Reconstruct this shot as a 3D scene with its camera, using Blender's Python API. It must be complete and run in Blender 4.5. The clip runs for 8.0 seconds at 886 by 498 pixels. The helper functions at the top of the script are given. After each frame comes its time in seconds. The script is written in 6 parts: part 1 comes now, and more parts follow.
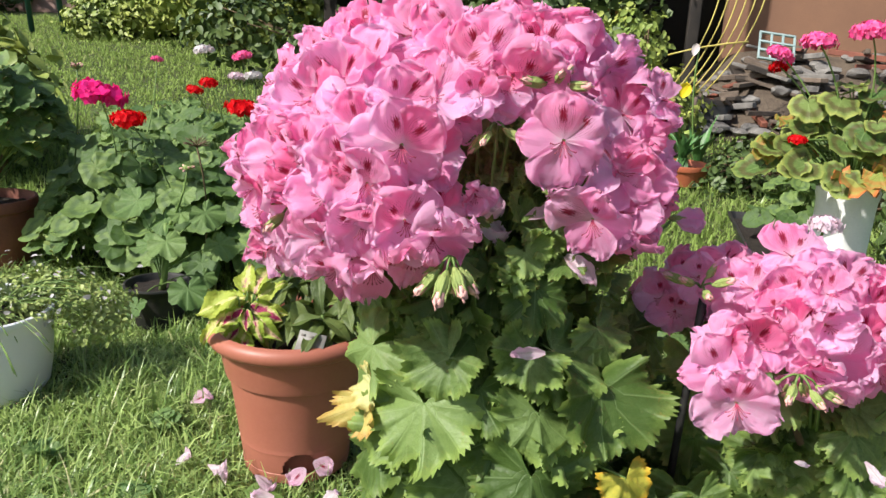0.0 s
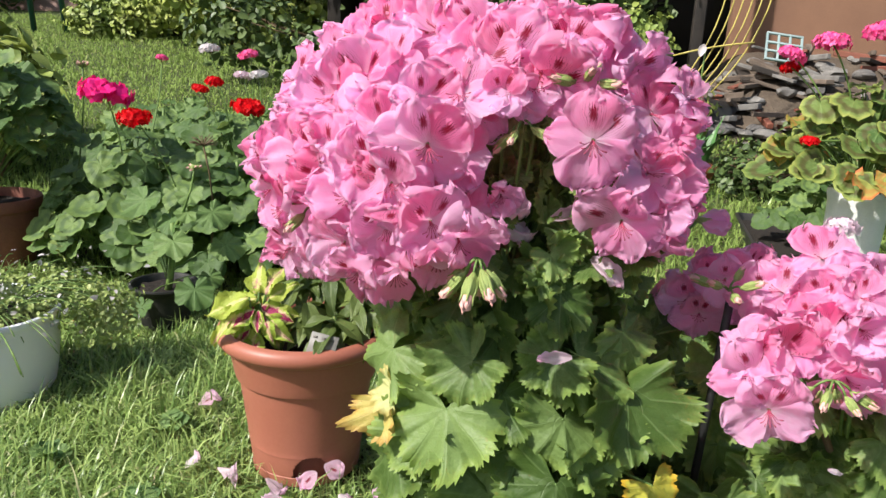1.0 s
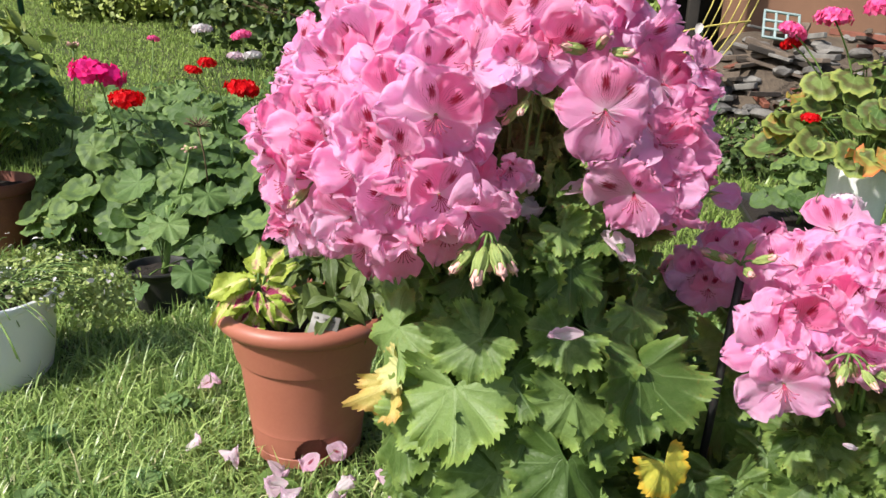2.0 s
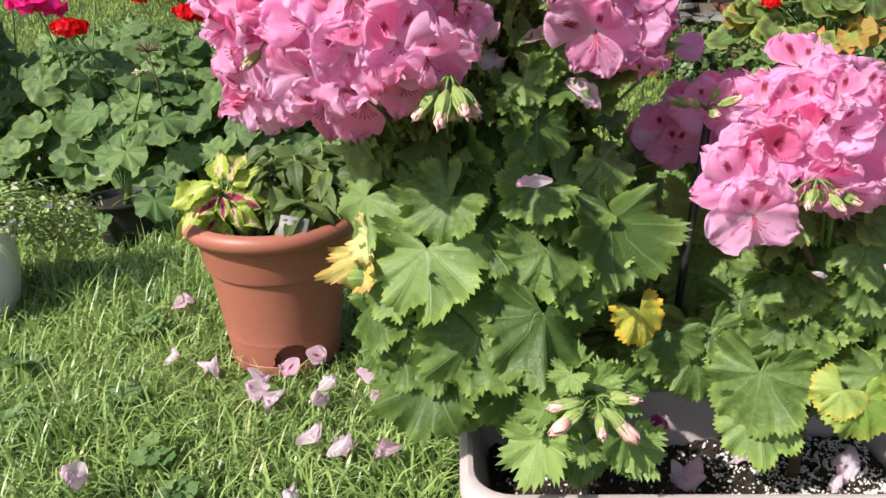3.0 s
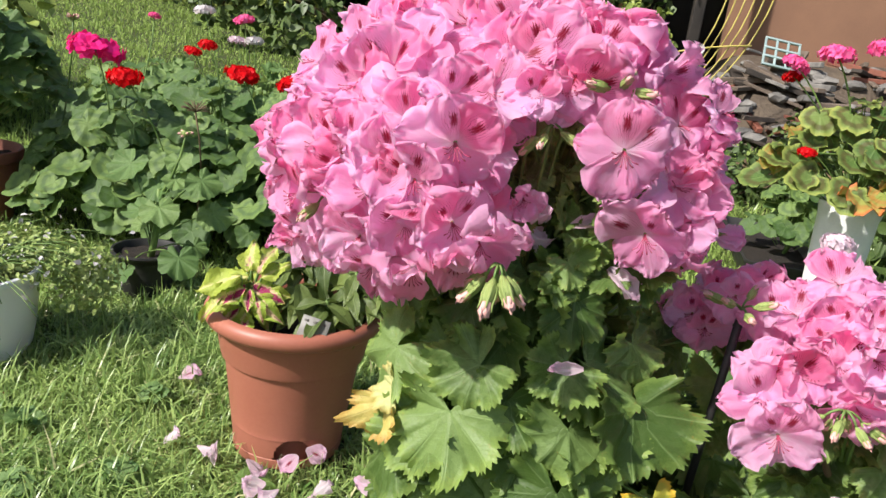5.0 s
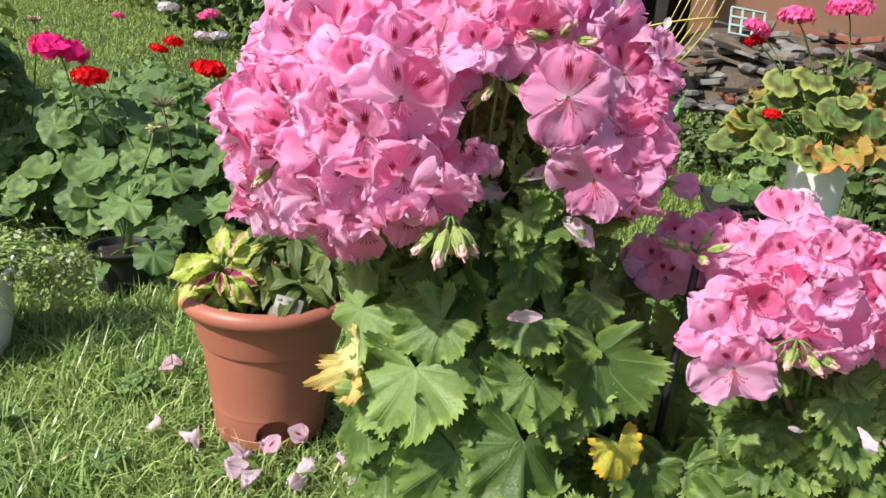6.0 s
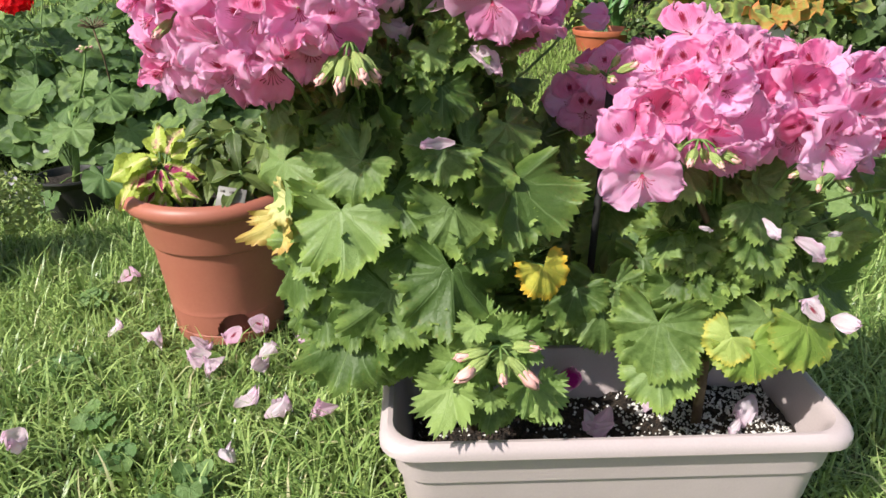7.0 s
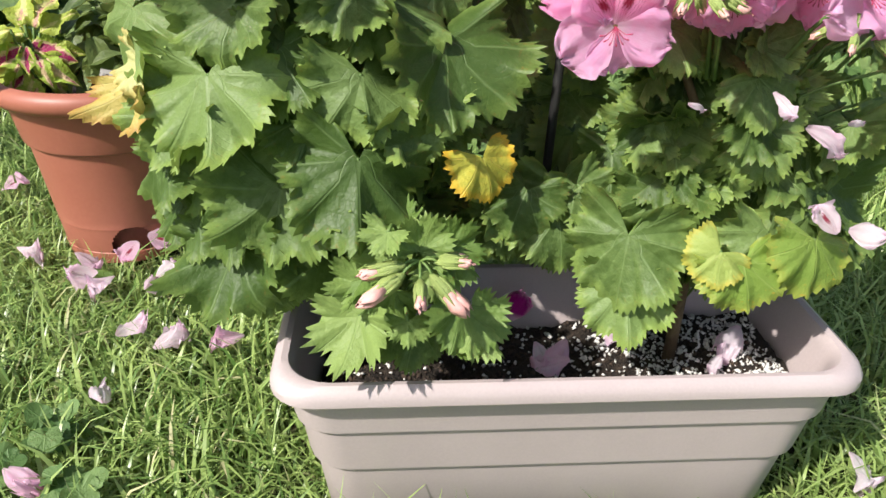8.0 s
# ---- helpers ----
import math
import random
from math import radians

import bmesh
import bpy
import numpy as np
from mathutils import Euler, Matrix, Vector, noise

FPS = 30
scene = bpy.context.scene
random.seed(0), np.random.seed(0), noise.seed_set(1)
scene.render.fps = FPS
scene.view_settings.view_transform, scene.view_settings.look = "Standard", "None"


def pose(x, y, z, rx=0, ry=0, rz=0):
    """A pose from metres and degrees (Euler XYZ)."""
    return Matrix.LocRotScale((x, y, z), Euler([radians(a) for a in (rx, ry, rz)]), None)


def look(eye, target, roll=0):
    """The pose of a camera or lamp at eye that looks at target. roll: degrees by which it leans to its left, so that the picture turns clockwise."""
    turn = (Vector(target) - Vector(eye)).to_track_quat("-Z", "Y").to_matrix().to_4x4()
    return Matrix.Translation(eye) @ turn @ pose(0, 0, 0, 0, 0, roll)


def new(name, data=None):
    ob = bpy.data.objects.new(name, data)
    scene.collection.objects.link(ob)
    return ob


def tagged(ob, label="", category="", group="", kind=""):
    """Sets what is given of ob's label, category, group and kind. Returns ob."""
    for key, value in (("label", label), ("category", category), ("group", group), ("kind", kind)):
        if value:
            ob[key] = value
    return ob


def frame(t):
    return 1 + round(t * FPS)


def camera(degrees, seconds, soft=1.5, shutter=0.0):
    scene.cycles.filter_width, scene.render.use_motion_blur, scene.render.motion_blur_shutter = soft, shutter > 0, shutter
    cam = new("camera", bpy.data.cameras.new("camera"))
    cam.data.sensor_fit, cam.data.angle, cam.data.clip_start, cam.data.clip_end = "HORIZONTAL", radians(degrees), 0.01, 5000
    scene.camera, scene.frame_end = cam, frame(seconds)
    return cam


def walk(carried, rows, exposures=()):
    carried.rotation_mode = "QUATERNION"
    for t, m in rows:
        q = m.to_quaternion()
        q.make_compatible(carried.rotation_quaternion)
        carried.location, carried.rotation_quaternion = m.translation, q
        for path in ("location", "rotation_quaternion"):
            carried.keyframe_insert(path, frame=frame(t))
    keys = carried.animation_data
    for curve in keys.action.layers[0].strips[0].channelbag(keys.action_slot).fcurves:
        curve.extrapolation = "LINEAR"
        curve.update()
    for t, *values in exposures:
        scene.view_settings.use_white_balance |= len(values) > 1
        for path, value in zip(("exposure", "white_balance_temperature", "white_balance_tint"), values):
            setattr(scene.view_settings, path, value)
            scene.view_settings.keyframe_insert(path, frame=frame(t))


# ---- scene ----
cam = camera(61.0, 8.0)

PATH = [
    (0, (0.289, 0.162, 0.695), (-0.018, 2.063, 0.155), 2.5),
    (0.5, (0.28, 0.166, 0.69), (-0.024, 2.069, 0.153), 2.6),
    (1, (0.266, 0.173, 0.691), (-0.041, 2.074, 0.152), 2.7),
    (1.2, (0.265, 0.171, 0.694), (-0.044, 2.072, 0.156), 2.8),
    (2.3, (0.25, 0.185, 0.657), (-0.01, 2.064, 0.026), 1.6),
    (2.5, (0.253, 0.176, 0.634), (0.012, 2.043, -0.041), 0.4),
    (2.7, (0.255, 0.175, 0.613), (0.028, 2.033, -0.092), -0.4),
    (3, (0.259, 0.171, 0.609), (0.055, 2.024, -0.117), -0.7),
    (3.5, (0.266, 0.176, 0.609), (0.083, 2.029, -0.12), 0.7),
    (3.8, (0.264, 0.178, 0.627), (0.08, 2.039, -0.082), 2.8),
    (4, (0.251, 0.184, 0.659), (0.06, 2.054, -0.025), 4.3),
    (4.2, (0.239, 0.194, 0.681), (0.034, 2.072, 0.023), 5.6),
    (4.5, (0.234, 0.191, 0.69), (0.011, 2.078, 0.067), 6.9),
    (4.7, (0.226, 0.19, 0.702), (-0.009, 2.082, 0.101), 7.4),
    (5.8, (0.248, 0.181, 0.687), (0.03, 2.083, 0.11), 5.2),
    (6, (0.258, 0.175, 0.677), (0.059, 2.071, 0.073), 4.3),
    (6.2, (0.272, 0.171, 0.65), (0.092, 2.056, 0.007), 3.2),
    (6.5, (0.29, 0.153, 0.62), (0.129, 2.021, -0.074), 1.8),
    (6.8, (0.303, 0.145, 0.609), (0.169, 1.997, -0.134), 0.3),
    (7, (0.317, 0.136, 0.604), (0.188, 1.976, -0.17), -0.6),
    (7.3, (0.327, 0.138, 0.625), (0.201, 1.967, -0.173), -1.8),
    (7.5, (0.329, 0.174, 0.625), (0.203, 1.996, -0.192), -2.1),
    (7.8, (0.345, 0.24, 0.561), (0.26, 2.034, -0.318), -0.8),
    (8, (0.351, 0.283, 0.509), (0.312, 2.045, -0.436), 1.3),
]
walk(cam, [(t, look(eye, target, roll)) for t, eye, target, roll in PATH])

# ---- light ----
SUN_AZ, SUN_EL = radians(228.0), radians(45.0)  # azimuth from +y towards +x
sun_dir = Vector((math.sin(SUN_AZ) * math.cos(SUN_EL), math.cos(SUN_AZ) * math.cos(SUN_EL), math.sin(SUN_EL)))
world = bpy.data.worlds.new("sky")
scene.world = world
world.use_nodes = True
wn = world.node_tree.nodes
sky = wn.new("ShaderNodeTexSky")
sky.sky_type, sky.sun_disc, sky.sun_elevation, sky.sun_rotation = "NISHITA", False, SUN_EL, SUN_AZ
sky.air_density, sky.dust_density, sky.ozone_density = 1.0, 2.0, 1.0
world.node_tree.links.new(sky.outputs["Color"], wn["Background"].inputs["Color"])
wn["Background"].inputs["Strength"].default_value = 0.115
sun = new("sun", bpy.data.lights.new("sun", "SUN"))
sun.data.energy, sun.data.angle, sun.data.color = 5.0, radians(1.2), (1.0, 0.955, 0.90)
sun.matrix_world = look(sun_dir * 30, (0, 0, 0))
scene.view_settings.exposure = 0.47

# ---- materials ----
class Nodes:
    """A short hand for node materials."""

    def __init__(self, name, rough=0.5, spec=0.4, metal=0.0):
        self.m = bpy.data.materials.new(name)
        self.m.use_nodes = True
        self.t = self.m.node_tree
        self.n, self.l = self.t.nodes, self.t.links
        self.b = self.n["Principled BSDF"]
        self.b.inputs["Roughness"].default_value = rough
        self.b.inputs["Specular IOR Level"].default_value = spec
        self.b.inputs["Metallic"].default_value = metal

    def put(self, socket, v):
        if hasattr(v, "node"):
            self.l.new(v, socket)
        elif isinstance(v, tuple):
            socket.default_value = v if len(v) == 4 or len(socket.default_value) == 3 else (*v, 1.0)
        else:
            socket.default_value = v

    def math(self, op, a, b=0.0, clamp=False):
        n = self.n.new("ShaderNodeMath")
        n.operation, n.use_clamp = op, clamp
        self.put(n.inputs[0], a), self.put(n.inputs[1], b)
        return n.outputs[0]

    def mix(self, f, a, b, kind="MIX"):
        n = self.n.new("ShaderNodeMix")
        n.data_type, n.blend_type = "RGBA", kind
        self.put(n.inputs[0], f), self.put(n.inputs[6], a), self.put(n.inputs[7], b)
        return n.outputs[2]

    def step(self, v, lo, hi, out0=0.0, out1=1.0):
        n = self.n.new("ShaderNodeMapRange")
        n.interpolation_type = "SMOOTHSTEP"
        self.put(n.inputs[0], v)
        for i, x in enumerate((lo, hi, out0, out1)):
            self.put(n.inputs[i + 1], x)
        return n.outputs[0]

    def coord(self, which="Object"):
        return self.n.new("ShaderNodeTexCoord").outputs[which]

    def scaled(self, v, s):
        n = self.n.new("ShaderNodeMapping")
        n.inputs["Scale"].default_value = s
        self.l.new(v, n.inputs["Vector"])
        return n.outputs[0]

    def noise(self, scale, detail=3.0, vec=None, rough=0.55):
        n = self.n.new("ShaderNodeTexNoise")
        n.inputs["Scale"].default_value, n.inputs["Detail"].default_value, n.inputs["Roughness"].default_value = scale, detail, rough
        self.l.new(vec if vec is not None else self.coord(), n.inputs["Vector"])
        return n.outputs["Fac"]

    def uv(self):
        n = self.n.new("ShaderNodeSeparateXYZ")
        self.l.new(self.coord("UV"), n.inputs[0])
        return n.outputs[0], n.outputs[1]

    def random(self, island=False):
        if island:
            return self.n.new("ShaderNodeNewGeometry").outputs["Random Per Island"]
        return self.n.new("ShaderNodeObjectInfo").outputs["Random"]

    def color(self, c):
        self.put(self.b.inputs["Base Color"], c)
        return self

    def bump(self, h, strength=0.3, dist=0.002):
        n = self.n.new("ShaderNodeBump")
        n.inputs["Strength"].default_value, n.inputs["Distance"].default_value = strength, dist
        self.l.new(h, n.inputs["Height"])
        self.l.new(n.outputs[0], self.b.inputs["Normal"])
        return n.outputs[0]

    def translucent(self, c, f, normal=None):
        tr, mx = self.n.new("ShaderNodeBsdfTranslucent"), self.n.new("ShaderNodeMixShader")
        self.put(tr.inputs["Color"], c)
        mx.inputs[0].default_value = f
        if normal is not None:
            self.l.new(normal, tr.inputs["Normal"])
        self.l.new(self.b.outputs[0], mx.inputs[1])
        self.l.new(tr.outputs[0], mx.inputs[2])
        self.l.new(mx.outputs[0], self.n["Material Output"].inputs[0])
        return self


def leaf_material(name, dark, light, vein, lobes, ring=None, edge=None, rough=0.5, trans=0.3, ridge=0.6, dry=None, dry_amount=0.0):
    """A palmate leaf: veins run out along the lobes; ring: a zone colour; edge: a margin colour."""
    k = Nodes(name, rough, 0.35)
    u, v = k.uv()
    rnd = k.random()
    fine = k.noise(55.0, 4.0)
    broad = k.noise(14.0, 2.0)
    col = k.mix(k.step(k.math("ADD", k.math("MULTIPLY", rnd, 0.6), k.math("MULTIPLY", broad, 0.5)), 0.28, 0.86), dark, light)
    col = k.mix(k.step(fine, 0.35, 0.7, 0.0, 0.2), col, dark)
    # main veins along the lobes and side veins between them
    saw = k.math("ABSOLUTE", k.math("SUBTRACT", k.math("FRACT", k.math("MULTIPLY", u, float(lobes))), 0.5))
    main = k.step(k.math("MULTIPLY", saw, k.math("ADD", v, 0.12)), 0.0, 0.032, 1.0, 0.0)
    side = k.math("ABSOLUTE", k.math("SINE", k.math("ADD", k.math("MULTIPLY", v, 30.0), k.math("MULTIPLY", saw, -26.0))))
    side = k.step(side, 0.0, 0.3, 1.0, 0.0)
    veins = k.math("MAXIMUM", main, k.math("MULTIPLY", side, 0.22))
    col = k.mix(k.math("MULTIPLY", veins, 0.28), col, vein)
    wob = k.math("ADD", v, k.math("MULTIPLY", k.math("SUBTRACT", k.noise(40.0, 2.0), 0.5), 0.25))
    if ring:
        band = k.math("MULTIPLY", k.step(wob, 0.42, 0.55), k.step(wob, 0.68, 0.82, 1.0, 0.0))
        col = k.mix(k.math("MULTIPLY", band, 0.85), col, ring)
    if edge:
        col = k.mix(k.math("MULTIPLY", k.step(wob, 0.50 if lobes == 1 else 0.74, 0.72 if lobes == 1 else 0.98), k.step(rnd, 0.1, 0.9, 0.35, 1.0)), col, edge)
    if dry:
        spot = k.math("MULTIPLY", k.step(k.noise(24.0, 3.0), 0.60, 0.72), k.step(wob, 0.55, 0.95))
        col = k.mix(k.math("MULTIPLY", spot, dry_amount), col, dry)
    k.color(col)
    h = k.math("ADD", k.math("MULTIPLY", veins, -ridge), k.math("ADD", k.math("MULTIPLY", fine, 0.2), k.math("MULTIPLY", broad, 1.4)))
    nb = k.bump(h, 0.42, 0.002)
    k.translucent(k.mix(0.4, col, (0.33, 0.42, 0.09)), trans, nb)
    return k.m


def plain(name, a, b, rough=0.6, scale=20.0, spec=0.4, bump=0.2, dist=0.002, island=False, fine=180.0, spread=0.35):
    """A painted, earthen or wooden surface: two tones at two scales and a fine relief."""
    k = Nodes(name, rough, spec)
    big = k.noise(scale, 4.0)
    small = k.noise(fine, 3.0)
    f = k.math("ADD", k.math("MULTIPLY", big, 0.7), k.math("MULTIPLY", small, 0.3))
    col = k.mix(k.step(f, 0.3, 0.7), a, b)
    col = k.mix(k.math("MULTIPLY", k.random(island), spread), col, k.mix(0.5, a, (0.02, 0.02, 0.02)))
    k.color(col)
    k.put(k.b.inputs["Roughness"], k.step(big, 0.2, 0.8, rough - 0.08, min(1.0, rough + 0.1)))
    k.bump(k.math("ADD", small, big), bump, dist)
    return k.m


def petal_material(name, light, deep, blotch=None, veins=0.25, trans=0.64, island=False):
    """Crinkled petals: pale claw, pale rim with its highlight painted in, fine veins that run out from the claw;
    blotch: the feathered mark.
    """
    k = Nodes(name, 0.5, 0.3)
    u, v = k.uv()
    rnd = k.random(island)
    n = k.noise(5.0, 4.0)
    col = k.mix(k.step(k.math("ADD", k.math("MULTIPLY", rnd, 0.75), k.math("MULTIPLY", n, 0.5)), 0.36, 1.00), light, deep)
    off = k.math("ABSOLUTE", k.math("SUBTRACT", u, 0.5))
    fan = k.math("ABSOLUTE", k.math("SINE", k.math("ADD", k.math("MULTIPLY", u, 64.0), k.math("MULTIPLY", n, 9.0))))
    line = k.math("MULTIPLY", k.step(fan, 0.0, 0.5, 1.0, 0.0), k.step(v, 0.30, 0.95, 1.0, 0.2))
    col = k.mix(k.math("MULTIPLY", line, veins), col, k.mix(0.5, deep, (0.50, 0.05, 0.22)))
    # whitens tip and side edges: the highlight on the thin rim, as colour
    rim = k.math("MAXIMUM", k.math("ADD", v, k.math("MULTIPLY", n, 0.3)), k.math("ADD", k.math("MULTIPLY", off, 1.7), k.math("MULTIPLY", n, 0.6)))
    col = k.mix(k.step(rim, 0.90, 1.18, 0.0, 0.42), col, (0.93, 0.66, 0.83))
    col = k.mix(k.step(v, 0.04, 0.30, 0.75, 0.0), col, (0.90, 0.66, 0.78))
    if blotch:
        streak = k.math("MULTIPLY", k.math("SUBTRACT", fan, 0.5), 0.13)
        vv = k.math("ADD", v, streak)
        wide = k.math("ADD", off, k.math("MULTIPLY", k.math("SUBTRACT", k.noise(16.0, 2.0), 0.5), 0.07))
        mark = k.math("MULTIPLY", k.step(wide, 0.040, 0.095, 1.0, 0.0), k.math("MULTIPLY", k.step(vv, 0.30, 0.46), k.step(vv, 0.62, 0.72, 1.0, 0.0)))
        col = k.mix(k.math("MULTIPLY", mark, k.step(fan, 0.0, 0.9, 1.0, 0.90)), col, blotch)
        thin = k.math("MULTIPLY", k.step(fan, 0.0, 0.30, 1.0, 0.0), k.math("MULTIPLY", k.step(off, 0.14, 0.26, 1.0, 0.0), k.math("MULTIPLY", k.step(v, 0.06, 0.14), k.step(v, 0.58, 0.80, 1.0, 0.0))))
        col = k.mix(k.math("MULTIPLY", thin, 0.75), col, blotch)
    k.color(col)
    crease = k.noise(1.0, 4.0, k.scaled(k.coord("UV"), (16.0, 3.0, 1.0)))
    fold = k.noise(3.0, 2.0)
    nb = k.bump(k.math("ADD", crease, k.math("MULTIPLY", fold, 2.0)), 0.16, 0.004)
    k.translucent(col, trans, nb)
    return k.m


def floret_material(name, a, b, rough=0.5):
    """Dense flower heads: every floret a shade of its own."""
    k = Nodes(name, rough, 0.12)
    col = k.mix(k.random(True), a, b)
    col = k.mix(k.step(k.noise(120.0), 0.3, 0.8, 0.0, 0.4), col, a)
    k.color(col).translucent(col, 0.25)
    return k.m


def grass_material(name, dark, light, dry, rough=0.36, spec=0.5):
    k = Nodes(name, rough, spec)
    r = k.random(True)
    u, v = k.uv()
    col = k.mix(r, dark, light)
    col = k.mix(k.step(k.math("FRACT", k.math("MULTIPLY", r, 17.3)), 0.95, 0.985), col, dry)
    col = k.mix(k.step(k.noise(5.0, 3.0), 0.45, 0.75, 0.0, 0.55), col, light)
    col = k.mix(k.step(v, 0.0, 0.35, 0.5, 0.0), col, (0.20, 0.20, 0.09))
    k.color(col).translucent(k.mix(0.5, col, light), 0.3)
    return k.m


def coleus_material(name, rim, heart, cream, wide):
    """Frilled leaves: green-yellow rim, a cream zone and a crimson heart."""
    k = Nodes(name, 0.5, 0.35)
    u, v = k.uv()
    n = k.noise(3.2, 4.0)
    w = k.math("ADD", v, k.math("MULTIPLY", k.math("SUBTRACT", n, 0.5), 1.3))
    w = k.math("ADD", w, k.math("MULTIPLY", k.math("SUBTRACT", k.random(), 0.5), 0.35))
    col = k.mix(k.step(w, wide, wide + 0.12), heart, cream)
    col = k.mix(k.step(w, wide + 0.22, wide + 0.40), col, rim)
    col = k.mix(k.step(k.noise(30.0, 3.0), 0.5, 0.7, 0.0, 0.45), col, k.mix(0.5, rim, (0.10, 0.22, 0.03)))
    k.color(col)
    nb = k.bump(k.noise(14.0, 3.0), 0.6, 0.004)
    k.translucent(col, 0.3, nb)
    return k.m


M = {}
M["leaf"] = leaf_material("regal_leaf", (0.065, 0.118, 0.024), (0.205, 0.30, 0.092), (0.29, 0.40, 0.16), 7, edge=(0.25, 0.35, 0.085), rough=0.48, dry=(0.30, 0.14, 0.03), dry_amount=0.35)
M["leaf_young"] = leaf_material("young_leaf", (0.13, 0.215, 0.045), (0.27, 0.37, 0.11), (0.27, 0.40, 0.12), 7)
M["leaf_yellow"] = leaf_material("yellow_leaf", (0.52, 0.52, 0.18), (0.62, 0.64, 0.32), (0.64, 0.64, 0.34), 7, edge=(0.60, 0.46, 0.14), dry=(0.40, 0.20, 0.05), dry_amount=0.5)
M["leaf_sere"] = leaf_material("sere_leaf", (0.46, 0.38, 0.09), (0.62, 0.50, 0.16), (0.66, 0.58, 0.24), 5, edge=(0.48, 0.28, 0.07), dry=(0.26, 0.10, 0.03), dry_amount=0.8)
M["leaf_gold"] = leaf_material("gold_leaf", (0.40, 0.44, 0.07), (0.62, 0.54, 0.07), (0.66, 0.58, 0.16), 5, edge=(0.78, 0.46, 0.04))
M["leaf_lime"] = leaf_material("lime_leaf", (0.22, 0.33, 0.06), (0.36, 0.44, 0.11), (0.44, 0.52, 0.18), 7, edge=(0.46, 0.44, 0.08), dry=(0.60, 0.36, 0.05), dry_amount=0.7)
M["leaf_weed"] = leaf_material("weed_leaf", (0.07, 0.15, 0.04), (0.18, 0.28, 0.09), (0.22, 0.32, 0.12), 3)
M["leaf_zonal"] = leaf_material("zonal_leaf", (0.068, 0.13, 0.032), (0.19, 0.28, 0.078), (0.23, 0.32, 0.14), 5, ring=(0.09, 0.15, 0.055), rough=0.6, ridge=0.4)
M["leaf_light"] = leaf_material("light_zonal_leaf", (0.09, 0.165, 0.045), (0.22, 0.31, 0.10), (0.24, 0.39, 0.14), 5, rough=0.6, ridge=0.4)
M["leaf_ringed"] = leaf_material("ringed_leaf", (0.075, 0.145, 0.035), (0.19, 0.26, 0.07), (0.34, 0.46, 0.16), 5, ring=(0.10, 0.085, 0.03), edge=(0.34, 0.38, 0.09), rough=0.6)
M["leaf_autumn"] = leaf_material("autumn_leaf", (0.20, 0.26, 0.05), (0.36, 0.36, 0.09), (0.40, 0.42, 0.12), 5, ring=(0.40, 0.20, 0.05), edge=(0.62, 0.17, 0.05), rough=0.6)
M["leaf_dark"] = leaf_material("dark_leaf", (0.065, 0.100, 0.025), (0.17, 0.22, 0.06), (0.22, 0.28, 0.10), 1, rough=0.42)
M["leaf_coleus"] = coleus_material("coleus_leaf", (0.38, 0.45, 0.07), (0.62, 0.34, 0.26), (0.66, 0.60, 0.24), -0.02)
M["leaf_coleus_red"] = coleus_material("coleus_heart", (0.34, 0.46, 0.06), (0.38, 0.015, 0.12), (0.70, 0.50, 0.30), 0.12)
M["leaf_shrub"] = plain("shrub_leaf", (0.14, 0.21, 0.04), (0.44, 0.48, 0.11), 0.5, 3.0, island=True)
M["leaf_shrub_dark"] = plain("shrub_leaf_dark", (0.035, 0.07, 0.018), (0.13, 0.18, 0.045), 0.5, 3.0, island=True)
M["leaf_small"] = plain("small_leaf", (0.19, 0.26, 0.06), (0.42, 0.48, 0.15), 0.5, 9.0, island=True)
M["leaf_blade"] = plain("strap_leaf", (0.04, 0.12, 0.03), (0.10, 0.22, 0.06), 0.4, 12.0)
M["petal_up"] = petal_material("upper_petal", (0.96, 0.515, 0.76), (0.94, 0.28, 0.52), blotch=(0.30, 0.002, 0.03), veins=0.13)
M["petal_low"] = petal_material("lower_petal", (0.97, 0.63, 0.865), (0.95, 0.39, 0.665), veins=0.10)
M["petal_pale"] = petal_material("pale_petal", (0.94, 0.85, 0.90), (0.91, 0.62, 0.77), veins=0.12)
M["petal_marked"] = petal_material("marked_petal", (0.94, 0.77, 0.87), (0.91, 0.57, 0.75), blotch=(0.36, 0.002, 0.035), veins=0.2)
M["stamen"] = plain("stamen", (0.36, 0.015, 0.08), (0.58, 0.12, 0.20), 0.5, 90.0)
M["calyx"] = plain("calyx", (0.20, 0.28, 0.065), (0.38, 0.45, 0.15), 0.5, 60.0, bump=0.4)
M["bud_tip"] = plain("bud_tip", (0.72, 0.34, 0.31), (0.80, 0.50, 0.43), 0.5, 60.0)
M["stem"] = plain("stem", (0.09, 0.17, 0.035), (0.19, 0.28, 0.07), 0.55, 30.0, bump=0.3)
M["stem_woody"] = plain("woody_stem", (0.09, 0.055, 0.03), (0.20, 0.14, 0.07), 0.8, 40.0, bump=0.8)
M["red"] = floret_material("red_floret", (0.56, 0.002, 0.006), (0.70, 0.006, 0.010))
M["magenta"] = floret_material("magenta_floret", (0.72, 0.01, 0.16), (0.88, 0.04, 0.30))
M["deep_magenta"] = petal_material("deep_magenta_petal", (0.55, 0.01, 0.30), (0.40, 0.005, 0.20))
M["rose"] = floret_material("rose_floret", (0.78, 0.05, 0.24), (0.88, 0.20, 0.42))
M["white_flower"] = floret_material("white_floret", (0.60, 0.58, 0.57), (0.70, 0.60, 0.61))
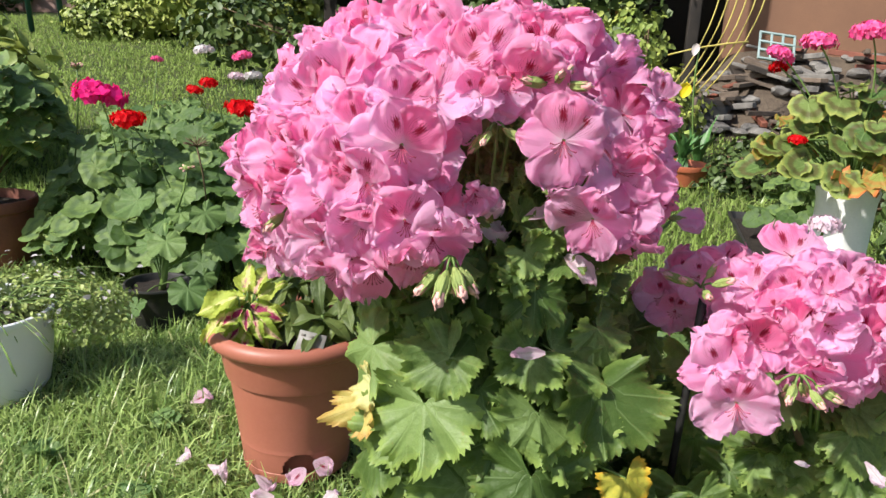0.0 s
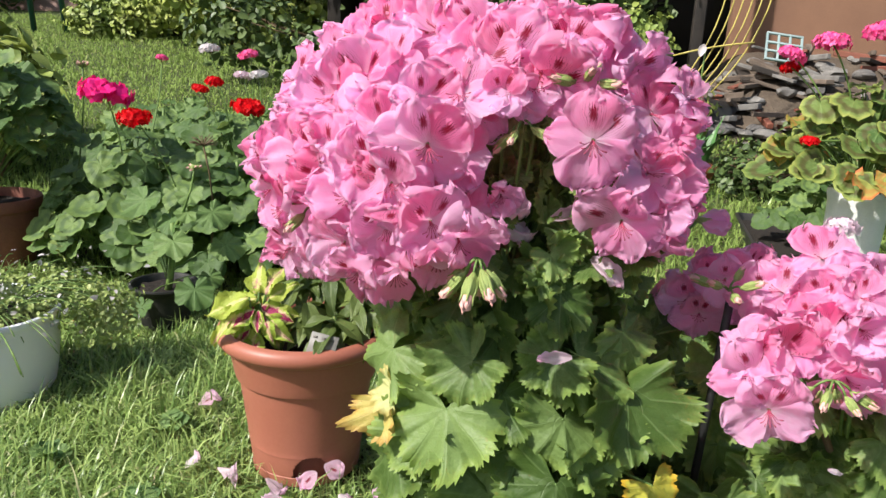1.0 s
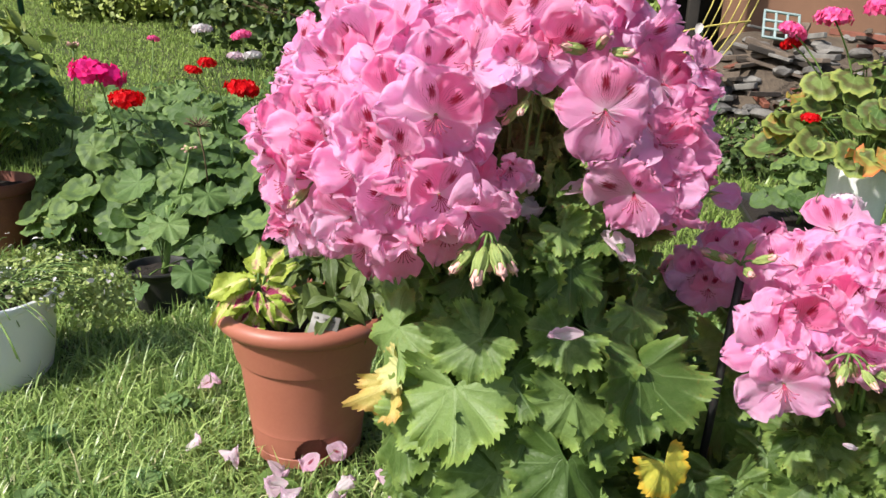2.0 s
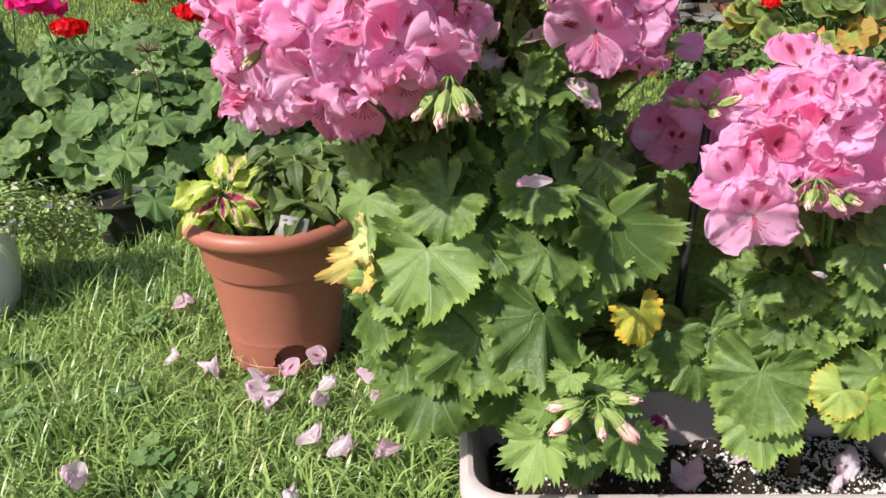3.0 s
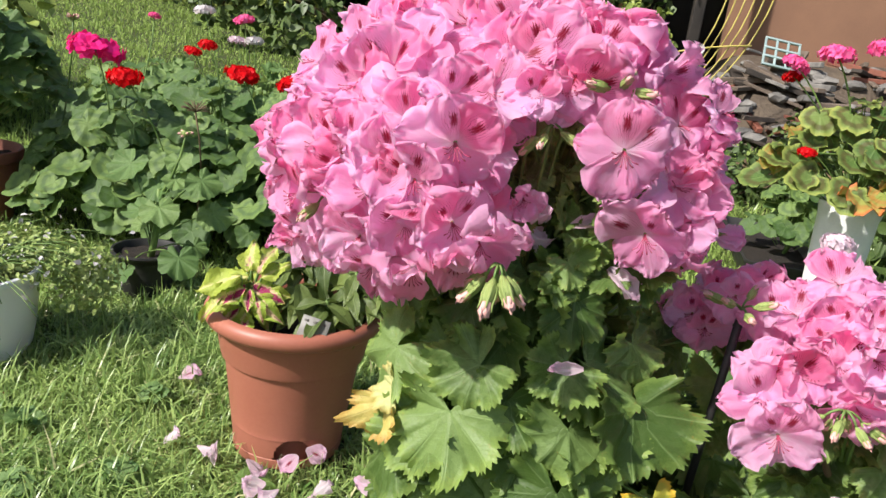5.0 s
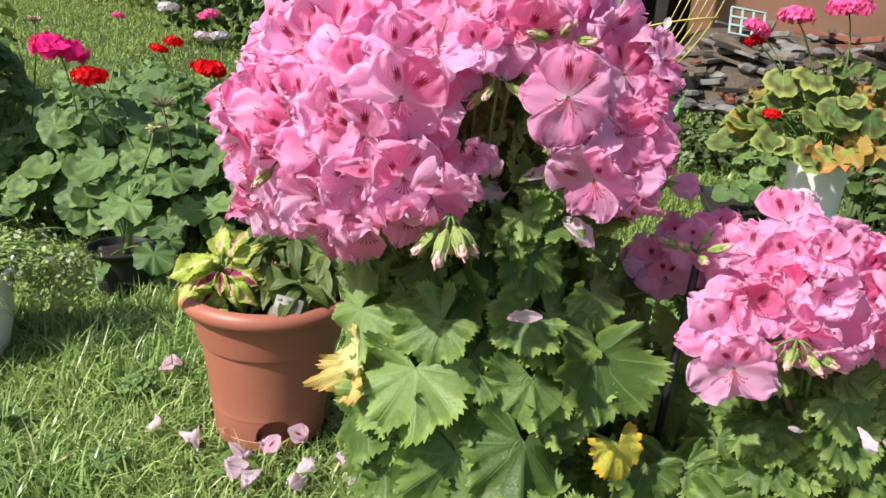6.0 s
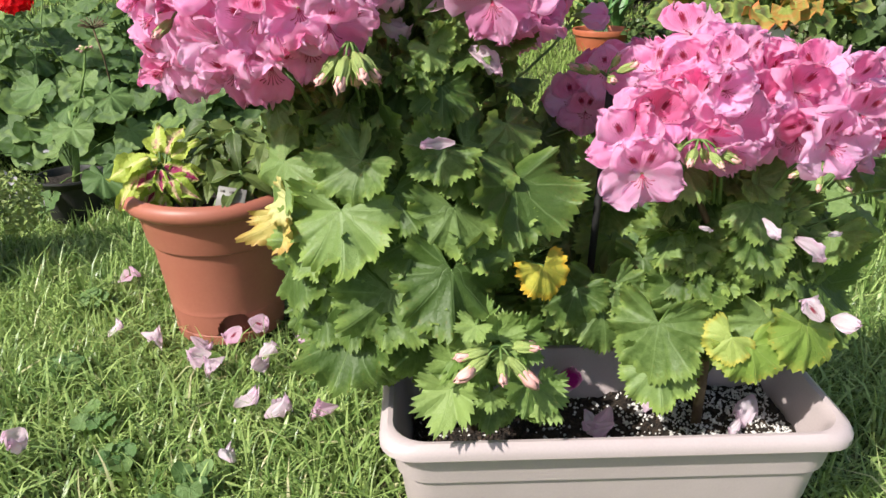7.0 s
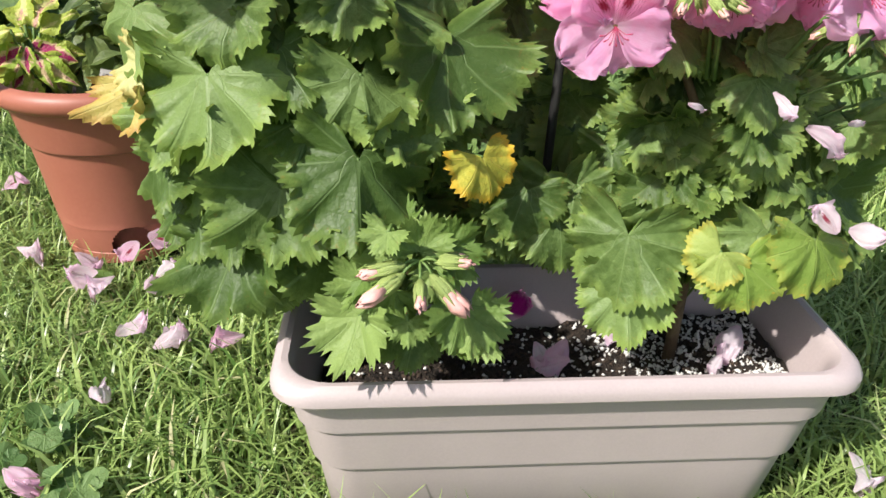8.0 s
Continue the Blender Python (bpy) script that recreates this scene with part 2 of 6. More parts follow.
M["blush"] = floret_material("blush_floret", (0.68, 0.48, 0.56), (0.72, 0.60, 0.65))
M["yellow_flower"] = floret_material("yellow_floret", (0.85, 0.62, 0.02), (0.90, 0.75, 0.05))
M["terracotta"] = plain("terracotta_plastic", (0.37, 0.125, 0.080), (0.43, 0.155, 0.102), 0.48, 6.0, spec=0.4, bump=0.12, dist=0.0012)
M["terracotta_dark"] = plain("weathered_terracotta", (0.17, 0.055, 0.035), (0.26, 0.09, 0.055), 0.65, 9.0, bump=0.3)
M["clay"] = plain("red_clay_plastic", (0.40, 0.10, 0.045), (0.50, 0.15, 0.07), 0.5, 12.0)
M["planter"] = plain("taupe_plastic", (0.46, 0.385, 0.375), (0.54, 0.455, 0.445), 0.42, 5.0, spec=0.45, bump=0.1, dist=0.001, fine=420.0)
M["white_plastic"] = plain("white_plastic", (0.90, 0.91, 0.92), (0.94, 0.94, 0.94), 0.35, 7.0, bump=0.1, dist=0.001)
M["black_plastic"] = plain("black_plastic", (0.012, 0.012, 0.012), (0.035, 0.033, 0.03), 0.5, 20.0)
M["grey_white"] = plain("greyish_bag", (0.70, 0.69, 0.67), (0.80, 0.79, 0.77), 0.55, 12.0, bump=0.25, dist=0.004)
M["soil"] = plain("potting_soil", (0.010, 0.007, 0.005), (0.045, 0.032, 0.022), 0.95, 90.0, bump=1.0, dist=0.006, fine=400.0)
M["perlite"] = plain("perlite", (0.62, 0.60, 0.56), (0.78, 0.76, 0.72), 0.8, 300.0, island=True)
M["crumb"] = plain("soil_crumb", (0.02, 0.013, 0.009), (0.075, 0.05, 0.033), 0.95, 200.0, island=True)
M["tag"] = plain("plant_tag", (0.20, 0.19, 0.17), (0.26, 0.25, 0.22), 0.5, 40.0)
M["print"] = plain("tag_print", (0.14, 0.13, 0.11), (0.18, 0.17, 0.15), 0.7, 40.0)
M["yellow_wire"] = plain("yellow_enamel", (0.46, 0.37, 0.08), (0.58, 0.48, 0.14), 0.4, 20.0)
M["dark_green"] = plain("dark_green_paint", (0.004, 0.045, 0.035), (0.012, 0.075, 0.055), 0.4, 9.0)
M["dark_wood"] = plain("dark_wood", (0.02, 0.016, 0.013), (0.055, 0.042, 0.032), 0.7, 12.0)
M["brown_wall"] = plain("brown_render", (0.20, 0.105, 0.065), (0.26, 0.14, 0.085), 0.85, 2.5, bump=0.4, dist=0.004, spread=0.0)
M["pink_wall"] = plain("pink_paving", (0.40, 0.25, 0.21), (0.50, 0.33, 0.28), 0.85, 3.0, bump=0.4, spread=0.1)
# near-black boards: the deep shade inside the store is put into their colour
M["shadow_room"] = plain("shaded_boards", (0.016, 0.012, 0.010), (0.035, 0.028, 0.022), 0.9, 6.0)
M["wood"] = plain("grey_scrap_wood", (0.08, 0.058, 0.042), (0.22, 0.17, 0.13), 0.85, 8.0, bump=0.6)
M["stone"] = plain("grey_rubble", (0.13, 0.12, 0.11), (0.28, 0.265, 0.24), 0.85, 14.0, bump=0.8, dist=0.004)
M["green_bag"] = plain("green_plastic", (0.02, 0.16, 0.05), (0.06, 0.28, 0.10), 0.4, 15.0)
M["amber"] = plain("amber_plastic", (0.42, 0.15, 0.02), (0.55, 0.25, 0.05), 0.45, 8.0)
M["aqua"] = plain("pale_aqua_plastic", (0.25, 0.34, 0.33), (0.34, 0.42, 0.41), 0.4, 9.0)
M["red_cloth"] = plain("red_cloth", (0.40, 0.01, 0.01), (0.55, 0.03, 0.02), 0.8, 12.0)
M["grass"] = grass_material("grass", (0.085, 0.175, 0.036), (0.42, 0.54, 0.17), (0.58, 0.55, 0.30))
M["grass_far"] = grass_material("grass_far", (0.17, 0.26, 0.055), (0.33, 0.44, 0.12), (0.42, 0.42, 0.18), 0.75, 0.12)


def ground_material():
    k = Nodes("lawn_soil", 0.95, 0.2)
    big, small = k.noise(2.2, 4.0), k.noise(60.0, 4.0)
    col = k.mix(k.step(big, 0.40, 0.62), (0.05, 0.075, 0.022), (0.075, 0.115, 0.032))
    col = k.mix(k.step(small, 0.45, 0.65), col, (0.06, 0.048, 0.025))
    k.color(col).bump(small, 1.0, 0.01)
    return k.m


M["ground"] = ground_material()
M["earth"] = plain("dry_earth", (0.07, 0.05, 0.035), (0.15, 0.115, 0.08), 0.95, 7.0, bump=1.0, dist=0.01, fine=60.0)

# ---- mesh helpers ----
rng = random.Random(11)


def mesh(name, verts, faces, mat=None, uvs=None, smooth=True):
    me = bpy.data.meshes.new(name)
    me.from_pydata([tuple(v) for v in verts], [], faces)
    if uvs is not None:
        lay = me.uv_layers.new(name="UVMap")
        idx = np.empty(len(me.loops), dtype=np.int32)
        me.loops.foreach_get("vertex_index", idx)
        lay.data.foreach_set("uv", np.asarray(uvs, dtype=np.float32)[idx].ravel())
    if mat:
        me.materials.append(mat)
    me.polygons.foreach_set("use_smooth", [smooth] * len(me.polygons))
    me.update()
    return me


def from_bm(name, bm, mat, smooth=True, angle=None):
    bmesh.ops.recalc_face_normals(bm, faces=bm.faces)
    me = bpy.data.meshes.new(name)
    bm.to_mesh(me)
    bm.free()
    me.materials.append(mat)
    me.polygons.foreach_set("use_smooth", [smooth] * len(me.polygons))
    if angle:
        me.set_sharp_from_angle(angle=radians(angle))
    return me


def place_of(ob):
    return (place_of(ob.parent) if ob.parent else Matrix()) @ ob.matrix_basis


def part(name, me, parent, world_m=None, label="", kind=""):
    """A mesh under a thing or a part, at a pose in the world."""
    ob = new(name, me)
    ob.parent = parent
    if world_m is not None:
        ob.matrix_basis = place_of(parent).inverted() @ world_m
    return tagged(ob, label, kind=kind)


def thing(name, at, label, category, group="", rz=0.0):
    ob = new(name)
    ob.empty_display_size = 0.05
    ob.matrix_basis = pose(*at, 0, 0, rz)
    return tagged(ob, label, category, group)


def ground_z(x, y):
    """The lawn: level near the planter, rising gently behind the pots."""
    s = max(0.0, y - 1.75)
    z = (0.11 * (math.sqrt(s * s + 0.09) - 0.3) if s > 0 else 0.0) - 0.018
    over = max(0.0, y - 9.0)
    return z - 0.11 * (math.sqrt(over * over + 1.0) - 1.0) * (1 if over > 0 else 0)


def orient(pos, normal, tip, size=1.0):
    """z along normal, y towards tip."""
    z = Vector(normal).normalized()
    y = Vector(tip) - z * Vector(tip).dot(z)
    if y.length < 1e-4:
        y = z.orthogonal()
    y.normalize()
    x = y.cross(z)
    m = Matrix((x, y, z)).transposed().to_4x4()
    return Matrix.Translation(pos) @ m @ Matrix.Scale(size, 4)


def lathe(name, profile, mat, seg=56, angle=38):
    """Turned round the z axis: (radius, height) pairs."""
    verts, faces = [], []
    n = len(profile)
    for i in range(seg):
        a = 2 * math.pi * i / seg
        verts += [(r * math.cos(a), r * math.sin(a), h) for r, h in profile]
    for i in range(seg):
        j = (i + 1) % seg
        faces += [(i * n + k, j * n + k, j * n + k + 1, i * n + k + 1) for k in range(n - 1)]
    me = mesh(name, verts, faces, mat)
    bm = bmesh.new()
    bm.from_mesh(me)
    bmesh.ops.remove_doubles(bm, verts=bm.verts, dist=1e-5)
    bmesh.ops.recalc_face_normals(bm, faces=bm.faces)
    bm.to_mesh(me)
    bm.free()
    me.set_sharp_from_angle(angle=radians(angle))
    return me


def tube_into(verts, faces, points, radii, sides=6):
    """Adds a tube along points to the lists."""
    base = len(verts)
    pts = [Vector(p) for p in points]
    for i, p in enumerate(pts):
        d = (pts[min(i + 1, len(pts) - 1)] - pts[max(i - 1, 0)]).normalized()
        a = d.orthogonal().normalized() if abs(d.z) > 0.95 else d.cross(Vector((0, 0, 1))).normalized()
        b = d.cross(a)
        r = radii[i] if isinstance(radii, (list, tuple)) else radii
        verts += [p + (a * math.cos(t) + b * math.sin(t)) * r for t in (2 * math.pi * k / sides for k in range(sides))]
    for i in range(len(pts) - 1):
        for k in range(sides):
            q = (k + 1) % sides
            faces.append((base + i * sides + k, base + i * sides + q, base + (i + 1) * sides + q, base + (i + 1) * sides + k))
    for row, turn in ((0, -1), (len(pts) - 1, 1)):
        faces.append(tuple(base + row * sides + k for k in range(sides))[::turn])


def bend(a, b, sag=0.0, n=6, side=(0, 0, 1)):
    """Points from a to b, bowed by sag along side."""
    a, b, s = Vector(a), Vector(b), Vector(side)
    return [a.lerp(b, i / (n - 1)) + s * (sag * 4 * (i / (n - 1)) * (1 - i / (n - 1))) for i in range(n)]


def tubes(name, lines, mat, sides=6):
    v, f = [], []
    for pts, r in lines:
        tube_into(v, f, pts, r, sides)
    return mesh(name, v, f, mat)


def box_bm(sx, sy, sz, bevel=0.004, seg=2):
    bm = bmesh.new()
    bmesh.ops.create_cube(bm, size=1.0)
    bmesh.ops.scale(bm, vec=(sx, sy, sz), verts=bm.verts)
    if bevel:
        bmesh.ops.bevel(bm, geom=bm.edges[:], offset=bevel, segments=seg, profile=0.6, affect="EDGES")
    return bm


def palmate(name, mat, lobes=7, depth=0.22, teeth=5, tooth=0.06, notch=0.75, cup=0.12, pleat=0.05, wave=0.05, rings=5, seg=105, phase=0.0, fold=0.0, droop=0.0, rough_edge=0.0):
    """A round, lobed and toothed leaf, 1 across; its stalk joins at the origin, its tip points along y."""
    verts, uvs, faces = [(0.0, 0.0, 0.0)], [(0.5, 0.0)], []
    rows = []
    for j in range(1, rings + 1):
        f = j / rings
        row = []
        for i in range(seg + 1):
            u = i / seg
            a = (u - 0.5) * 2 * math.pi * 0.965
            lob = 0.5 + 0.5 * math.cos((u * lobes - 0.5 * (lobes % 2 == 0) - 0.5) * 2 * math.pi)
            r = 0.52 * (1 + 0.16 * math.cos(a)) * (1 - depth * (1 - lob) ** 2.2)
            r *= 1 - notch * math.exp(-((math.pi - abs(a)) / 0.42) ** 2)
            saw = (u * lobes * teeth + phase) % 1.0
            bite = 1 + 0.6 * math.sin(11 * a + phase * 13)
            r *= 1 + tooth * bite * ((saw / 0.7 if saw < 0.7 else (1 - saw) / 0.3) - 0.5) * max(0.0, f * 5 - 4)
            r *= 1 + 0.06 * math.sin(3 * a + phase * 7) + rough_edge * noise.noise((a * 1.9, phase * 31.0, 0.5)) * (1.0 if abs(a) < 2.6 else 0.4)
            rr = r * f
            x, y = rr * math.sin(a), rr * math.cos(a)
            z = cup * rr * rr * 2 + pleat * f * math.cos((u * lobes - 0.5) * 2 * math.pi) * 0.5
            z += wave * f * f * math.sin(a * 4 + phase * 9) * 0.6 + wave * f ** 3 * 0.7 * math.sin(a * 9 + phase * 5) + wave * f ** 5 * 0.35 * math.sin(a * 21 + phase * 3)
            z += fold * abs(x) - droop * max(0.0, y) ** 2
            row.append(len(verts))
            verts.append((x, y, z))
            uvs.append((u, f))
        rows.append(row)
    for i in range(seg):
        faces.append((0, rows[0][i + 1], rows[0][i]))
    for j in range(rings - 1):
        for i in range(seg):
            faces.append((rows[j][i], rows[j][i + 1], rows[j + 1][i + 1], rows[j + 1][i]))
    return mesh(name, verts, [f[::-1] for f in faces], mat, uvs)


def blade_leaf(name, mat, length=1.0, width=0.42, n=9, m=4, fold=0.25, droop=0.3, tooth=0.0, wave=0.04, phase=0.0, tipness=1.0):
    """A pointed leaf that begins at the origin and runs along y."""
    verts, uvs, faces = [], [], []
    for j in range(n + 1):
        v = j / n
        w = width * 0.5 * (math.sin(math.pi * min(1.0, v ** (0.75 * tipness))) ** 0.9 + 0.03)
        if tooth and j % 2:
            w *= 1 + tooth
        for i in range(-m, m + 1):
            u = i / m
            x = u * w
            z = fold * abs(x) - droop * v * v * length + wave * math.sin(9 * v + phase * 6 + u * 2) * abs(u)
            verts.append((x, v * length, z))
            uvs.append((u * 0.5 + 0.5, abs(u) * 0.98))
    c = 2 * m + 1
    for j in range(n):
        for i in range(c - 1):
            faces.append((j * c + i, j * c + i + 1, (j + 1) * c + i + 1, (j + 1) * c + i))
    return mesh(name, verts, faces, mat, uvs)


def petal_mesh(name, mat, length=1.0, width=0.95, claw=0.2, curl=0.2, ruffle=0.06, phase=0.0, n=14, m=10, cup=0.15, back=0.0):
    """A broad, round-ended petal with a crinkled, frilled rim, from the origin along y, face up; back: how far the rim rolls over."""
    verts, uvs, faces = [], [], []
    for j in range(n + 1):
        v = math.sin(0.5 * math.pi * j / n) ** 0.9
        wid = width * 0.5 * (claw + (1 - claw) * math.sin(0.5 * math.pi * min(1.0, v / 0.56)) ** 1.0)
        if v > 0.60:
            wid *= math.sqrt(max(0.0, 1 - 0.975 * ((v - 0.60) / 0.40) ** 2.4))
        for i in range(-m, m + 1):
            u = i / m
            rim = max(abs(u) ** 3 * min(1.0, v * 1.6), v ** 5)
            frill = noise.noise((u * 3.4, v * 3.0, phase * 37.0))
            fine = noise.noise((u * 8.5, v * 8.0, phase * 53.0 + 9.0))
            broad = noise.noise((u * 1.4, v * 1.5, phase * 71.0 + 4.0))
            x = u * wid * (1 + 0.10 * v * noise.noise((v * 4.0, u, phase * 19.0)) + 0.09 * rim * fine)
            y = length * (v - 0.05 * v ** 3 * u * u + 0.07 * v ** 5 * noise.noise((u * 3.0, phase * 23.0, 2.0)) + 0.10 * v ** 7 * fine)
            z = curl * v * v * length + cup * u * u * wid * (1 - v * 0.5) - back * (v ** 4 + 0.4 * abs(u) ** 3 * v)
            z += ruffle * (0.9 * v * broad + rim * v * (1.5 * frill + 1.3 * fine) + 0.10 * v * math.sin(u * 9 + phase * 40))
            verts.append((x, y, z))
            uvs.append((u * 0.5 + 0.5, v))
    c = 2 * m + 1
    for j in range(n):
        for i in range(c - 1):
            faces.append((j * c + i, j * c + i + 1, (j + 1) * c + i + 1, (j + 1) * c + i))
    return mesh(name, verts, faces, mat, uvs)


def fan_leaf(name, mat, sinus=0.7, lobes=7, depth=0.14, teeth=37, tooth=0.10, cup=0.1, pleat=0.05, wave=0.1, fold=0.0, droop=0.2, phase=0.0, lean=0.0, buckle=0.10):
    """A broad, stiff fan with shallow lobes and sharp teeth; 1 across, its stalk at the origin, its tip along y."""
    steps = (0.30, 0.60, 0.84, 0.94, 1.0)
    seg = teeth * 3
    verts, uvs, faces, rows = [(0.0, 0.0, 0.0)], [(0.5, 0.0)], [], []
    for f in steps:
        row = []
        for i in range(seg + 1):
            u = i / seg
            a = (u - 0.5) * 2 * (math.pi - sinus)
            lob = abs(2 * ((u * lobes) % 1.0) - 1)
            r = 0.52 * (1 + 0.12 * math.cos(a) + 0.05 * math.sin(a * 2 + phase * 9)) * (1 - depth * lob ** 3.2 * min(1.0, f * f * 1.2))
            r *= 1 - 0.45 * max(0.0, (abs(u - 0.5) * 2 - 0.86) / 0.14) ** 2
            r *= 1 + 0.10 * noise.noise((a * 1.3, phase * 41.0, 3.0))
            size = 0.55 + 0.45 * math.sin((i // 3) * 2.3 + phase * 20)
            bite = (0.0, 0.5, 1.0)[i % 3] - 0.45
            r *= 1 + tooth * (0.6 + 0.5 * size) * bite * (1.0 if f == 1.0 else 0.3 if f > 0.9 else 0.0)
            rr = r * f
            x, y = rr * math.sin(a), rr * math.cos(a)
            z = cup * rr * rr * 2 + pleat * f * (0.5 - lob)
            z += wave * f * f * 0.7 * math.sin(a * 2.4 + phase * 9) + wave * f ** 3 * 0.45 * math.sin(a * 6.3 + phase * 5)
            z += 0.05 * f * noise.noise((x * 6, y * 6, phase * 20)) + buckle * f * f * noise.noise((x * 3.0, y * 3.0, phase * 29 + 7)) + wave * 0.28 * f ** 6 * math.sin(a * 17 + phase * 3)
            z += fold * abs(x) + lean * x - droop * max(0.0, y) ** 2
            row.append(len(verts))
            verts.append((x, y, z))
            uvs.append((u, f))
        rows.append(row)
    for i in range(seg):
        faces.append((0, rows[0][i], rows[0][i + 1]))
    for p, q in zip(rows, rows[1:]):
        for i in range(seg):
            faces.append((p[i], q[i], q[i + 1], p[i + 1]))
    return mesh(name, verts, [f[::-1] for f in faces], mat, uvs)


def clumps(name, mat, centres, count, leaf, r, seed=1, up=0.35):
    """A mass of small folded leaves spread through balls (x, y, z, rx, ry, rz)."""
    g = np.random.RandomState(seed)
    total = sum(c[3] * c[4] for c in centres)
    vs = []
    for cx, cy, cz, rx, ry, rz in centres:
        k = max(8, int(count * rx * ry / total))
        d = g.normal(size=(k, 3))
        d /= np.linalg.norm(d, axis=1)[:, None]
        rad = g.uniform(0.55, 1.05, k) ** 0.7
        lump = 1 + 0.22 * np.sin(d[:, 0] * 7 + cx * 5) * np.cos(d[:, 2] * 6 + cy * 3) + 0.12 * np.sin(d[:, 1] * 15 + d[:, 2] * 11)
        p = np.array([cx, cy, cz]) + d * (rad * lump)[:, None] * np.array([rx, ry, rz])
        nrm = d + g.normal(scale=0.6, size=(k, 3))
        nrm[:, 2] += up
        nrm /= np.linalg.norm(nrm, axis=1)[:, None]
        t = np.cross(nrm, g.normal(size=(k, 3)))
        t /= np.linalg.norm(t, axis=1)[:, None] + 1e-9
        b = np.cross(nrm, t)
        s = leaf * g.uniform(0.6, 1.3, k)[:, None]
        q = np.stack([p - t * s * 0.5, p - t * s * 0.28 + b * s * 0.30 + nrm * s * 0.09, p + t * s * 0.14 + b * s * 0.29 + nrm * s * 0.07, p + t * s * 0.55 - nrm * s * 0.14, p + t * s * 0.14 - b * s * 0.29 + nrm * s * 0.07, p - t * s * 0.28 - b * s * 0.30 + nrm * s * 0.09, p - nrm * s * 0.02], axis=1)
        vs.append(q)
    v = np.concatenate(vs).reshape(-1, 3)
    n = len(v) // 7
    o = np.arange(n)[:, None] * 7
    f = np.concatenate([o + np.array([[6, k, (k + 1) % 6]]) for k in range(6)])
    return soup(name, v, f, mat)


def soup(name, v, f, mat, uv=None):
    """Many triangles at once."""
    me = bpy.data.meshes.new(name)
    me.vertices.add(len(v))
    me.vertices.foreach_set("co", np.ascontiguousarray(v, dtype=np.float32).ravel())
    k = f.shape[1]
    me.loops.add(f.size)
    me.loops.foreach_set("vertex_index", np.ascontiguousarray(f, dtype=np.int32).ravel())
    me.polygons.add(len(f))
    me.polygons.foreach_set("loop_start", np.arange(0, f.size, k, dtype=np.int32))
    me.update(calc_edges=True)
    if uv is not None:
        lay = me.uv_layers.new(name="UVMap")
        lay.data.foreach_set("uv", np.ascontiguousarray(uv[f.ravel()], dtype=np.float32).ravel())
    me.polygons.foreach_set("use_smooth", np.ones(len(f), dtype=bool))
    me.materials.append(mat)
    me.validate()
    return me

# ---- ground and walls ----
def build_ground():
    xs = np.concatenate([np.linspace(-400, -12, 8), np.linspace(-10, -2, 17), np.linspace(-1.8, 1.8, 61), np.linspace(2, 10, 17), np.linspace(12, 400, 8)])
    ys = np.concatenate([np.linspace(-400, -5, 8), np.linspace(-4, 0, 5), np.linspace(0.2, 3.2, 61), np.linspace(3.4, 12, 30), np.linspace(14, 600, 10)])
    v = [(x, y, ground_z(x, y) + 0.008 * noise.noise((x * 3.1, y * 3.1, 0.3)) - 0.008) for y in ys for x in xs]
    n = len(xs)
    f = [(j * n + i, j * n + i + 1, (j + 1) * n + i + 1, (j + 1) * n + i) for j in range(len(ys) - 1) for i in range(n - 1)]
    return tagged(new("ground", mesh("ground", v, f, M["ground"])), "lawn soil of a garden, level and then rising gently", "ground", kind="structure")


build_ground()


def slab(name, sx, sy, sz, m, mat, label, category, bevel=0.01):
    ob = new(name, from_bm(name, box_bm(sx, sy, sz, bevel), mat, True, 30))
    ob.matrix_basis = m
    return tagged(ob, label, category, kind="structure")


# the outbuilding behind the lawn: rendered wall, dark open store beside it
slab("wall_north", 4.2, 0.22, 2.9, pose(3.36, 5.65, 1.75, 0, 0, -4), M["brown_wall"], "brown rendered outbuilding wall in shade", "wall")
slab("store_back_wall", 3.4, 0.1, 2.9, pose(0.2, 7.0, 1.8), M["shadow_room"], "back boards of an open store, coloured near-black for the shade inside", "wall")
slab("store_side_wall", 0.1, 1.6, 2.9, pose(-1.45, 6.3, 1.8), M["shadow_room"], "boarded side of an open store, coloured near-black for the shade inside", "wall")
slab("store_roof", 7.2, 3.0, 0.12, pose(2.0, 6.2, 3.2, 4, 0, 0), M["dark_wood"], "dark wooden roof over the open store", "roof")
slab("wall_west", 3.4, 0.2, 1.6, pose(-6.4, 10.3, 1.45, 0, 0, 8), M["pink_wall"], "pinkish brick-coloured low wall behind shrubs", "wall")

post = thing("store_post", (0.985, 5.25, ground_z(0.98, 5.25)), "dark wooden post of the open store", "post")
part("shaft", from_bm("shaft", box_bm(0.07, 0.07, 2.75, 0.006), M["dark_wood"]), post, pose(0.985, 5.25, ground_z(0.98, 5.25) + 1.375))


# ---- containers ----
def rounded_loop(hl, hw, r, z, n=7, lift=0.0):
    pts = []
    for cx, cy, a0 in ((hl - r, hw - r, 0), (-hl + r, hw - r, 90), (-hl + r, -hw + r, 180), (hl - r, -hw + r, 270)):
        for k in range(n):
            a = radians(a0 + 90 * k / (n - 1))
            pts.append((cx + r * math.cos(a), cy + r * math.sin(a), z))
        if a0 in (0, 180):
            nx = -hl + r if a0 == 0 else hl - r
            for k in range(1, 12):
                x = cx + (nx - cx) * k / 12
                up = lift * max(0.0, 1 - (x / (hl * 0.72)) ** 4)
                pts.append((x, cy + (r if a0 == 0 else -r), z + up))
    return pts


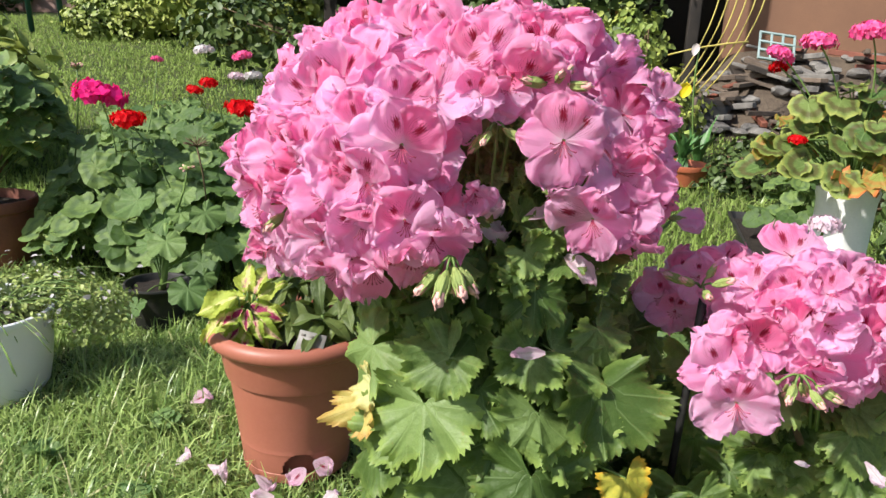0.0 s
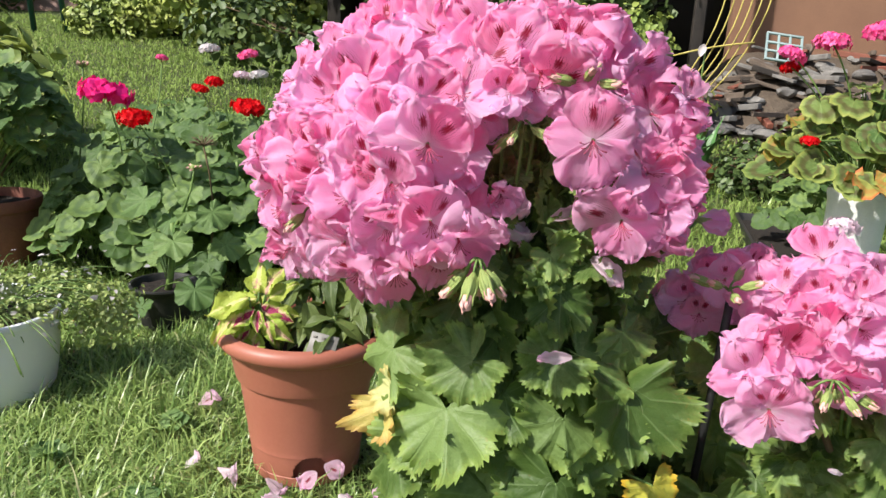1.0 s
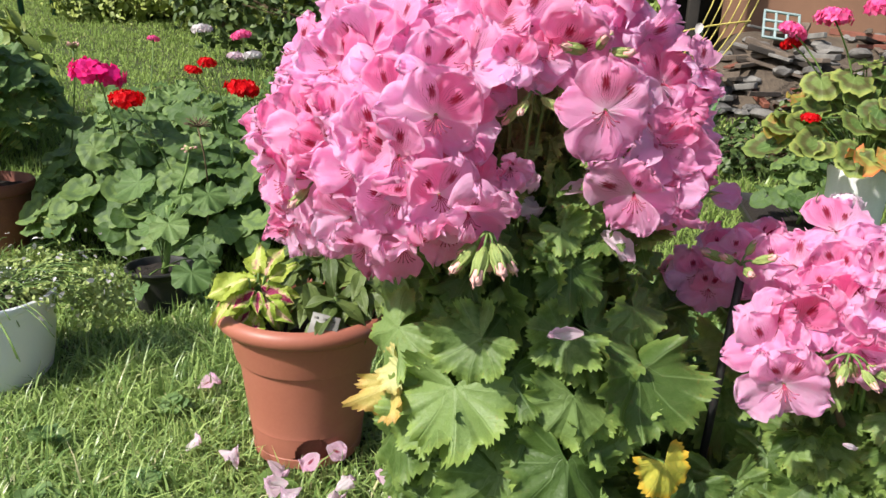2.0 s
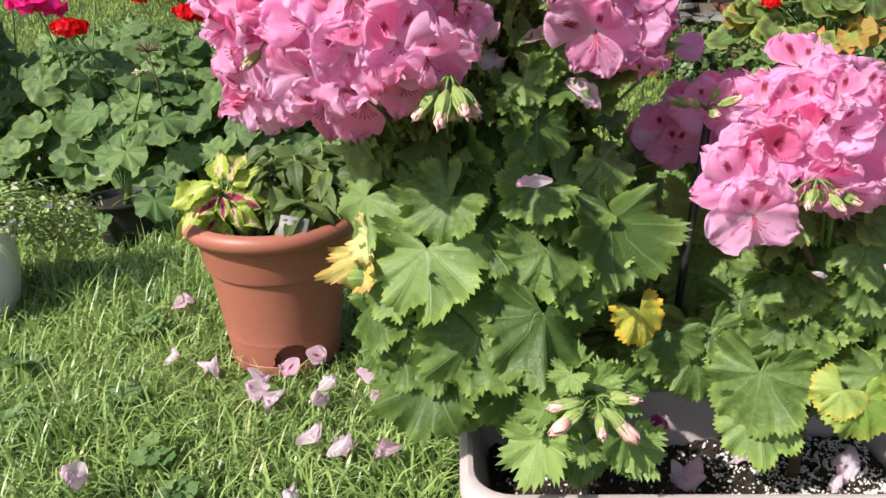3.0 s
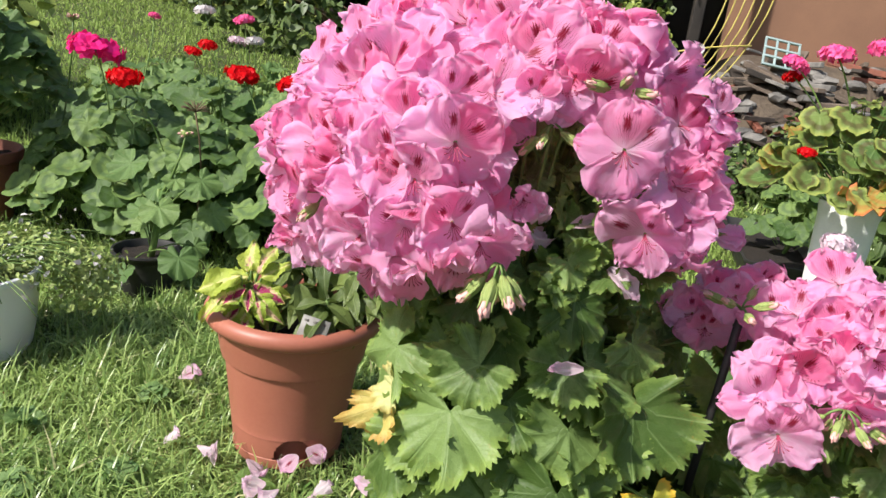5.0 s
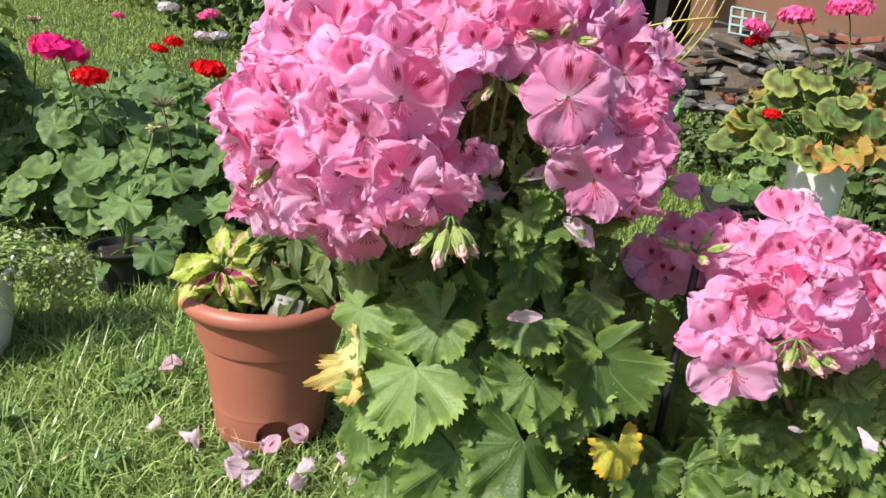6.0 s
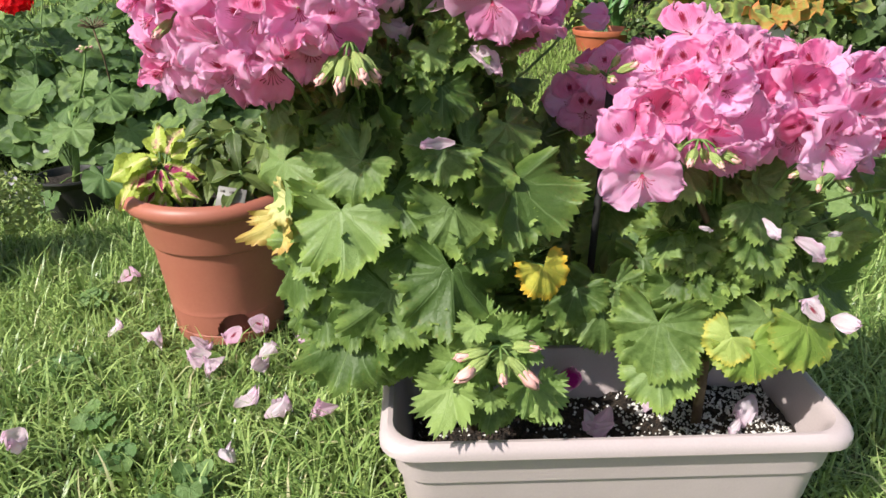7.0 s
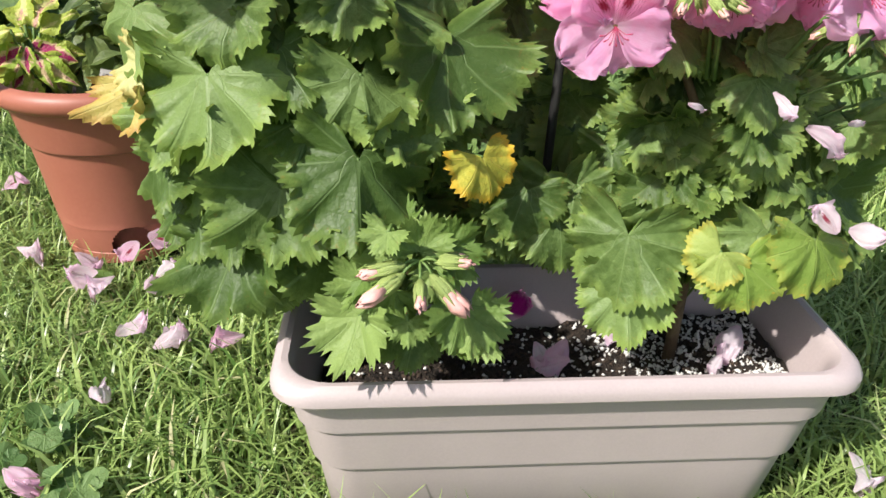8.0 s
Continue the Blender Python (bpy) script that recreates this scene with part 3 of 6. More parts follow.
def shell(name, loops, mat, angle=35):
    """Rounded rectangles stacked into a skin: (half length, half width, corner radius, height, lift)."""
    verts, faces = [], []
    for hl, hw, r, z, lift in loops:
        verts += rounded_loop(hl, hw, r, z, lift=lift)
    n = len(verts) // len(loops)
    for j in range(len(loops) - 1):
        for i in range(n):
            k = (i + 1) % n
            faces.append((j * n + i, j * n + k, (j + 1) * n + k, (j + 1) * n + i))
    me = mesh(name, verts, faces, mat)
    bm = bmesh.new()
    bm.from_mesh(me)
    bmesh.ops.recalc_face_normals(bm, faces=bm.faces)
    bm.to_mesh(me)
    bm.free()
    me.set_sharp_from_angle(angle=radians(angle))
    return me


PLANTER = pose(0.438, 0.830, 0.0, 0, 0, 5.4)
planter = thing("planter_box", PLANTER.translation, "long taupe plastic planter box with a rolled rim, standing on grass", "planter", rz=5.4)
PH, PL, PW = 0.155, 0.236, 0.098


def planter_body():
    loops = []
    for z, ins in ((-0.020, 0.038), (-0.016, 0.036), (0.054, 0.0275), (0.0555, 0.0240), (0.060, 0.0232), (0.101, 0.0185), (0.1025, 0.0150), (0.108, 0.0143), (0.137, 0.011)):
        loops.append((PL - ins, PW - ins, 0.035, z, 0.009 if z < -0.018 else (0.008 if z < -0.01 else 0.0)))
    # under the lip, the lip's roll, and down inside
    for ins, z in ((0.003, 0.137), (0.000, 0.140), (0.0, 0.146), (0.003, 0.152), (0.008, 0.1550), (0.013, 0.154), (0.016, 0.150), (0.018, 0.142), (0.030, 0.094), (0.042, 0.05)):
        loops.append((PL - ins, PW - ins, 0.036 if ins < 0.02 else 0.028, z, 0.0))
    return shell("planter_body", loops, M["planter"])


part("body", planter_body(), planter, PLANTER)


def lumpy_disc(name, r, z, mat, amp=0.006, seg=28, rings=6):
    v, f = [(0, 0, z)], []
    for j in range(1, rings + 1):
        for i in range(seg):
            a, q = 2 * math.pi * i / seg, r * j / rings
            x, y = q * math.cos(a), q * math.sin(a)
            v.append((x, y, z + amp * noise.noise((x * 40, y * 40, z * 9 + r))))
    for i in range(seg):
        f.append((0, 1 + i, 1 + (i + 1) % seg))
    for j in range(rings - 1):
        for i in range(seg):
            k = (i + 1) % seg
            f.append((1 + j * seg + i, 1 + (j + 1) * seg + i, 1 + (j + 1) * seg + k, 1 + j * seg + k))
    return mesh(name, v, f, mat)


def planter_soil():
    v, f, nx, ny = [], [], 61, 23
    for j in range(ny):
        for i in range(nx):
            x, y = (i / (nx - 1) - 0.5) * 2 * 0.203, (j / (ny - 1) - 0.5) * 2 * 0.066
            v.append((x, y, 0.098 + 0.010 * noise.noise((x * 25, y * 25, 1.0)) + 0.006 * noise.noise((x * 90, y * 90, 5.0)) + 0.012 * max(0, x) / 0.2))
    for j in range(ny - 1):
        for i in range(nx - 1):
            f.append((j * nx + i, j * nx + i + 1, (j + 1) * nx + i + 1, (j + 1) * nx + i))
    return mesh("soil", v, f, M["soil"])


part("soil", planter_soil(), planter, PLANTER, "dark moist potting soil")


def grains(name, mat, n, sx, sy, z0, size, seed, dense=None):
    """Small irregular crumbs lying on the soil."""
    g = np.random.RandomState(seed)
    base = np.array([(1, 0, 0), (-1, 0, 0), (0, 1, 0), (0, -1, 0), (0, 0, 1), (0, 0, -1)], float)
    tri = np.array([(0, 2, 4), (2, 1, 4), (1, 3, 4), (3, 0, 4), (2, 0, 5), (1, 2, 5), (3, 1, 5), (0, 3, 5)])
    v, f = [], []
    for i in range(n):
        x, y = g.uniform(-sx, sx), g.uniform(-sy, sy)
        if dense and g.uniform() > dense(x, y):
            continue
        s = size * g.uniform(0.5, 1.5)
        z = z0 + 0.010 * noise.noise((x * 25, y * 25, 1.0)) + 0.006 * noise.noise((x * 90, y * 90, 5.0)) + 0.012 * max(0, x) / 0.2
        f.append(tri + len(v) * 6)
        v.append(base * s * g.uniform(0.5, 1.2, (6, 1)) + g.normal(scale=s * 0.2, size=(6, 3)) + np.array([x, y, z]))
    return soup(name, np.concatenate(v), np.concatenate(f), mat)


part("perlite", grains("perlite", M["perlite"], 3400, 0.198, 0.062, 0.100, 0.0019, 3, lambda x, y: 0.12 + 0.25 * (x > 0.0) + 0.63 * (x > 0.07)), planter, PLANTER, "white perlite grains", "stuff")
part("soil_crumb", grains("soil_crumb", M["crumb"], 1800, 0.198, 0.062, 0.098, 0.0024, 4), planter, PLANTER, "", "stuff")


def round_pot(name, at, profile, mat, label, category="flower pot", soil_r=None, soil_z=None, rz=0, seg=56):
    pot = thing(name, at, label, category, rz=rz)
    m = pose(*at, 0, 0, rz)
    part("body", lathe("pot_body", profile, mat, seg), pot, m)
    if soil_r:
        part("soil", lumpy_disc("pot_soil", soil_r, soil_z, M["soil"]), pot, m, "dark soil")
    return pot, m


# terracotta-coloured pot with a rolled rim and an overflow mouth at its foot
POT = (-0.128, 1.262, -0.008)
prof = [(0.070, 0.003), (0.088, 0.0), (0.090, 0.014), (0.0900, 0.0155), *[(0.0892 + 0.0044 * i / 10, 0.0165 + 0.0355 * i / 10) for i in range(11)], (0.0940, 0.0530), *[(0.0938 + 0.0137 * i / 10, 0.0545 + 0.1095 * i / 10) for i in range(11)], (0.1130, 0.167), (0.1145, 0.172), (0.1235, 0.222)]
lip = [(0.1260 + 0.0145 * math.sin(a) + 0.001, 0.236 - 0.0145 * math.cos(a)) for a in [math.pi * i / 11 for i in range(12)]]
prof += lip + [(0.119, 0.243), (0.116, 0.22), (0.107, 0.17), (0.096, 0.12)]
red_pot, red_m = round_pot("flower_pot", POT, prof, M["terracotta"], "terracotta-coloured plastic pot with rolled rim on the grass", soil_r=0.114, soil_z=0.205, seg=180)


def cut_mouth(ob):
    """An arched overflow mouth through the wall at the foot."""
    bm = bmesh.new()
    bm.from_mesh(ob.data)
    gone = []
    for f in bm.faces:
        c = f.calc_center_median()
        r = math.hypot(c.x, c.y)
        w = (math.atan2(c.y, c.x) - radians(-66)) * r
        h = (c.z - 0.016) / 0.040
        if 0 < h < 1 and r < 0.0955 and abs(w) < 0.030 * math.sqrt(1 - h * h):
            gone.append(f)
    bmesh.ops.delete(bm, geom=gone, context="FACES")
    bm.to_mesh(ob.data)
    bm.free()


cut_mouth(red_pot.children[0])
part("reservoir", lathe("reservoir", [(0.076, 0.004), (0.080, 0.10), (0.076, 0.12), (0.0, 0.121)], M["terracotta_dark"], 40), red_pot, red_m, "dark water reservoir inside the pot")

# second, darker pot at the edge of the bed
P2 = (-1.345, 2.03, ground_z(-1.345, 2.03) - 0.005)
prof2 = [(0.06, 0.0), (0.095, 0.0), (0.118, 0.175), (0.122, 0.178), (0.127, 0.182), (0.132, 0.205), (0.130, 0.212), (0.123, 0.213), (0.119, 0.20), (0.112, 0.14)]
pot2, pot2_m = round_pot("flower_pot", P2, prof2, M["terracotta_dark"], "weathered dark terracotta pot holding a tall leafy plant", soil_r=0.117, soil_z=0.185)

# white bowl
WB = (-0.808, 1.345, -0.016)
prof3 = [(0.06, 0.004), (0.106, 0.0), (0.121, 0.02), (0.1215, 0.0215), (0.129, 0.06), (0.134, 0.10), (0.136, 0.140), (0.1365, 0.146), (0.1385, 0.147), (0.139, 0.164), (0.144, 0.166), (0.146, 0.172), (0.145, 0.178), (0.140, 0.180), (0.134, 0.176), (0.130, 0.14), (0.12, 0.10)]
bowl, bowl_m = round_pot("hanging_bowl", WB, prof3, M["white_plastic"], "white plastic hanging bowl full of trailing green plants", "flower pot", 0.131, 0.150)
part("hanger", tubes("hanger", [(bend(Vector(WB) + Vector((0.10, -0.098, 0.17)), Vector(WB) + Vector((0.05, -0.04, 0.39)), 0.03, 8, (1, 0, 0.3)), 0.0035)], M["white_plastic"]), bowl, Matrix(), "white plastic hanger hook")
clip_b = from_bm("hanger_clip", box_bm(0.014, 0.008, 0.04, 0.003), M["white_plastic"])
part("hanger_clip", clip_b, bowl, pose(WB[0] + 0.10, WB[1] - 0.103, WB[2] + 0.166, 0, 0, 45))

# small black nursery pot
BP = (-0.676, 1.775, -0.014)
prof4 = [(0.03, 0.002), (0.056, 0.0), (0.068, 0.084), (0.072, 0.086), (0.081, 0.100), (0.080, 0.104), (0.075, 0.104), (0.071, 0.096), (0.065, 0.06)]
npot, npot_m = round_pot("nursery_pot", BP, prof4, M["black_plastic"], "small black plastic nursery pot on the lawn", "flower pot", 0.067, 0.088)

# red clay saucer pot with strap leaves, on bare ground
TR = (0.764, 3.46, ground_z(0.764, 3.46))
prof5 = [(0.05, 0.0), (0.095, 0.0), (0.110, 0.062), (0.117, 0.065), (0.121, 0.082), (0.119, 0.088), (0.112, 0.086), (0.105, 0.06)]
tray, tray_m = round_pot("bulb_pan", TR, prof5, M["clay"], "shallow red clay bulb pan with green strap leaves", "flower pot", 0.106, 0.062)

# black trough with a young plant
TG = (0.962, 2.64, ground_z(0.962, 2.64) - 0.004)
trough = thing("trough", TG, "black plastic trough with dark soil on the grass", "planter", rz=-94.5)
trough_m = pose(*TG, 0, 0, -94.5)
part("body", shell("trough_body", [(0.26, 0.085, 0.02, 0.0, 0), (0.285, 0.105, 0.02, 0.08, 0), (0.296, 0.116, 0.02, 0.081, 0), (0.298, 0.118, 0.02, 0.092, 0), (0.290, 0.110, 0.02, 0.094, 0), (0.282, 0.102, 0.02, 0.08, 0), (0.27, 0.09, 0.02, 0.04, 0)], M["black_plastic"]), trough, trough_m)
part("soil", shell("trough_soil", [(0.280, 0.100, 0.02, 0.070, 0), (0.12, 0.05, 0.02, 0.076, 0), (0.01, 0.005, 0.004, 0.074, 0)], M["soil"]), trough, trough_m, "dark soil")

# pale wrapped pot under the ringed geranium
GP = (0.985, 2.16, ground_z(0.985, 2.16) - 0.004)
prof6 = [(0.04, 0.0), (0.056, 0.0), (0.064, 0.18), (0.070, 0.345), (0.073, 0.357), (0.074, 0.372), (0.071, 0.378), (0.066, 0.370), (0.061, 0.29)]
pale_pot, pale_m = round_pot("flower_pot", GP, prof6, M["grey_white"], "pale grey-white pot under a ringed-leaf geranium", "flower pot", 0.064, 0.345)

# ---- regal pelargoniums in the planter ----
UPPER = [petal_mesh("upper_petal", M["petal_up"], 1.0, w * 1.14, 0.15, c, r * 0.74, p, cup=q, back=b) for c, w, r, p, q, b in (
    (0.10, 1.12, 0.22, 0.11, 0.1, 0.10), (0.30, 1.04, 0.30, 0.37, 0.25, 0.30), (-0.10, 1.16, 0.26, 0.71, 0.0, 0.0), (0.40, 1.02, 0.28, 0.55, -0.2, 0.35), (0.2, 1.10, 0.34, 0.88, 0.2, 0.25), (0.05, 1.08, 0.38, 0.23, -0.1, 0.1), (0.25, 1.14, 0.30, 0.64, 0.35, 0.1), (0.5, 1.0, 0.36, 0.46, 0.1, 0.5))]
LOWER = [petal_mesh("lower_petal", M["petal_low"], 1.0, w * 1.18, 0.12, c, r * 0.74, p, cup=q, back=b) for c, w, r, p, q, b in (
    (0.05, 0.84, 0.22, 0.2, 0.1, 0.1), (-0.18, 0.92, 0.30, 0.45, 0.2, 0.0), (0.2, 0.80, 0.26, 0.63, -0.15, 0.25), (-0.3, 0.90, 0.30, 0.9, 0.1, 0.0), (0.3, 0.94, 0.34, 0.33, 0.3, 0.3), (-0.05, 0.78, 0.38, 0.77, 0.5, 0.1), (0.1, 0.86, 0.40, 0.08, -0.3, 0.3), (0.4, 0.82, 0.36, 0.57, 0.2, 0.5))]
CURLED = [petal_mesh("curled_petal", M["petal_pale"], 1.0, w, 0.25, c, 0.30, p, cup=q, back=b) for w, c, p, q, b in ((0.42, 0.5, 0.2, 1.2, 0.3), (0.34, -0.3, 0.6, -1.0, 0.2), (0.5, 0.3, 0.85, 0.9, 0.5))]
CRUMPLED = [petal_mesh("crumpled_petal", m, 1.0, w, 0.18, c, r, p, cup=q, back=b) for m, w, c, r, p, q, b in ((M["petal_pale"], 0.85, 0.25, 0.40, 0.15, 0.35, 0.2), (M["petal_marked"], 0.95, 0.1, 0.30, 0.5, 0.2, 0.2), (M["petal_pale"], 0.70, -0.2, 0.45, 0.8, -0.35, 0.2), (M["petal_pale"], 0.6, 0.3, 0.5, 0.3, -0.5, 0.5))]


def heart_mesh():
    """Calyx behind a blossom and the curved stamens in its throat."""
    v, f = [], []
    tube_into(v, f, [(0, 0, -0.42), (0, 0, -0.20), (0, 0, -0.06), (0, 0, 0.0)], [0.035, 0.05, 0.085, 0.05], 7)
    green = len(f)
    for k in range(7):
        a = -1.2 + 2.4 * k / 6 + math.pi * 1.5
        d = Vector((math.cos(a), math.sin(a), 0))
        tube_into(v, f, [d * 0.01, d * 0.05 + Vector((0, -0.03, 0.14)), d * 0.18 + Vector((0, -0.07, 0.30)), d * 0.30 + Vector((0, -0.02, 0.36))], [0.009, 0.008, 0.007, 0.018], 4)
    me = mesh("blossom_heart", v, f, M["calyx"])
    me.materials.append(M["stamen"])
    for i, poly in enumerate(me.polygons):
        poly.material_index = 0 if i < green else 1
    return me


HEART = heart_mesh()


def blossom(plant, pos, face, size=0.062, roll=0.0, openness=0.42):
    """A five-petalled blossom: two marked petals above, three plain ones below."""
    face = Vector(face).normalized()
    up = Vector((0, 0, 1)) if abs(face.z) < 0.9 else Vector((0, 1, 0.4))
    m = orient(pos, face, up) @ pose(0, 0, 0, 0, 0, roll)
    b = part("blossom", HEART, plant, m @ Matrix.Scale(size * 0.55, 4))
    for ang, kit in ((33, UPPER), (-33, UPPER), (112, LOWER), (-112, LOWER), (180, LOWER)):
        a = radians(ang + rng.uniform(-13, 13))
        e = openness + (0.14 if abs(ang) < 40 else -0.18) + rng.uniform(-0.34, 0.34) * (0.45 if size > 0.07 else 1.0)
        d = Vector((math.sin(a), math.cos(a), 0))
        tip = d * math.cos(e) + Vector((0, 0, math.sin(e)))
        nrm = Vector((0, 0, math.cos(e))) - d * math.sin(e)
        k = size * (0.58 if abs(ang) < 40 else 0.55) * rng.uniform(0.86, 1.14)
        part("petal", rng.choice(kit), b, m @ orient(d * size * 0.02 + Vector((0, 0, rng.uniform(0, 0.002))), nrm, tip, k) @ pose(0, 0, 0, 0, rng.uniform(-14, 14), 0))
    return b


REGAL = [fan_leaf("regal_leaf", M["leaf"], sn, 7, d, t + 10, 0.11, c, 0.065, w, fo, dr, ph, le) for sn, d, t, c, w, fo, dr, ph, le in (
    (0.55, 0.13, 35, 0.15, 0.09, 0.0, 0.15, 0.1, 0.0), (0.75, 0.16, 37, -0.10, 0.12, -0.12, 0.30, 0.4, 0.1), (0.65, 0.12, 39, -0.22, 0.12, -0.08, 0.35, 0.7, 0.0), (0.60, 0.15, 35, 0.10, 0.14, 0.12, 0.10, 0.9, -0.1),
    (0.85, 0.18, 33, -0.12, 0.14, -0.30, 0.40, 0.25, 0.0), (0.70, 0.14, 37, 0.05, 0.16, -0.42, 0.25, 0.55, 0.15), (0.60, 0.12, 39, -0.25, 0.11, 0.22, 0.5, 0.8, 0.0), (0.80, 0.17, 35, 0.18, 0.13, 0.32, 0.2, 0.33, -0.15))]
BROAD = [fan_leaf("regal_leaf", M["leaf"], sn, 7, d, t + 14, 0.095, c, 0.06, w, fo, dr, ph, le, 0.20) for sn, d, t, c, w, fo, dr, ph, le in (
    (0.60, 0.17, 39, 0.06, 0.13, -0.06, 0.12, 0.15, 0.0), (0.45, 0.15, 41, -0.10, 0.15, -0.14, 0.25, 0.45, 0.08), (0.40, 0.20, 37, 0.12, 0.15, 0.12, 0.10, 0.75, 0.0), (0.55, 0.14, 43, -0.14, 0.14, 0.05, 0.32, 0.95, -0.08),
    (0.50, 0.18, 39, 0.0, 0.17, -0.30, 0.22, 0.33, 0.10), (0.42, 0.16, 41, 0.14, 0.15, 0.26, 0.16, 0.62, -0.10), (0.50, 0.16, 39, -0.05, 0.18, -0.20, 0.20, 0.05, 0.12), (0.60, 0.18, 41, 0.10, 0.16, 0.18, 0.28, 0.52, -0.12))]
YOUNG = [fan_leaf("young_leaf", M["leaf_young"], 0.9, 5, 0.30, 27, 0.20, c, 0.10, 0.10, fo, 0.1, ph) for c, ph, fo in ((0.3, 0.2, 0.3), (0.15, 0.6, 0.1), (-0.2, 0.4, -0.2))]
YELLOW = [fan_leaf("yellow_leaf", m, sn, 5, 0.14, 31, 0.10, c, 0.05, w, fo, dr, ph) for m, sn, c, w, fo, dr, ph in ((M["leaf_yellow"], 1.3, 0.2, 0.20, 0.2, 0.5, 0.3), (M["leaf_gold"], 0.9, -0.1, 0.08, -0.1, 0.2, 0.6), (M["leaf_sere"], 1.6, 0.3, 0.20, 0.55, 0.4, 0.8))]
LIME = fan_leaf("lime_leaf", M["leaf_lime"], 0.8, 7, 0.10, 33, 0.10, -0.1, 0.04, 0.10, -0.1, 0.2, 0.45)


def bud_mesh(opening=False):
    """A plump closed bud: five narrow sepals round rolled petals."""
    v, f = [], []
    tube_into(v, f, [(0, 0, -0.10), (0, 0, 0.02), (0, 0.01, 0.20), (0, 0.015, 0.42), (0, 0.01, 0.62)], [0.05, 0.11, 0.165, 0.17, 0.12], 9)
    for k in range(5):
        a = 2 * math.pi * k / 5
        d = Vector((math.cos(a), math.sin(a), 0))
        tube_into(v, f, [d * 0.12 + Vector((0, 0, 0.10)), d * 0.16 + Vector((0, 0, 0.38)), d * 0.15 + Vector((0, 0, 0.60)), d * 0.19 + Vector((0, 0, 0.80))], [0.06, 0.06, 0.04, 0.008], 5)
    green = len(f)
    if opening:
        tube_into(v, f, [(0, 0, 0.40), (0.02, 0.0, 0.62), (0.01, 0.03, 0.90), (-0.01, 0.01, 1.12)], [0.15, 0.175, 0.16, 0.12], 9)
        tube_into(v, f, [(0.06, 0.04, 0.50), (0.12, 0.07, 0.85), (0.08, 0.10, 1.06)], [0.12, 0.12, 0.03], 7)
    tube_into(v, f, [(0, 0.01, 0.50), (0.01, 0.0, 0.72), (0.0, 0.02, 0.88), (-0.02, 0.0, 1.0)], [0.13, 0.145, 0.11, 0.03], 9)
    tube_into(v, f, [(0.03, 0.02, 0.55), (0.07, 0.03, 0.78), (0.04, 0.05, 0.95)], [0.09, 0.085, 0.02], 7)
    tips = random.Random(4)
    for i in range(min(min(q) for q in f[green:]), len(v)):
        if v[i][2] > 0.8:
            v[i] = Vector(v[i]) + Vector((tips.uniform(-0.07, 0.07), tips.uniform(-0.07, 0.07), tips.uniform(-0.08, 0.08)))
    me = mesh("bud", v, f, M["calyx"])
    me.materials.append(M["bud_tip"])
    for i, poly in enumerate(me.polygons):
        poly.material_index = 0 if i < green else 1
    return me


BUD = bud_mesh()
OPENING = bud_mesh(True)


def buds(plant, at, n, size, down=0.6, spread=0.035, stalks=None):
    """A hanging cluster of closed buds."""
    at = Vector(at)
    for i in range(n):
        a = 2 * math.pi * i / n + rng.uniform(-0.3, 0.3)
        d = Vector((math.cos(a) * 0.9, math.sin(a) * 0.7 - 0.2, -down + rng.uniform(-0.35, 0.35))).normalized()
        base = at + d * spread * rng.uniform(0.35, 0.6)
        part("bud", OPENING if i % 2 and n > 7 else BUD, plant, orient(base, d, (0, 0, 1), size * rng.uniform(0.85, 1.15)))
        if stalks is not None:
            stalks.append((bend(at, base, 0.003, 4), 0.0011))


main = thing("regal_pelargonium", (0.30, 0.84, 0.10), "large bushy pelargonium covered with ruffled pink blossoms in the planter", "flowering plant", "pelargoniums in the planter")
second = thing("regal_pelargonium", (0.545, 0.845, 0.11), "smaller pelargonium with pink blossoms beside the large one", "flowering plant", "pelargoniums in the planter")
stalks_1, stalks_2 = [], []

# blossoms over the dome of the large plant
DOME_C, DOME_R = Vector((0.168, 0.935, 0.552)), Vector((0.209, 0.190, 0.154))
done, proud = [], []


def outward(p):
    q = Vector(p) - DOME_C
    return Vector((q.x / DOME_R.x ** 2, q.y / DOME_R.y ** 2, q.z / DOME_R.z ** 2)).normalized()


def facing(yaw, pitch):
    """A direction that looks out of the planter's front, turned to its right and up by degrees."""
    a, b = radians(yaw), radians(pitch)
    return Vector((math.sin(a) * math.cos(b), -math.cos(a) * math.cos(b), math.sin(b)))


def on_front(c, r, x, z):
    """The front of an ellipsoid at x and z."""
    q = 1 - ((x - c.x) / r.x) ** 2 - ((z - c.z) / r.z) ** 2
    return Vector((x, c.y - r.y * math.sqrt(max(0.06, q)), z))


# (x, z, yaw, pitch, roll) of the blossoms that show best, from the crown's middle, its sunny flank and its top
MIDDLE = [(0.211, 0.676, 0, 15, 0), (0.283, 0.618, 5, 0, -14), (0.152, 0.612, 25, -5, -8), (0.174, 0.648, 5, 25, 8), (0.144, 0.641, 25, 15, -25), (0.109, 0.671, -10, 40, -10), (0.128, 0.695, 20, 35, -40), (0.209, 0.650, 0, 30, 6), (0.233, 0.654, 10, 30, -4),
          (0.257, 0.684, 5, 30, 0), (0.278, 0.687, 25, 35, -8), (0.3, 0.678, 60, 30, 0), (0.315, 0.671, 55, -10, -30), (0.334, 0.633, 35, 35, -20), (0.363, 0.62, 65, 5, -10), (0.358, 0.595, 50, -15, 20), (0.337, 0.556, 10, 25, 8), (0.347, 0.528, 20, -45, 0)]
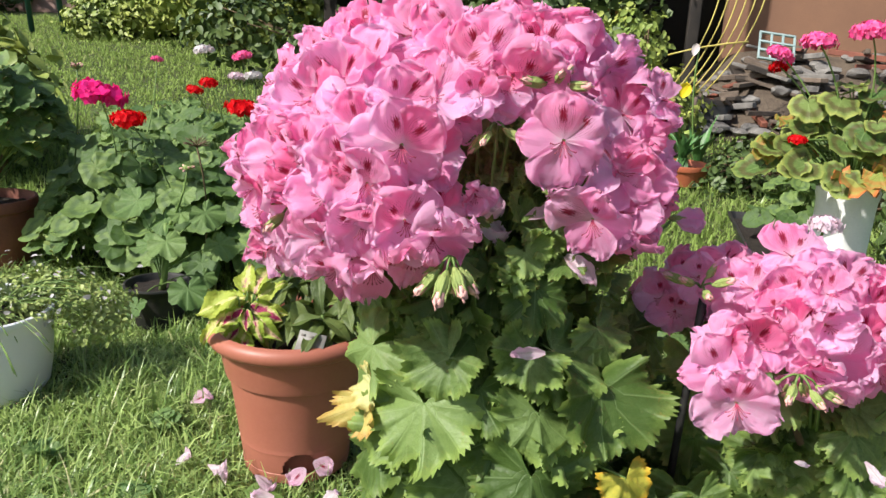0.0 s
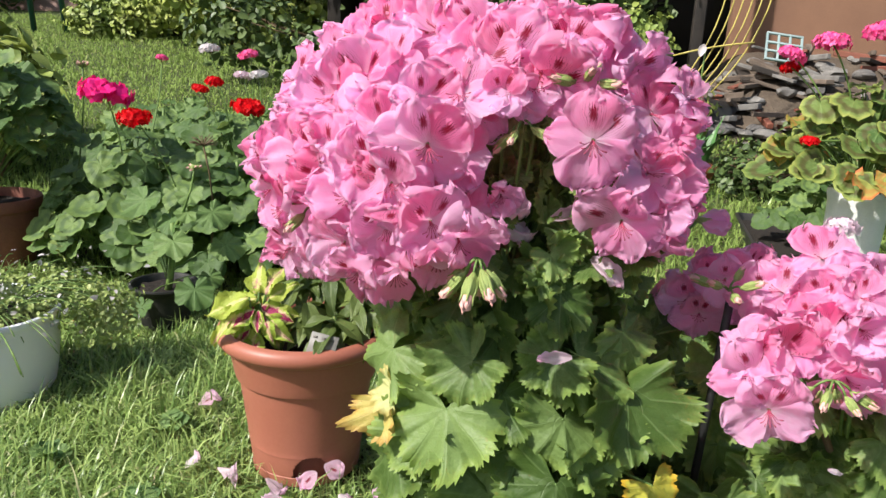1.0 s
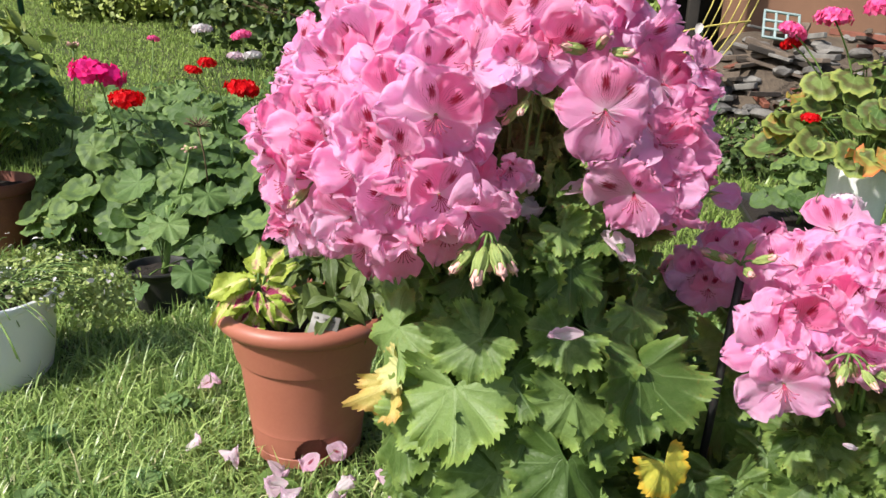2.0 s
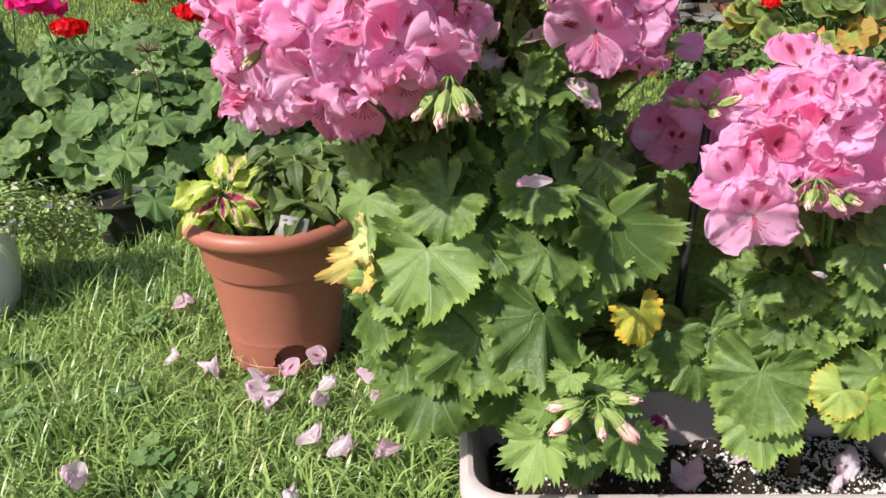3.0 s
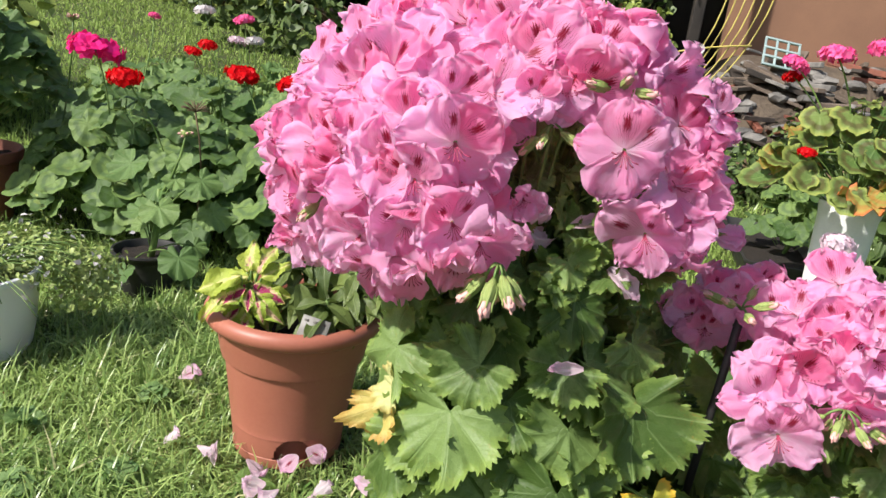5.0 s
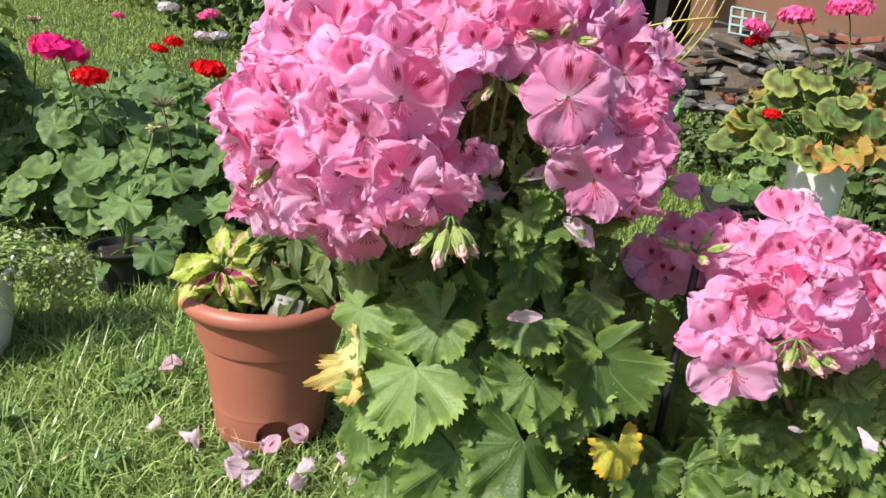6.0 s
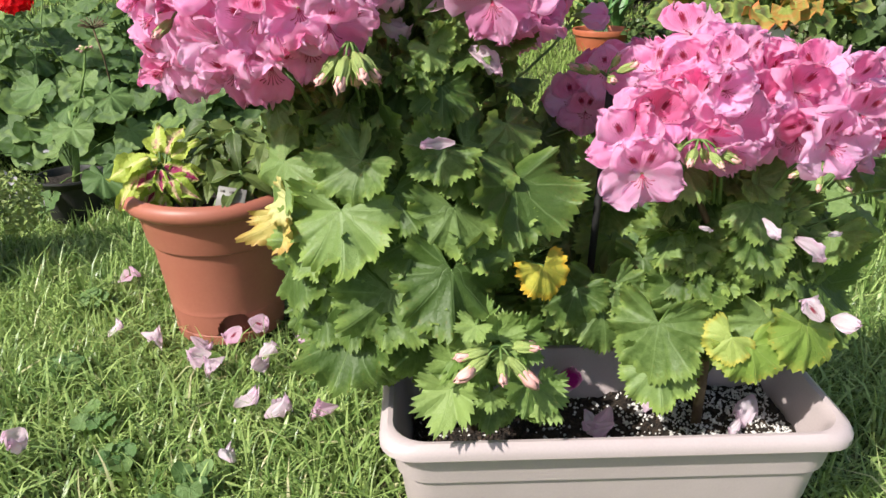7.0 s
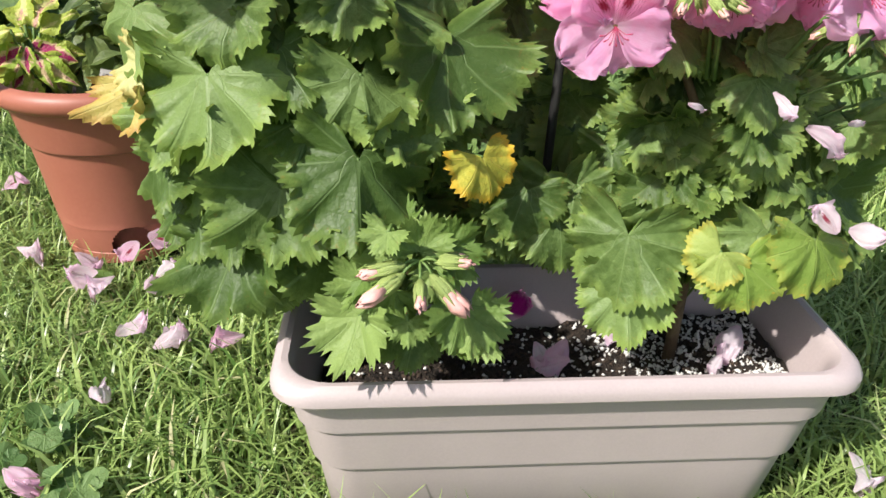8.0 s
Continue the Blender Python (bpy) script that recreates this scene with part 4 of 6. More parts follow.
FLANK = [(0.043, 0.589, -30, 10, -10), (-0.012, 0.565, -80, 5, 0), (0.094, 0.564, -5, 20, -8), (0.087, 0.522, -5, 5, 0), (0.162, 0.551, 25, -5, 15), (0.169, 0.524, 10, -40, 0), (0.185, 0.539, 40, -30, -20), (0.108, 0.589, 20, 10, -20), (0.125, 0.544, 15, -15, 30),
         (0.025, 0.541, -45, 5, -15), (0.012, 0.495, -45, -15, 10), (0.009, 0.478, -20, -45, 0), (0.077, 0.617, -15, 35, -10), (0.063, 0.636, -30, 30, 20), (0.003, 0.645, -60, 30, 0), (0.049, 0.665, -40, 45, -10), (0.061, 0.688, -30, 55, 0), (0.086, 0.695, -20, 60, -20), (0.069, 0.572, -25, 10, 30)]
CROWN = [(0.111, 0.695, -5, 60, 0), (0.14, 0.695, 10, 60, -30), (0.169, 0.695, 0, 55, 0), (0.182, 0.695, 0, 65, 20), (0.209, 0.695, 10, 65, 0), (0.242, 0.695, 20, 60, -10), (0.227, 0.695, 10, 45, 30), (0.266, 0.695, 35, 55, 0), (0.088, 0.652, -10, 25, 10),
         (0.114, 0.618, -10, 15, -30), (0.129, 0.578, -10, 5, 20), (0.005, 0.554, -60, 0, 0), (0.1, 0.5, 0, -40, -10), (0.133, 0.506, 15, -50, 0), (0.184, 0.671, 15, 20, -30), (0.245, 0.66, 15, 0, -40), (0.366, 0.647, 60, 40, 0), (0.348, 0.575, 30, 10, 30), (0.069, 0.593, -10, 25, -40), (0.314, 0.552, -20, -25, 25), (0.367, 0.566, 60, 0, 0), (0.332, 0.588, 30, 45, -20), (0.352, 0.541, 45, -20, 35)]
for i, (x, z, yaw, pitch, roll) in enumerate(MIDDLE + FLANK + CROWN):
    p = on_front(DOME_C, DOME_R, x, z)
    hero = i < 3
    blossom(main, p + facing(yaw, pitch) * (0.010 if hero else 0.0), facing(yaw, pitch) + outward(p) * 0.15, 0.074 if hero else 0.044 if i in (7, 8) else rng.uniform(0.057, 0.067), roll + rng.uniform(-6, 6), 0.12 if hero else rng.uniform(0.15, 0.5))
    done.append(p)
    if hero:
        proud.append(p + facing(yaw, pitch) * 0.015)
for shell_lo, shell_hi, gap, most in ((0.88, 0.96, 0.036, 190), (0.72, 0.80, 0.042, 270)):
    tries, layer = 0, list(done) if shell_lo > 0.85 else []
    while len(done) < most and tries < 9000:
        tries += 1
        d = Vector((rng.gauss(0, 1), rng.gauss(-0.25, 1), rng.gauss(0.1, 1))).normalized()
        p = DOME_C + Vector((d.x * DOME_R.x, d.y * DOME_R.y, d.z * DOME_R.z)) * rng.uniform(shell_lo, shell_hi)
        if p.z < (0.488 if p.x < 0.09 and d.y < 0.5 else 0.512 if p.x < 0.17 else 0.52) or (0.182 < p.x < 0.325 and d.y < 0.45 and p.z < 0.648):
            continue
        if (layer and min((p - q).length for q in layer) < gap) or (shell_lo > 0.85 and min((p - q).length for q in proud) < 0.050):
            continue
        blossom(main, p, outward(p) + Vector((rng.gauss(0, 0.3), rng.gauss(-0.15, 0.3), rng.gauss(0, 0.3))), rng.uniform(0.050, 0.060), rng.uniform(-40, 40), rng.uniform(0.15, 0.6))
        done.append(p)
        layer.append(p)
# a few low ones under the right side
for p, f in (((0.318, 0.845, 0.505), (0.5, -0.6, -0.6)), ((0.212, 0.800, 0.566), (0.1, -1, -0.3))):
    blossom(main, p, f, 0.036, rng.uniform(-30, 30), 0.8)
    done.append(Vector(p))
for q in done[::4]:
    foot = Vector((0.19 + (q.x - 0.17) * 0.35, 0.89 + (q.y - 0.89) * 0.35, min(q.z - 0.06, 0.40 + rng.uniform(0, 0.08))))
    stalks_1.append((bend(foot, q - outward(q) * 0.022, 0.012, 5), 0.0016))
buds(main, (0.203, 0.737, 0.526), 7, 0.027, 0.9, 0.030, stalks_1)
buds(main, (0.272, 0.812, 0.660), 5, 0.022, -0.3, 0.022, stalks_1)
buds(main, (0.226, 0.800, 0.628), 3, 0.020, 0.5, 0.03, stalks_1)
buds(main, (0.050, 0.790, 0.545), 3, 0.022, 0.3, 0.03, stalks_1)
buds(main, (0.326, 0.724, 0.262), 8, 0.027, 0.25, 0.034, stalks_1)
furled = part("furled_bud", BUD, main, orient((0.400, 0.962, 0.523), (1, 0, 0.06), (0, 0, 1), 0.020), "half-open pink bud")
for tip, nrm, k in (((1, 0.05, 0.08), (0.0, 0.4, -1), 1), ((1, -0.05, -0.03), (0, 1, 0.4), 3)):
    part("petal", LOWER[k], furled, orient((0.404, 0.962, 0.5235), nrm, tip, 0.030))
stalks_1.append((bend((0.27, 0.9, 0.44), (0.403, 0.962, 0.523), -0.02, 6), 0.0016))

# foliage
AXIS = Vector((0.232, 0.900, 0.0))


def foliage_radius(z):
    return np.interp(z, (0.10, 0.16, 0.22, 0.32, 0.40, 0.46, 0.50), (0.135, 0.160, 0.168, 0.168, 0.155, 0.125, 0.08))


def add_leaf(plant, pos, nrm, tip, size, kit, stalks, foot, r=0.0013):
    # the gap between the two plants, where the stake stands, stays open
    gap = 0.434 - (0.925 - pos[1]) * 0.19
    if 0.27 < pos[2] < 0.46 and pos[1] < 0.925 and abs(pos[0] - gap) < 0.008 + size * 0.42:
        return
    part("leaf", kit, plant, orient(pos, nrm, tip, size))
    back = Vector(pos)
    stalks.append((bend(foot, back, 0.012, 5), r))


def hang(plant, stalks, axis, x, y, z, size, turn, kit, up=0.55):
    """A leaf on the outside of a plant that faces out and up; turn: degrees by which its tip swings from straight down to the left."""
    out = (Vector((x, y, 0)) - Vector((axis.x, axis.y, 0))).normalized()
    n = (out * 0.8 + Vector((0, -0.3, up))).normalized()
    down = (Vector((0, 0, -1)) + n * n.z).normalized()
    tip = down * math.cos(radians(turn)) + down.cross(n) * math.sin(radians(turn))
    add_leaf(plant, (x, y, z), n, tip, size, kit, stalks, axis + Vector((0, 0, z - 0.04)) + out * 0.03)


SKIRT_HIGH = [(0.178, 0.781, 0.369, 0.108, -16), (0.117, 0.819, 0.404, 0.085, 16), (0.197, 0.794, 0.413, 0.078, 50), (0.224, 0.788, 0.384, 0.075, 4), (0.282, 0.784, 0.371, 0.084, -4), (0.271, 0.801, 0.422, 0.064, 53), (0.291, 0.812, 0.422, 0.097, -53), (0.337, 0.813, 0.386, 0.112, 10), (0.27, 0.816, 0.476, 0.066, 7), (0.098, 0.882, 0.448, 0.063, -60), (0.178, 0.837, 0.456, 0.06, 8), (0.33, 0.846, 0.436, 0.07, -23), (0.168, 0.82, 0.415, 0.062, 121), (0.138, 0.861, 0.445, 0.056, 8)]
SKIRT_LOW = [(0.281, 0.764, 0.318, 0.108, 4), (0.222, 0.778, 0.287, 0.102, 6), (0.223, 0.794, 0.322, 0.078, -23), (0.182, 0.786, 0.287, 0.104, 38), (0.182, 0.784, 0.237, 0.1, 10), (0.123, 0.813, 0.304, 0.09, -6), (0.16, 0.803, 0.3, 0.078, 5), (0.262, 0.795, 0.236, 0.094, 12), (0.391, 0.86, 0.255, 0.082, 25), (0.38, 0.857, 0.367, 0.052, 33), (0.128, 0.829, 0.253, 0.07, -20), (0.232, 0.79, 0.245, 0.062, -12), (0.205, 0.8, 0.205, 0.06, 8), (0.15, 0.8, 0.262, 0.075, 14), (0.215, 0.78, 0.262, 0.08, -10), (0.155, 0.795, 0.335, 0.08, 30), (0.25, 0.785, 0.345, 0.075, 20), (0.31, 0.8, 0.345, 0.08, -20)]
for i, (x, y, z, size, turn) in enumerate(SKIRT_HIGH + SKIRT_LOW):
    hang(main, stalks_1, AXIS, x, y, z, size, turn, BROAD[i % 8])
for i in range(130):
    z = 0.185 + 0.305 * (i / 130.0) + rng.uniform(-0.01, 0.01)
    a = rng.gauss(-math.pi / 2, 1.15) if i % 3 else rng.uniform(0, 2 * math.pi)
    front = math.sin(a) < -0.3
    rad = foliage_radius(z) * (rng.choice((0.40, 0.55, 0.70)) if front else rng.choice((0.6, 0.8, 0.95)))
    out = Vector((math.cos(a), math.sin(a) * 0.66, 0))
    p = AXIS + out * rad + Vector((0.012 if z < 0.2 else 0.0, 0, z))
    if z < 0.38:
        p.x = max(p.x, 0.140)
    add_leaf(main, p, out * 0.85 + Vector((rng.gauss(0, 0.25), rng.gauss(0, 0.25), 0.65 + rng.gauss(0, 0.25))), out * 0.35 + Vector((rng.gauss(0, 0.5), rng.gauss(0, 0.25), -0.85)), rng.uniform(0.060, 0.100), rng.choice(BROAD + REGAL[:2]), stalks_1, AXIS + Vector((0, 0, max(0.1, z - 0.05))) + out * 0.03)
for i in range(60):
    p = Vector((rng.uniform(0.17, 0.33), rng.uniform(0.865, 0.95), rng.uniform(0.45, 0.62))) if i % 3 else Vector((rng.uniform(0.19, 0.33), rng.uniform(0.84, 0.89), rng.uniform(0.48, 0.58)))
    add_leaf(main, p, (rng.gauss(0, 0.5), -0.7, rng.uniform(0.1, 0.9)), (rng.gauss(0, 0.6), -0.3, -0.6), rng.uniform(0.035, 0.060), rng.choice(BROAD), stalks_1, AXIS + Vector((0, 0, p.z - 0.06)))
for i in range(34):
    p = Vector((rng.uniform(0.33, 0.47), rng.uniform(0.95, 1.02), rng.uniform(0.20, 0.42)))
    add_leaf(main, p, (rng.gauss(0.3, 0.3), -0.8, rng.uniform(0.2, 0.9)), (rng.gauss(0.2, 0.4), -0.3, -0.7), rng.uniform(0.055, 0.085), rng.choice(REGAL), stalks_1, AXIS + Vector((0.04, 0.02, p.z - 0.06)))
for i in range(22):
    p = Vector((rng.uniform(0.20, 0.325), rng.uniform(0.85, 0.90), rng.uniform(0.50, 0.63)))
    add_leaf(main, p, (rng.gauss(0, 0.5), -0.6, rng.uniform(0.3, 1.0)), (rng.gauss(0, 0.7), -0.3, rng.uniform(-0.7, 0.5)), rng.uniform(0.026, 0.044), rng.choice(REGAL + YOUNG), stalks_1, AXIS + Vector((0, 0, p.z - 0.06)))
for i in range(36):
    p = Vector((rng.uniform(0.195, 0.300), rng.uniform(0.815, 0.865), rng.uniform(0.485, 0.640)))
    add_leaf(main, p, (rng.gauss(0, 0.6), -0.6, rng.uniform(0.2, 1.1)), (rng.gauss(0, 0.8), -0.5, rng.uniform(-0.8, 0.4)), rng.uniform(0.024, 0.048), rng.choice(REGAL[:2] + BROAD), stalks_1, AXIS + Vector((0, 0, p.z - 0.07)))
# yellowed leaves and the young shoot in front
hang(main, stalks_1, AXIS, 0.122, 0.805, 0.370, 0.046, 62, YELLOW[0], 0.4)
hang(main, stalks_1, AXIS, 0.120, 0.808, 0.356, 0.066, 2, YELLOW[2], 0.25)
hang(main, stalks_1, AXIS, 0.367, 0.795, 0.311, 0.060, -4, YELLOW[1], 0.55)
SHOOT = Vector((0.31, 0.80, 0.0))
for i, (x, z, size, turn) in enumerate(((0.281, 0.208, 0.066, 0), (0.356, 0.218, 0.060, 30), (0.307, 0.232, 0.046, 45), (0.325, 0.263, 0.043, -157), (0.346, 0.264, 0.045, -77), (0.336, 0.264, 0.044, -140), (0.285, 0.235, 0.040, 122), (0.367, 0.205, 0.050, -62), (0.322, 0.190, 0.062, 17), (0.300, 0.255, 0.038, 150))):
    hang(main, stalks_1, SHOOT, x, 0.737 + 0.02 * (i == 8), z, size, turn, YOUNG[i % 3] if i != 8 else BROAD[2], 0.5)
for i in range(8):
    a, f = i * 2.4, i / 8
    out = Vector((math.cos(a), math.sin(a) * 0.7, 0))
    add_leaf(main, Vector((0.315, 0.742, 0.19 + 0.105 * f)) + out * (0.034 - 0.012 * f), out * 0.6 + Vector((0, -0.4, 0.75)), out + Vector((0, -0.2, 0.1 - 0.5 * (1 - f))), rng.uniform(0.030, 0.046), YOUNG[i % 3], stalks_1, Vector((0.31, 0.765, 0.17 + 0.09 * f)))
for a, b, r in (((0.30, 0.84, 0.095), (0.24, 0.89, 0.30), 0.007), ((0.31, 0.85, 0.095), (0.28, 0.90, 0.36), 0.006), ((0.24, 0.89, 0.30), (0.18, 0.88, 0.46), 0.0045), ((0.28, 0.90, 0.36), (0.27, 0.86, 0.52), 0.004), ((0.24, 0.89, 0.30), (0.22, 0.92, 0.50), 0.004), ((0.30, 0.83, 0.095), (0.30, 0.75, 0.26), 0.004)):
    part("branch", tubes("branch", [(bend(a, b, 0.012, 7, (0, -0.4, 0)), [r * (1 - 0.05 * i) for i in range(7)])], M["stem_woody"], 8), main, Matrix(), "brown woody branch")
part("stem_tangle", tubes("stem_tangle", stalks_1, M["stem"], 5), main, Matrix(), kind="stuff")

# the smaller plant
heads = [((0.508, 0.862, 0.447), (0.060, 0.070, 0.058), 19), ((0.622, 0.868, 0.444), (0.060, 0.060, 0.050), 13), ((0.722, 0.93, 0.448), (0.05, 0.05, 0.045), 7), ((0.430, 0.985, 0.432), (0.036, 0.034, 0.034), 6), ((0.478, 0.965, 0.448), (0.035, 0.035, 0.03), 4)]
FACES2 = [(0.435, 0.431, -15, 30, 0), (0.4455, 0.411, -8, 8, 6), (0.436, 0.445, -40, 30, -30), (0.521, 0.493, 0, 25, 0), (0.498, 0.487, -30, 15, -15), (0.551, 0.495, 30, 35, -10), (0.524, 0.443, 5, 5, 0), (0.496, 0.46, 0, 30, -10), (0.474, 0.453, -10, 25, 10),
          (0.456, 0.448, 15, 30, 5), (0.568, 0.477, 40, 20, 0), (0.565, 0.437, 40, -10, -20), (0.536, 0.471, 10, 40, 0), (0.508, 0.436, 0, -20, 30), (0.523, 0.428, 5, -40, 0), (0.556, 0.457, 25, 10, -30), (0.488, 0.47, -10, 45, 0), (0.5, 0.513, -10, 60, 0)]
done2 = []
for i, (x, z, yaw, pitch, roll) in enumerate(FACES2):
    p = Vector((x, 0.757 + 1.05 * max(0.0, z - 0.40) + 2.0 * (x - 0.47) ** 2, z))
    blossom(second, p, facing(yaw, pitch), 0.064 if i in (1, 6) else rng.uniform(0.050, 0.058), roll + rng.uniform(-6, 6), rng.uniform(0.15, 0.4))
    done2.append(p)
for p in ((0.461, 0.900, 0.468), (0.431, 0.930, 0.472), (0.403, 0.970, 0.433), (0.417, 0.960, 0.423), (0.585, 0.83, 0.470), (0.632, 0.83, 0.478), (0.605, 0.795, 0.432), (0.645, 0.83, 0.450)):
    blossom(second, p, facing(-10 if p[0] < 0.5 else 25, 15), 0.066 if p[2] == 0.432 else rng.uniform(0.050, 0.056), rng.uniform(-15, 15), 0.3)
    done2.append(Vector(p))
for c, r, n in heads:
    c, k, tries = Vector(c), 0, 0
    while k < n and tries < 800:
        tries += 1
        d = Vector((rng.gauss(0, 1), rng.gauss(-0.3, 1), rng.gauss(0.25, 1))).normalized()
        p = c + Vector((d.x * r[0], d.y * r[1], d.z * r[2])) * rng.uniform(0.8, 1.0)
        if d.z < -0.45 or (p.x < 0.472 and p.y < 0.95) or min((p - q).length for q in done2) < 0.030:
            continue
        blossom(second, p, d + Vector((0, -0.3, 0.1)), rng.uniform(0.046, 0.056), rng.uniform(-40, 40), rng.uniform(0.25, 0.75))
        done2.append(p)
        k += 1
for q in done2[::2]:
    stalks_2.append((bend((0.55 + (q.x - 0.55) * 0.5, 0.87 + (q.y - 0.87) * 0.4, 0.36), q - Vector((0, -0.02, 0.015)), 0.01, 5), 0.0016))
buds(second, (0.492, 0.775, 0.440), 6, 0.021, 0.8, 0.030, stalks_2)
buds(second, (0.425, 0.88, 0.475), 5, 0.022, -0.2, 0.030, stalks_2)
buds(second, (0.600, 0.780, 0.420), 3, 0.017, 0.8, 0.035, stalks_2)
AX2 = Vector((0.555, 0.868, 0.0))
SKIRT_2 = [(0.469, 0.875, 0.288, 0.096, 109), (0.475, 0.869, 0.288, 0.074, -18), (0.482, 0.801, 0.248, 0.099, 1), (0.486, 0.798, 0.206, 0.08, -13), (0.518, 0.848, 0.268, 0.072, 14), (0.527, 0.841, 0.262, 0.096, -25), (0.546, 0.864, 0.312, 0.098, -50), (0.59, 0.809, 0.251, 0.072, 6), (0.627, 0.826, 0.261, 0.066, 68),
           (0.608, 0.863, 0.287, 0.089, -47), (0.558, 0.853, 0.301, 0.078, -47), (0.501, 0.874, 0.314, 0.061, 94), (0.663, 0.875, 0.259, 0.094, -36), (0.565, 0.86, 0.271, 0.076, 10), (0.631, 0.875, 0.308, 0.089, 0), (0.655, 0.83, 0.245, 0.07, -25)]
for i, (x, y, z, size, turn) in enumerate(SKIRT_2):
    hang(second, stalks_2, AX2 + Vector((0, 0.08, 0)), x, y, z, size, turn, BROAD[(i * 5 + 1) % 8])
for i in range(70):
    z = 0.19 + 0.21 * (i / 70.0)
    a = rng.gauss(-math.pi / 2, 1.2) if i % 3 else rng.uniform(0, 2 * math.pi)
    out = Vector((math.cos(a), math.sin(a) * 0.85, 0))
    p = AX2 + out * np.interp(z, (0.18, 0.26, 0.36, 0.42), (0.075, 0.10, 0.115, 0.09)) * rng.choice((0.35, 0.5, 0.75)) + Vector((0, 0.035, z))
    add_leaf(second, p, out * 0.7 + Vector((rng.gauss(0, 0.25), rng.gauss(0, 0.3), rng.uniform(0.4, 1.1))), out * 0.5 + Vector((rng.gauss(0, 0.6), rng.gauss(0, 0.3), -0.6)), rng.uniform(0.05, 0.085), rng.choice(REGAL), stalks_2, AX2 + Vector((0, 0, max(0.12, z - 0.06))))
for i in range(40):
    p = Vector((rng.uniform(0.46, 0.71), rng.uniform(0.84, 0.95), rng.uniform(0.30, 0.415)))
    add_leaf(second, p, (rng.gauss(0, 0.4), -0.6, rng.uniform(0.3, 1.0)), (rng.gauss(0, 0.7), -0.3, -0.6), rng.uniform(0.045, 0.075), rng.choice(REGAL), stalks_2, AX2 + Vector((0, 0, p.z - 0.07)))
for x, y, z, k, tx, n in ((0.404, 0.835, 0.268, 0.068, -0.3, 2), (0.432, 0.838, 0.246, 0.074, 0.1, 6), (0.388, 0.850, 0.238, 0.060, -0.5, 1), (0.446, 0.850, 0.268, 0.060, 0.4, 3)):
    add_leaf(second, (x, y, z), (tx * 0.4, -0.8, 0.6), (tx, -0.3, -0.8), k, REGAL[n], stalks_2, AX2 + Vector((-0.04, 0, z - 0.06)))
for i, (x, y, z, size, turn) in enumerate(((0.405, 0.868, 0.285, 0.080, 10), (0.432, 0.862, 0.262, 0.078, -8), (0.385, 0.872, 0.228, 0.075, 20), (0.425, 0.868, 0.222, 0.070, -15), (0.452, 0.872, 0.235, 0.070, 5))):
    hang(second, stalks_2, AX2 + Vector((-0.12, 0.06, 0)), x, y, z, size, turn, BROAD[(i * 3) % 8])
hang(second, stalks_2, AX2, 0.563, 0.777, 0.240, 0.068, -14, LIME)
hang(second, stalks_2, AX2, 0.619, 0.792, 0.254, 0.078, 7, LIME)
hang(second, stalks_2, AX2, 0.545, 0.777, 0.249, 0.048, 39, LIME)
for a, b, r in (((0.545, 0.845, 0.10), (0.55, 0.865, 0.30), 0.006), ((0.55, 0.865, 0.30), (0.50, 0.86, 0.40), 0.004), ((0.55, 0.865, 0.28), (0.63, 0.87, 0.41), 0.004)):
    part("branch", tubes("branch", [(bend(a, b, 0.01, 7, (0, -0.4, 0)), [r * (1 - 0.05 * i) for i in range(7)])], M["stem_woody"], 8), second, Matrix(), "brown woody branch")
part("stem_tangle", tubes("stem_tangle", stalks_2, M["stem"], 5), second, Matrix(), kind="stuff")

stake = new("plant_stake", tubes("plant_stake", [([(0.426, 0.953, -0.030), (0.430, 0.925, 0.265), (0.434, 0.905, 0.471)], [0.0043, 0.0043, 0.0042])], M["black_plastic"], 10))
tagged(stake, "thin black plastic plant stake standing behind the planter", "plant stake")

# ---- pots near the planter: coleus, small plants ----
COLEUS = [blade_leaf("coleus_leaf", M["leaf_coleus"], 1.0, w, 16, 4, f, d, 0.13, 0.13, p) for w, f, d, p in ((0.52, 0.2, 0.25, 0.1), (0.46, 0.4, 0.5, 0.6), (0.58, -0.2, 0.4, 0.35))]
COLEUS_RED = [blade_leaf("coleus_leaf", M["leaf_coleus_red"], 1.0, w, 16, 4, f, d, 0.13, 0.13, p) for w, f, d, p in ((0.56, 0.2, 0.3, 0.3), (0.50, -0.2, 0.5, 0.8), (0.54, 0.35, 0.15, 0.5))]
DARK = [blade_leaf("dark_leaf", M["leaf_dark"], 1.0, w, 9, 3, 0.3, d, 0.05, 0.05, p) for w, d, p in ((0.36, 0.3, 0.2), (0.42, 0.55, 0.7), (0.33, 0.15, 0.9))]
STRAP = [blade_leaf("strap_leaf", M["leaf_blade"], 1.0, 0.16, 9, 2, 0.3, d, 0.0, 0.02, p, 0.8) for d, p in ((0.25, 0.2), (0.5, 0.7), (0.1, 0.9))]


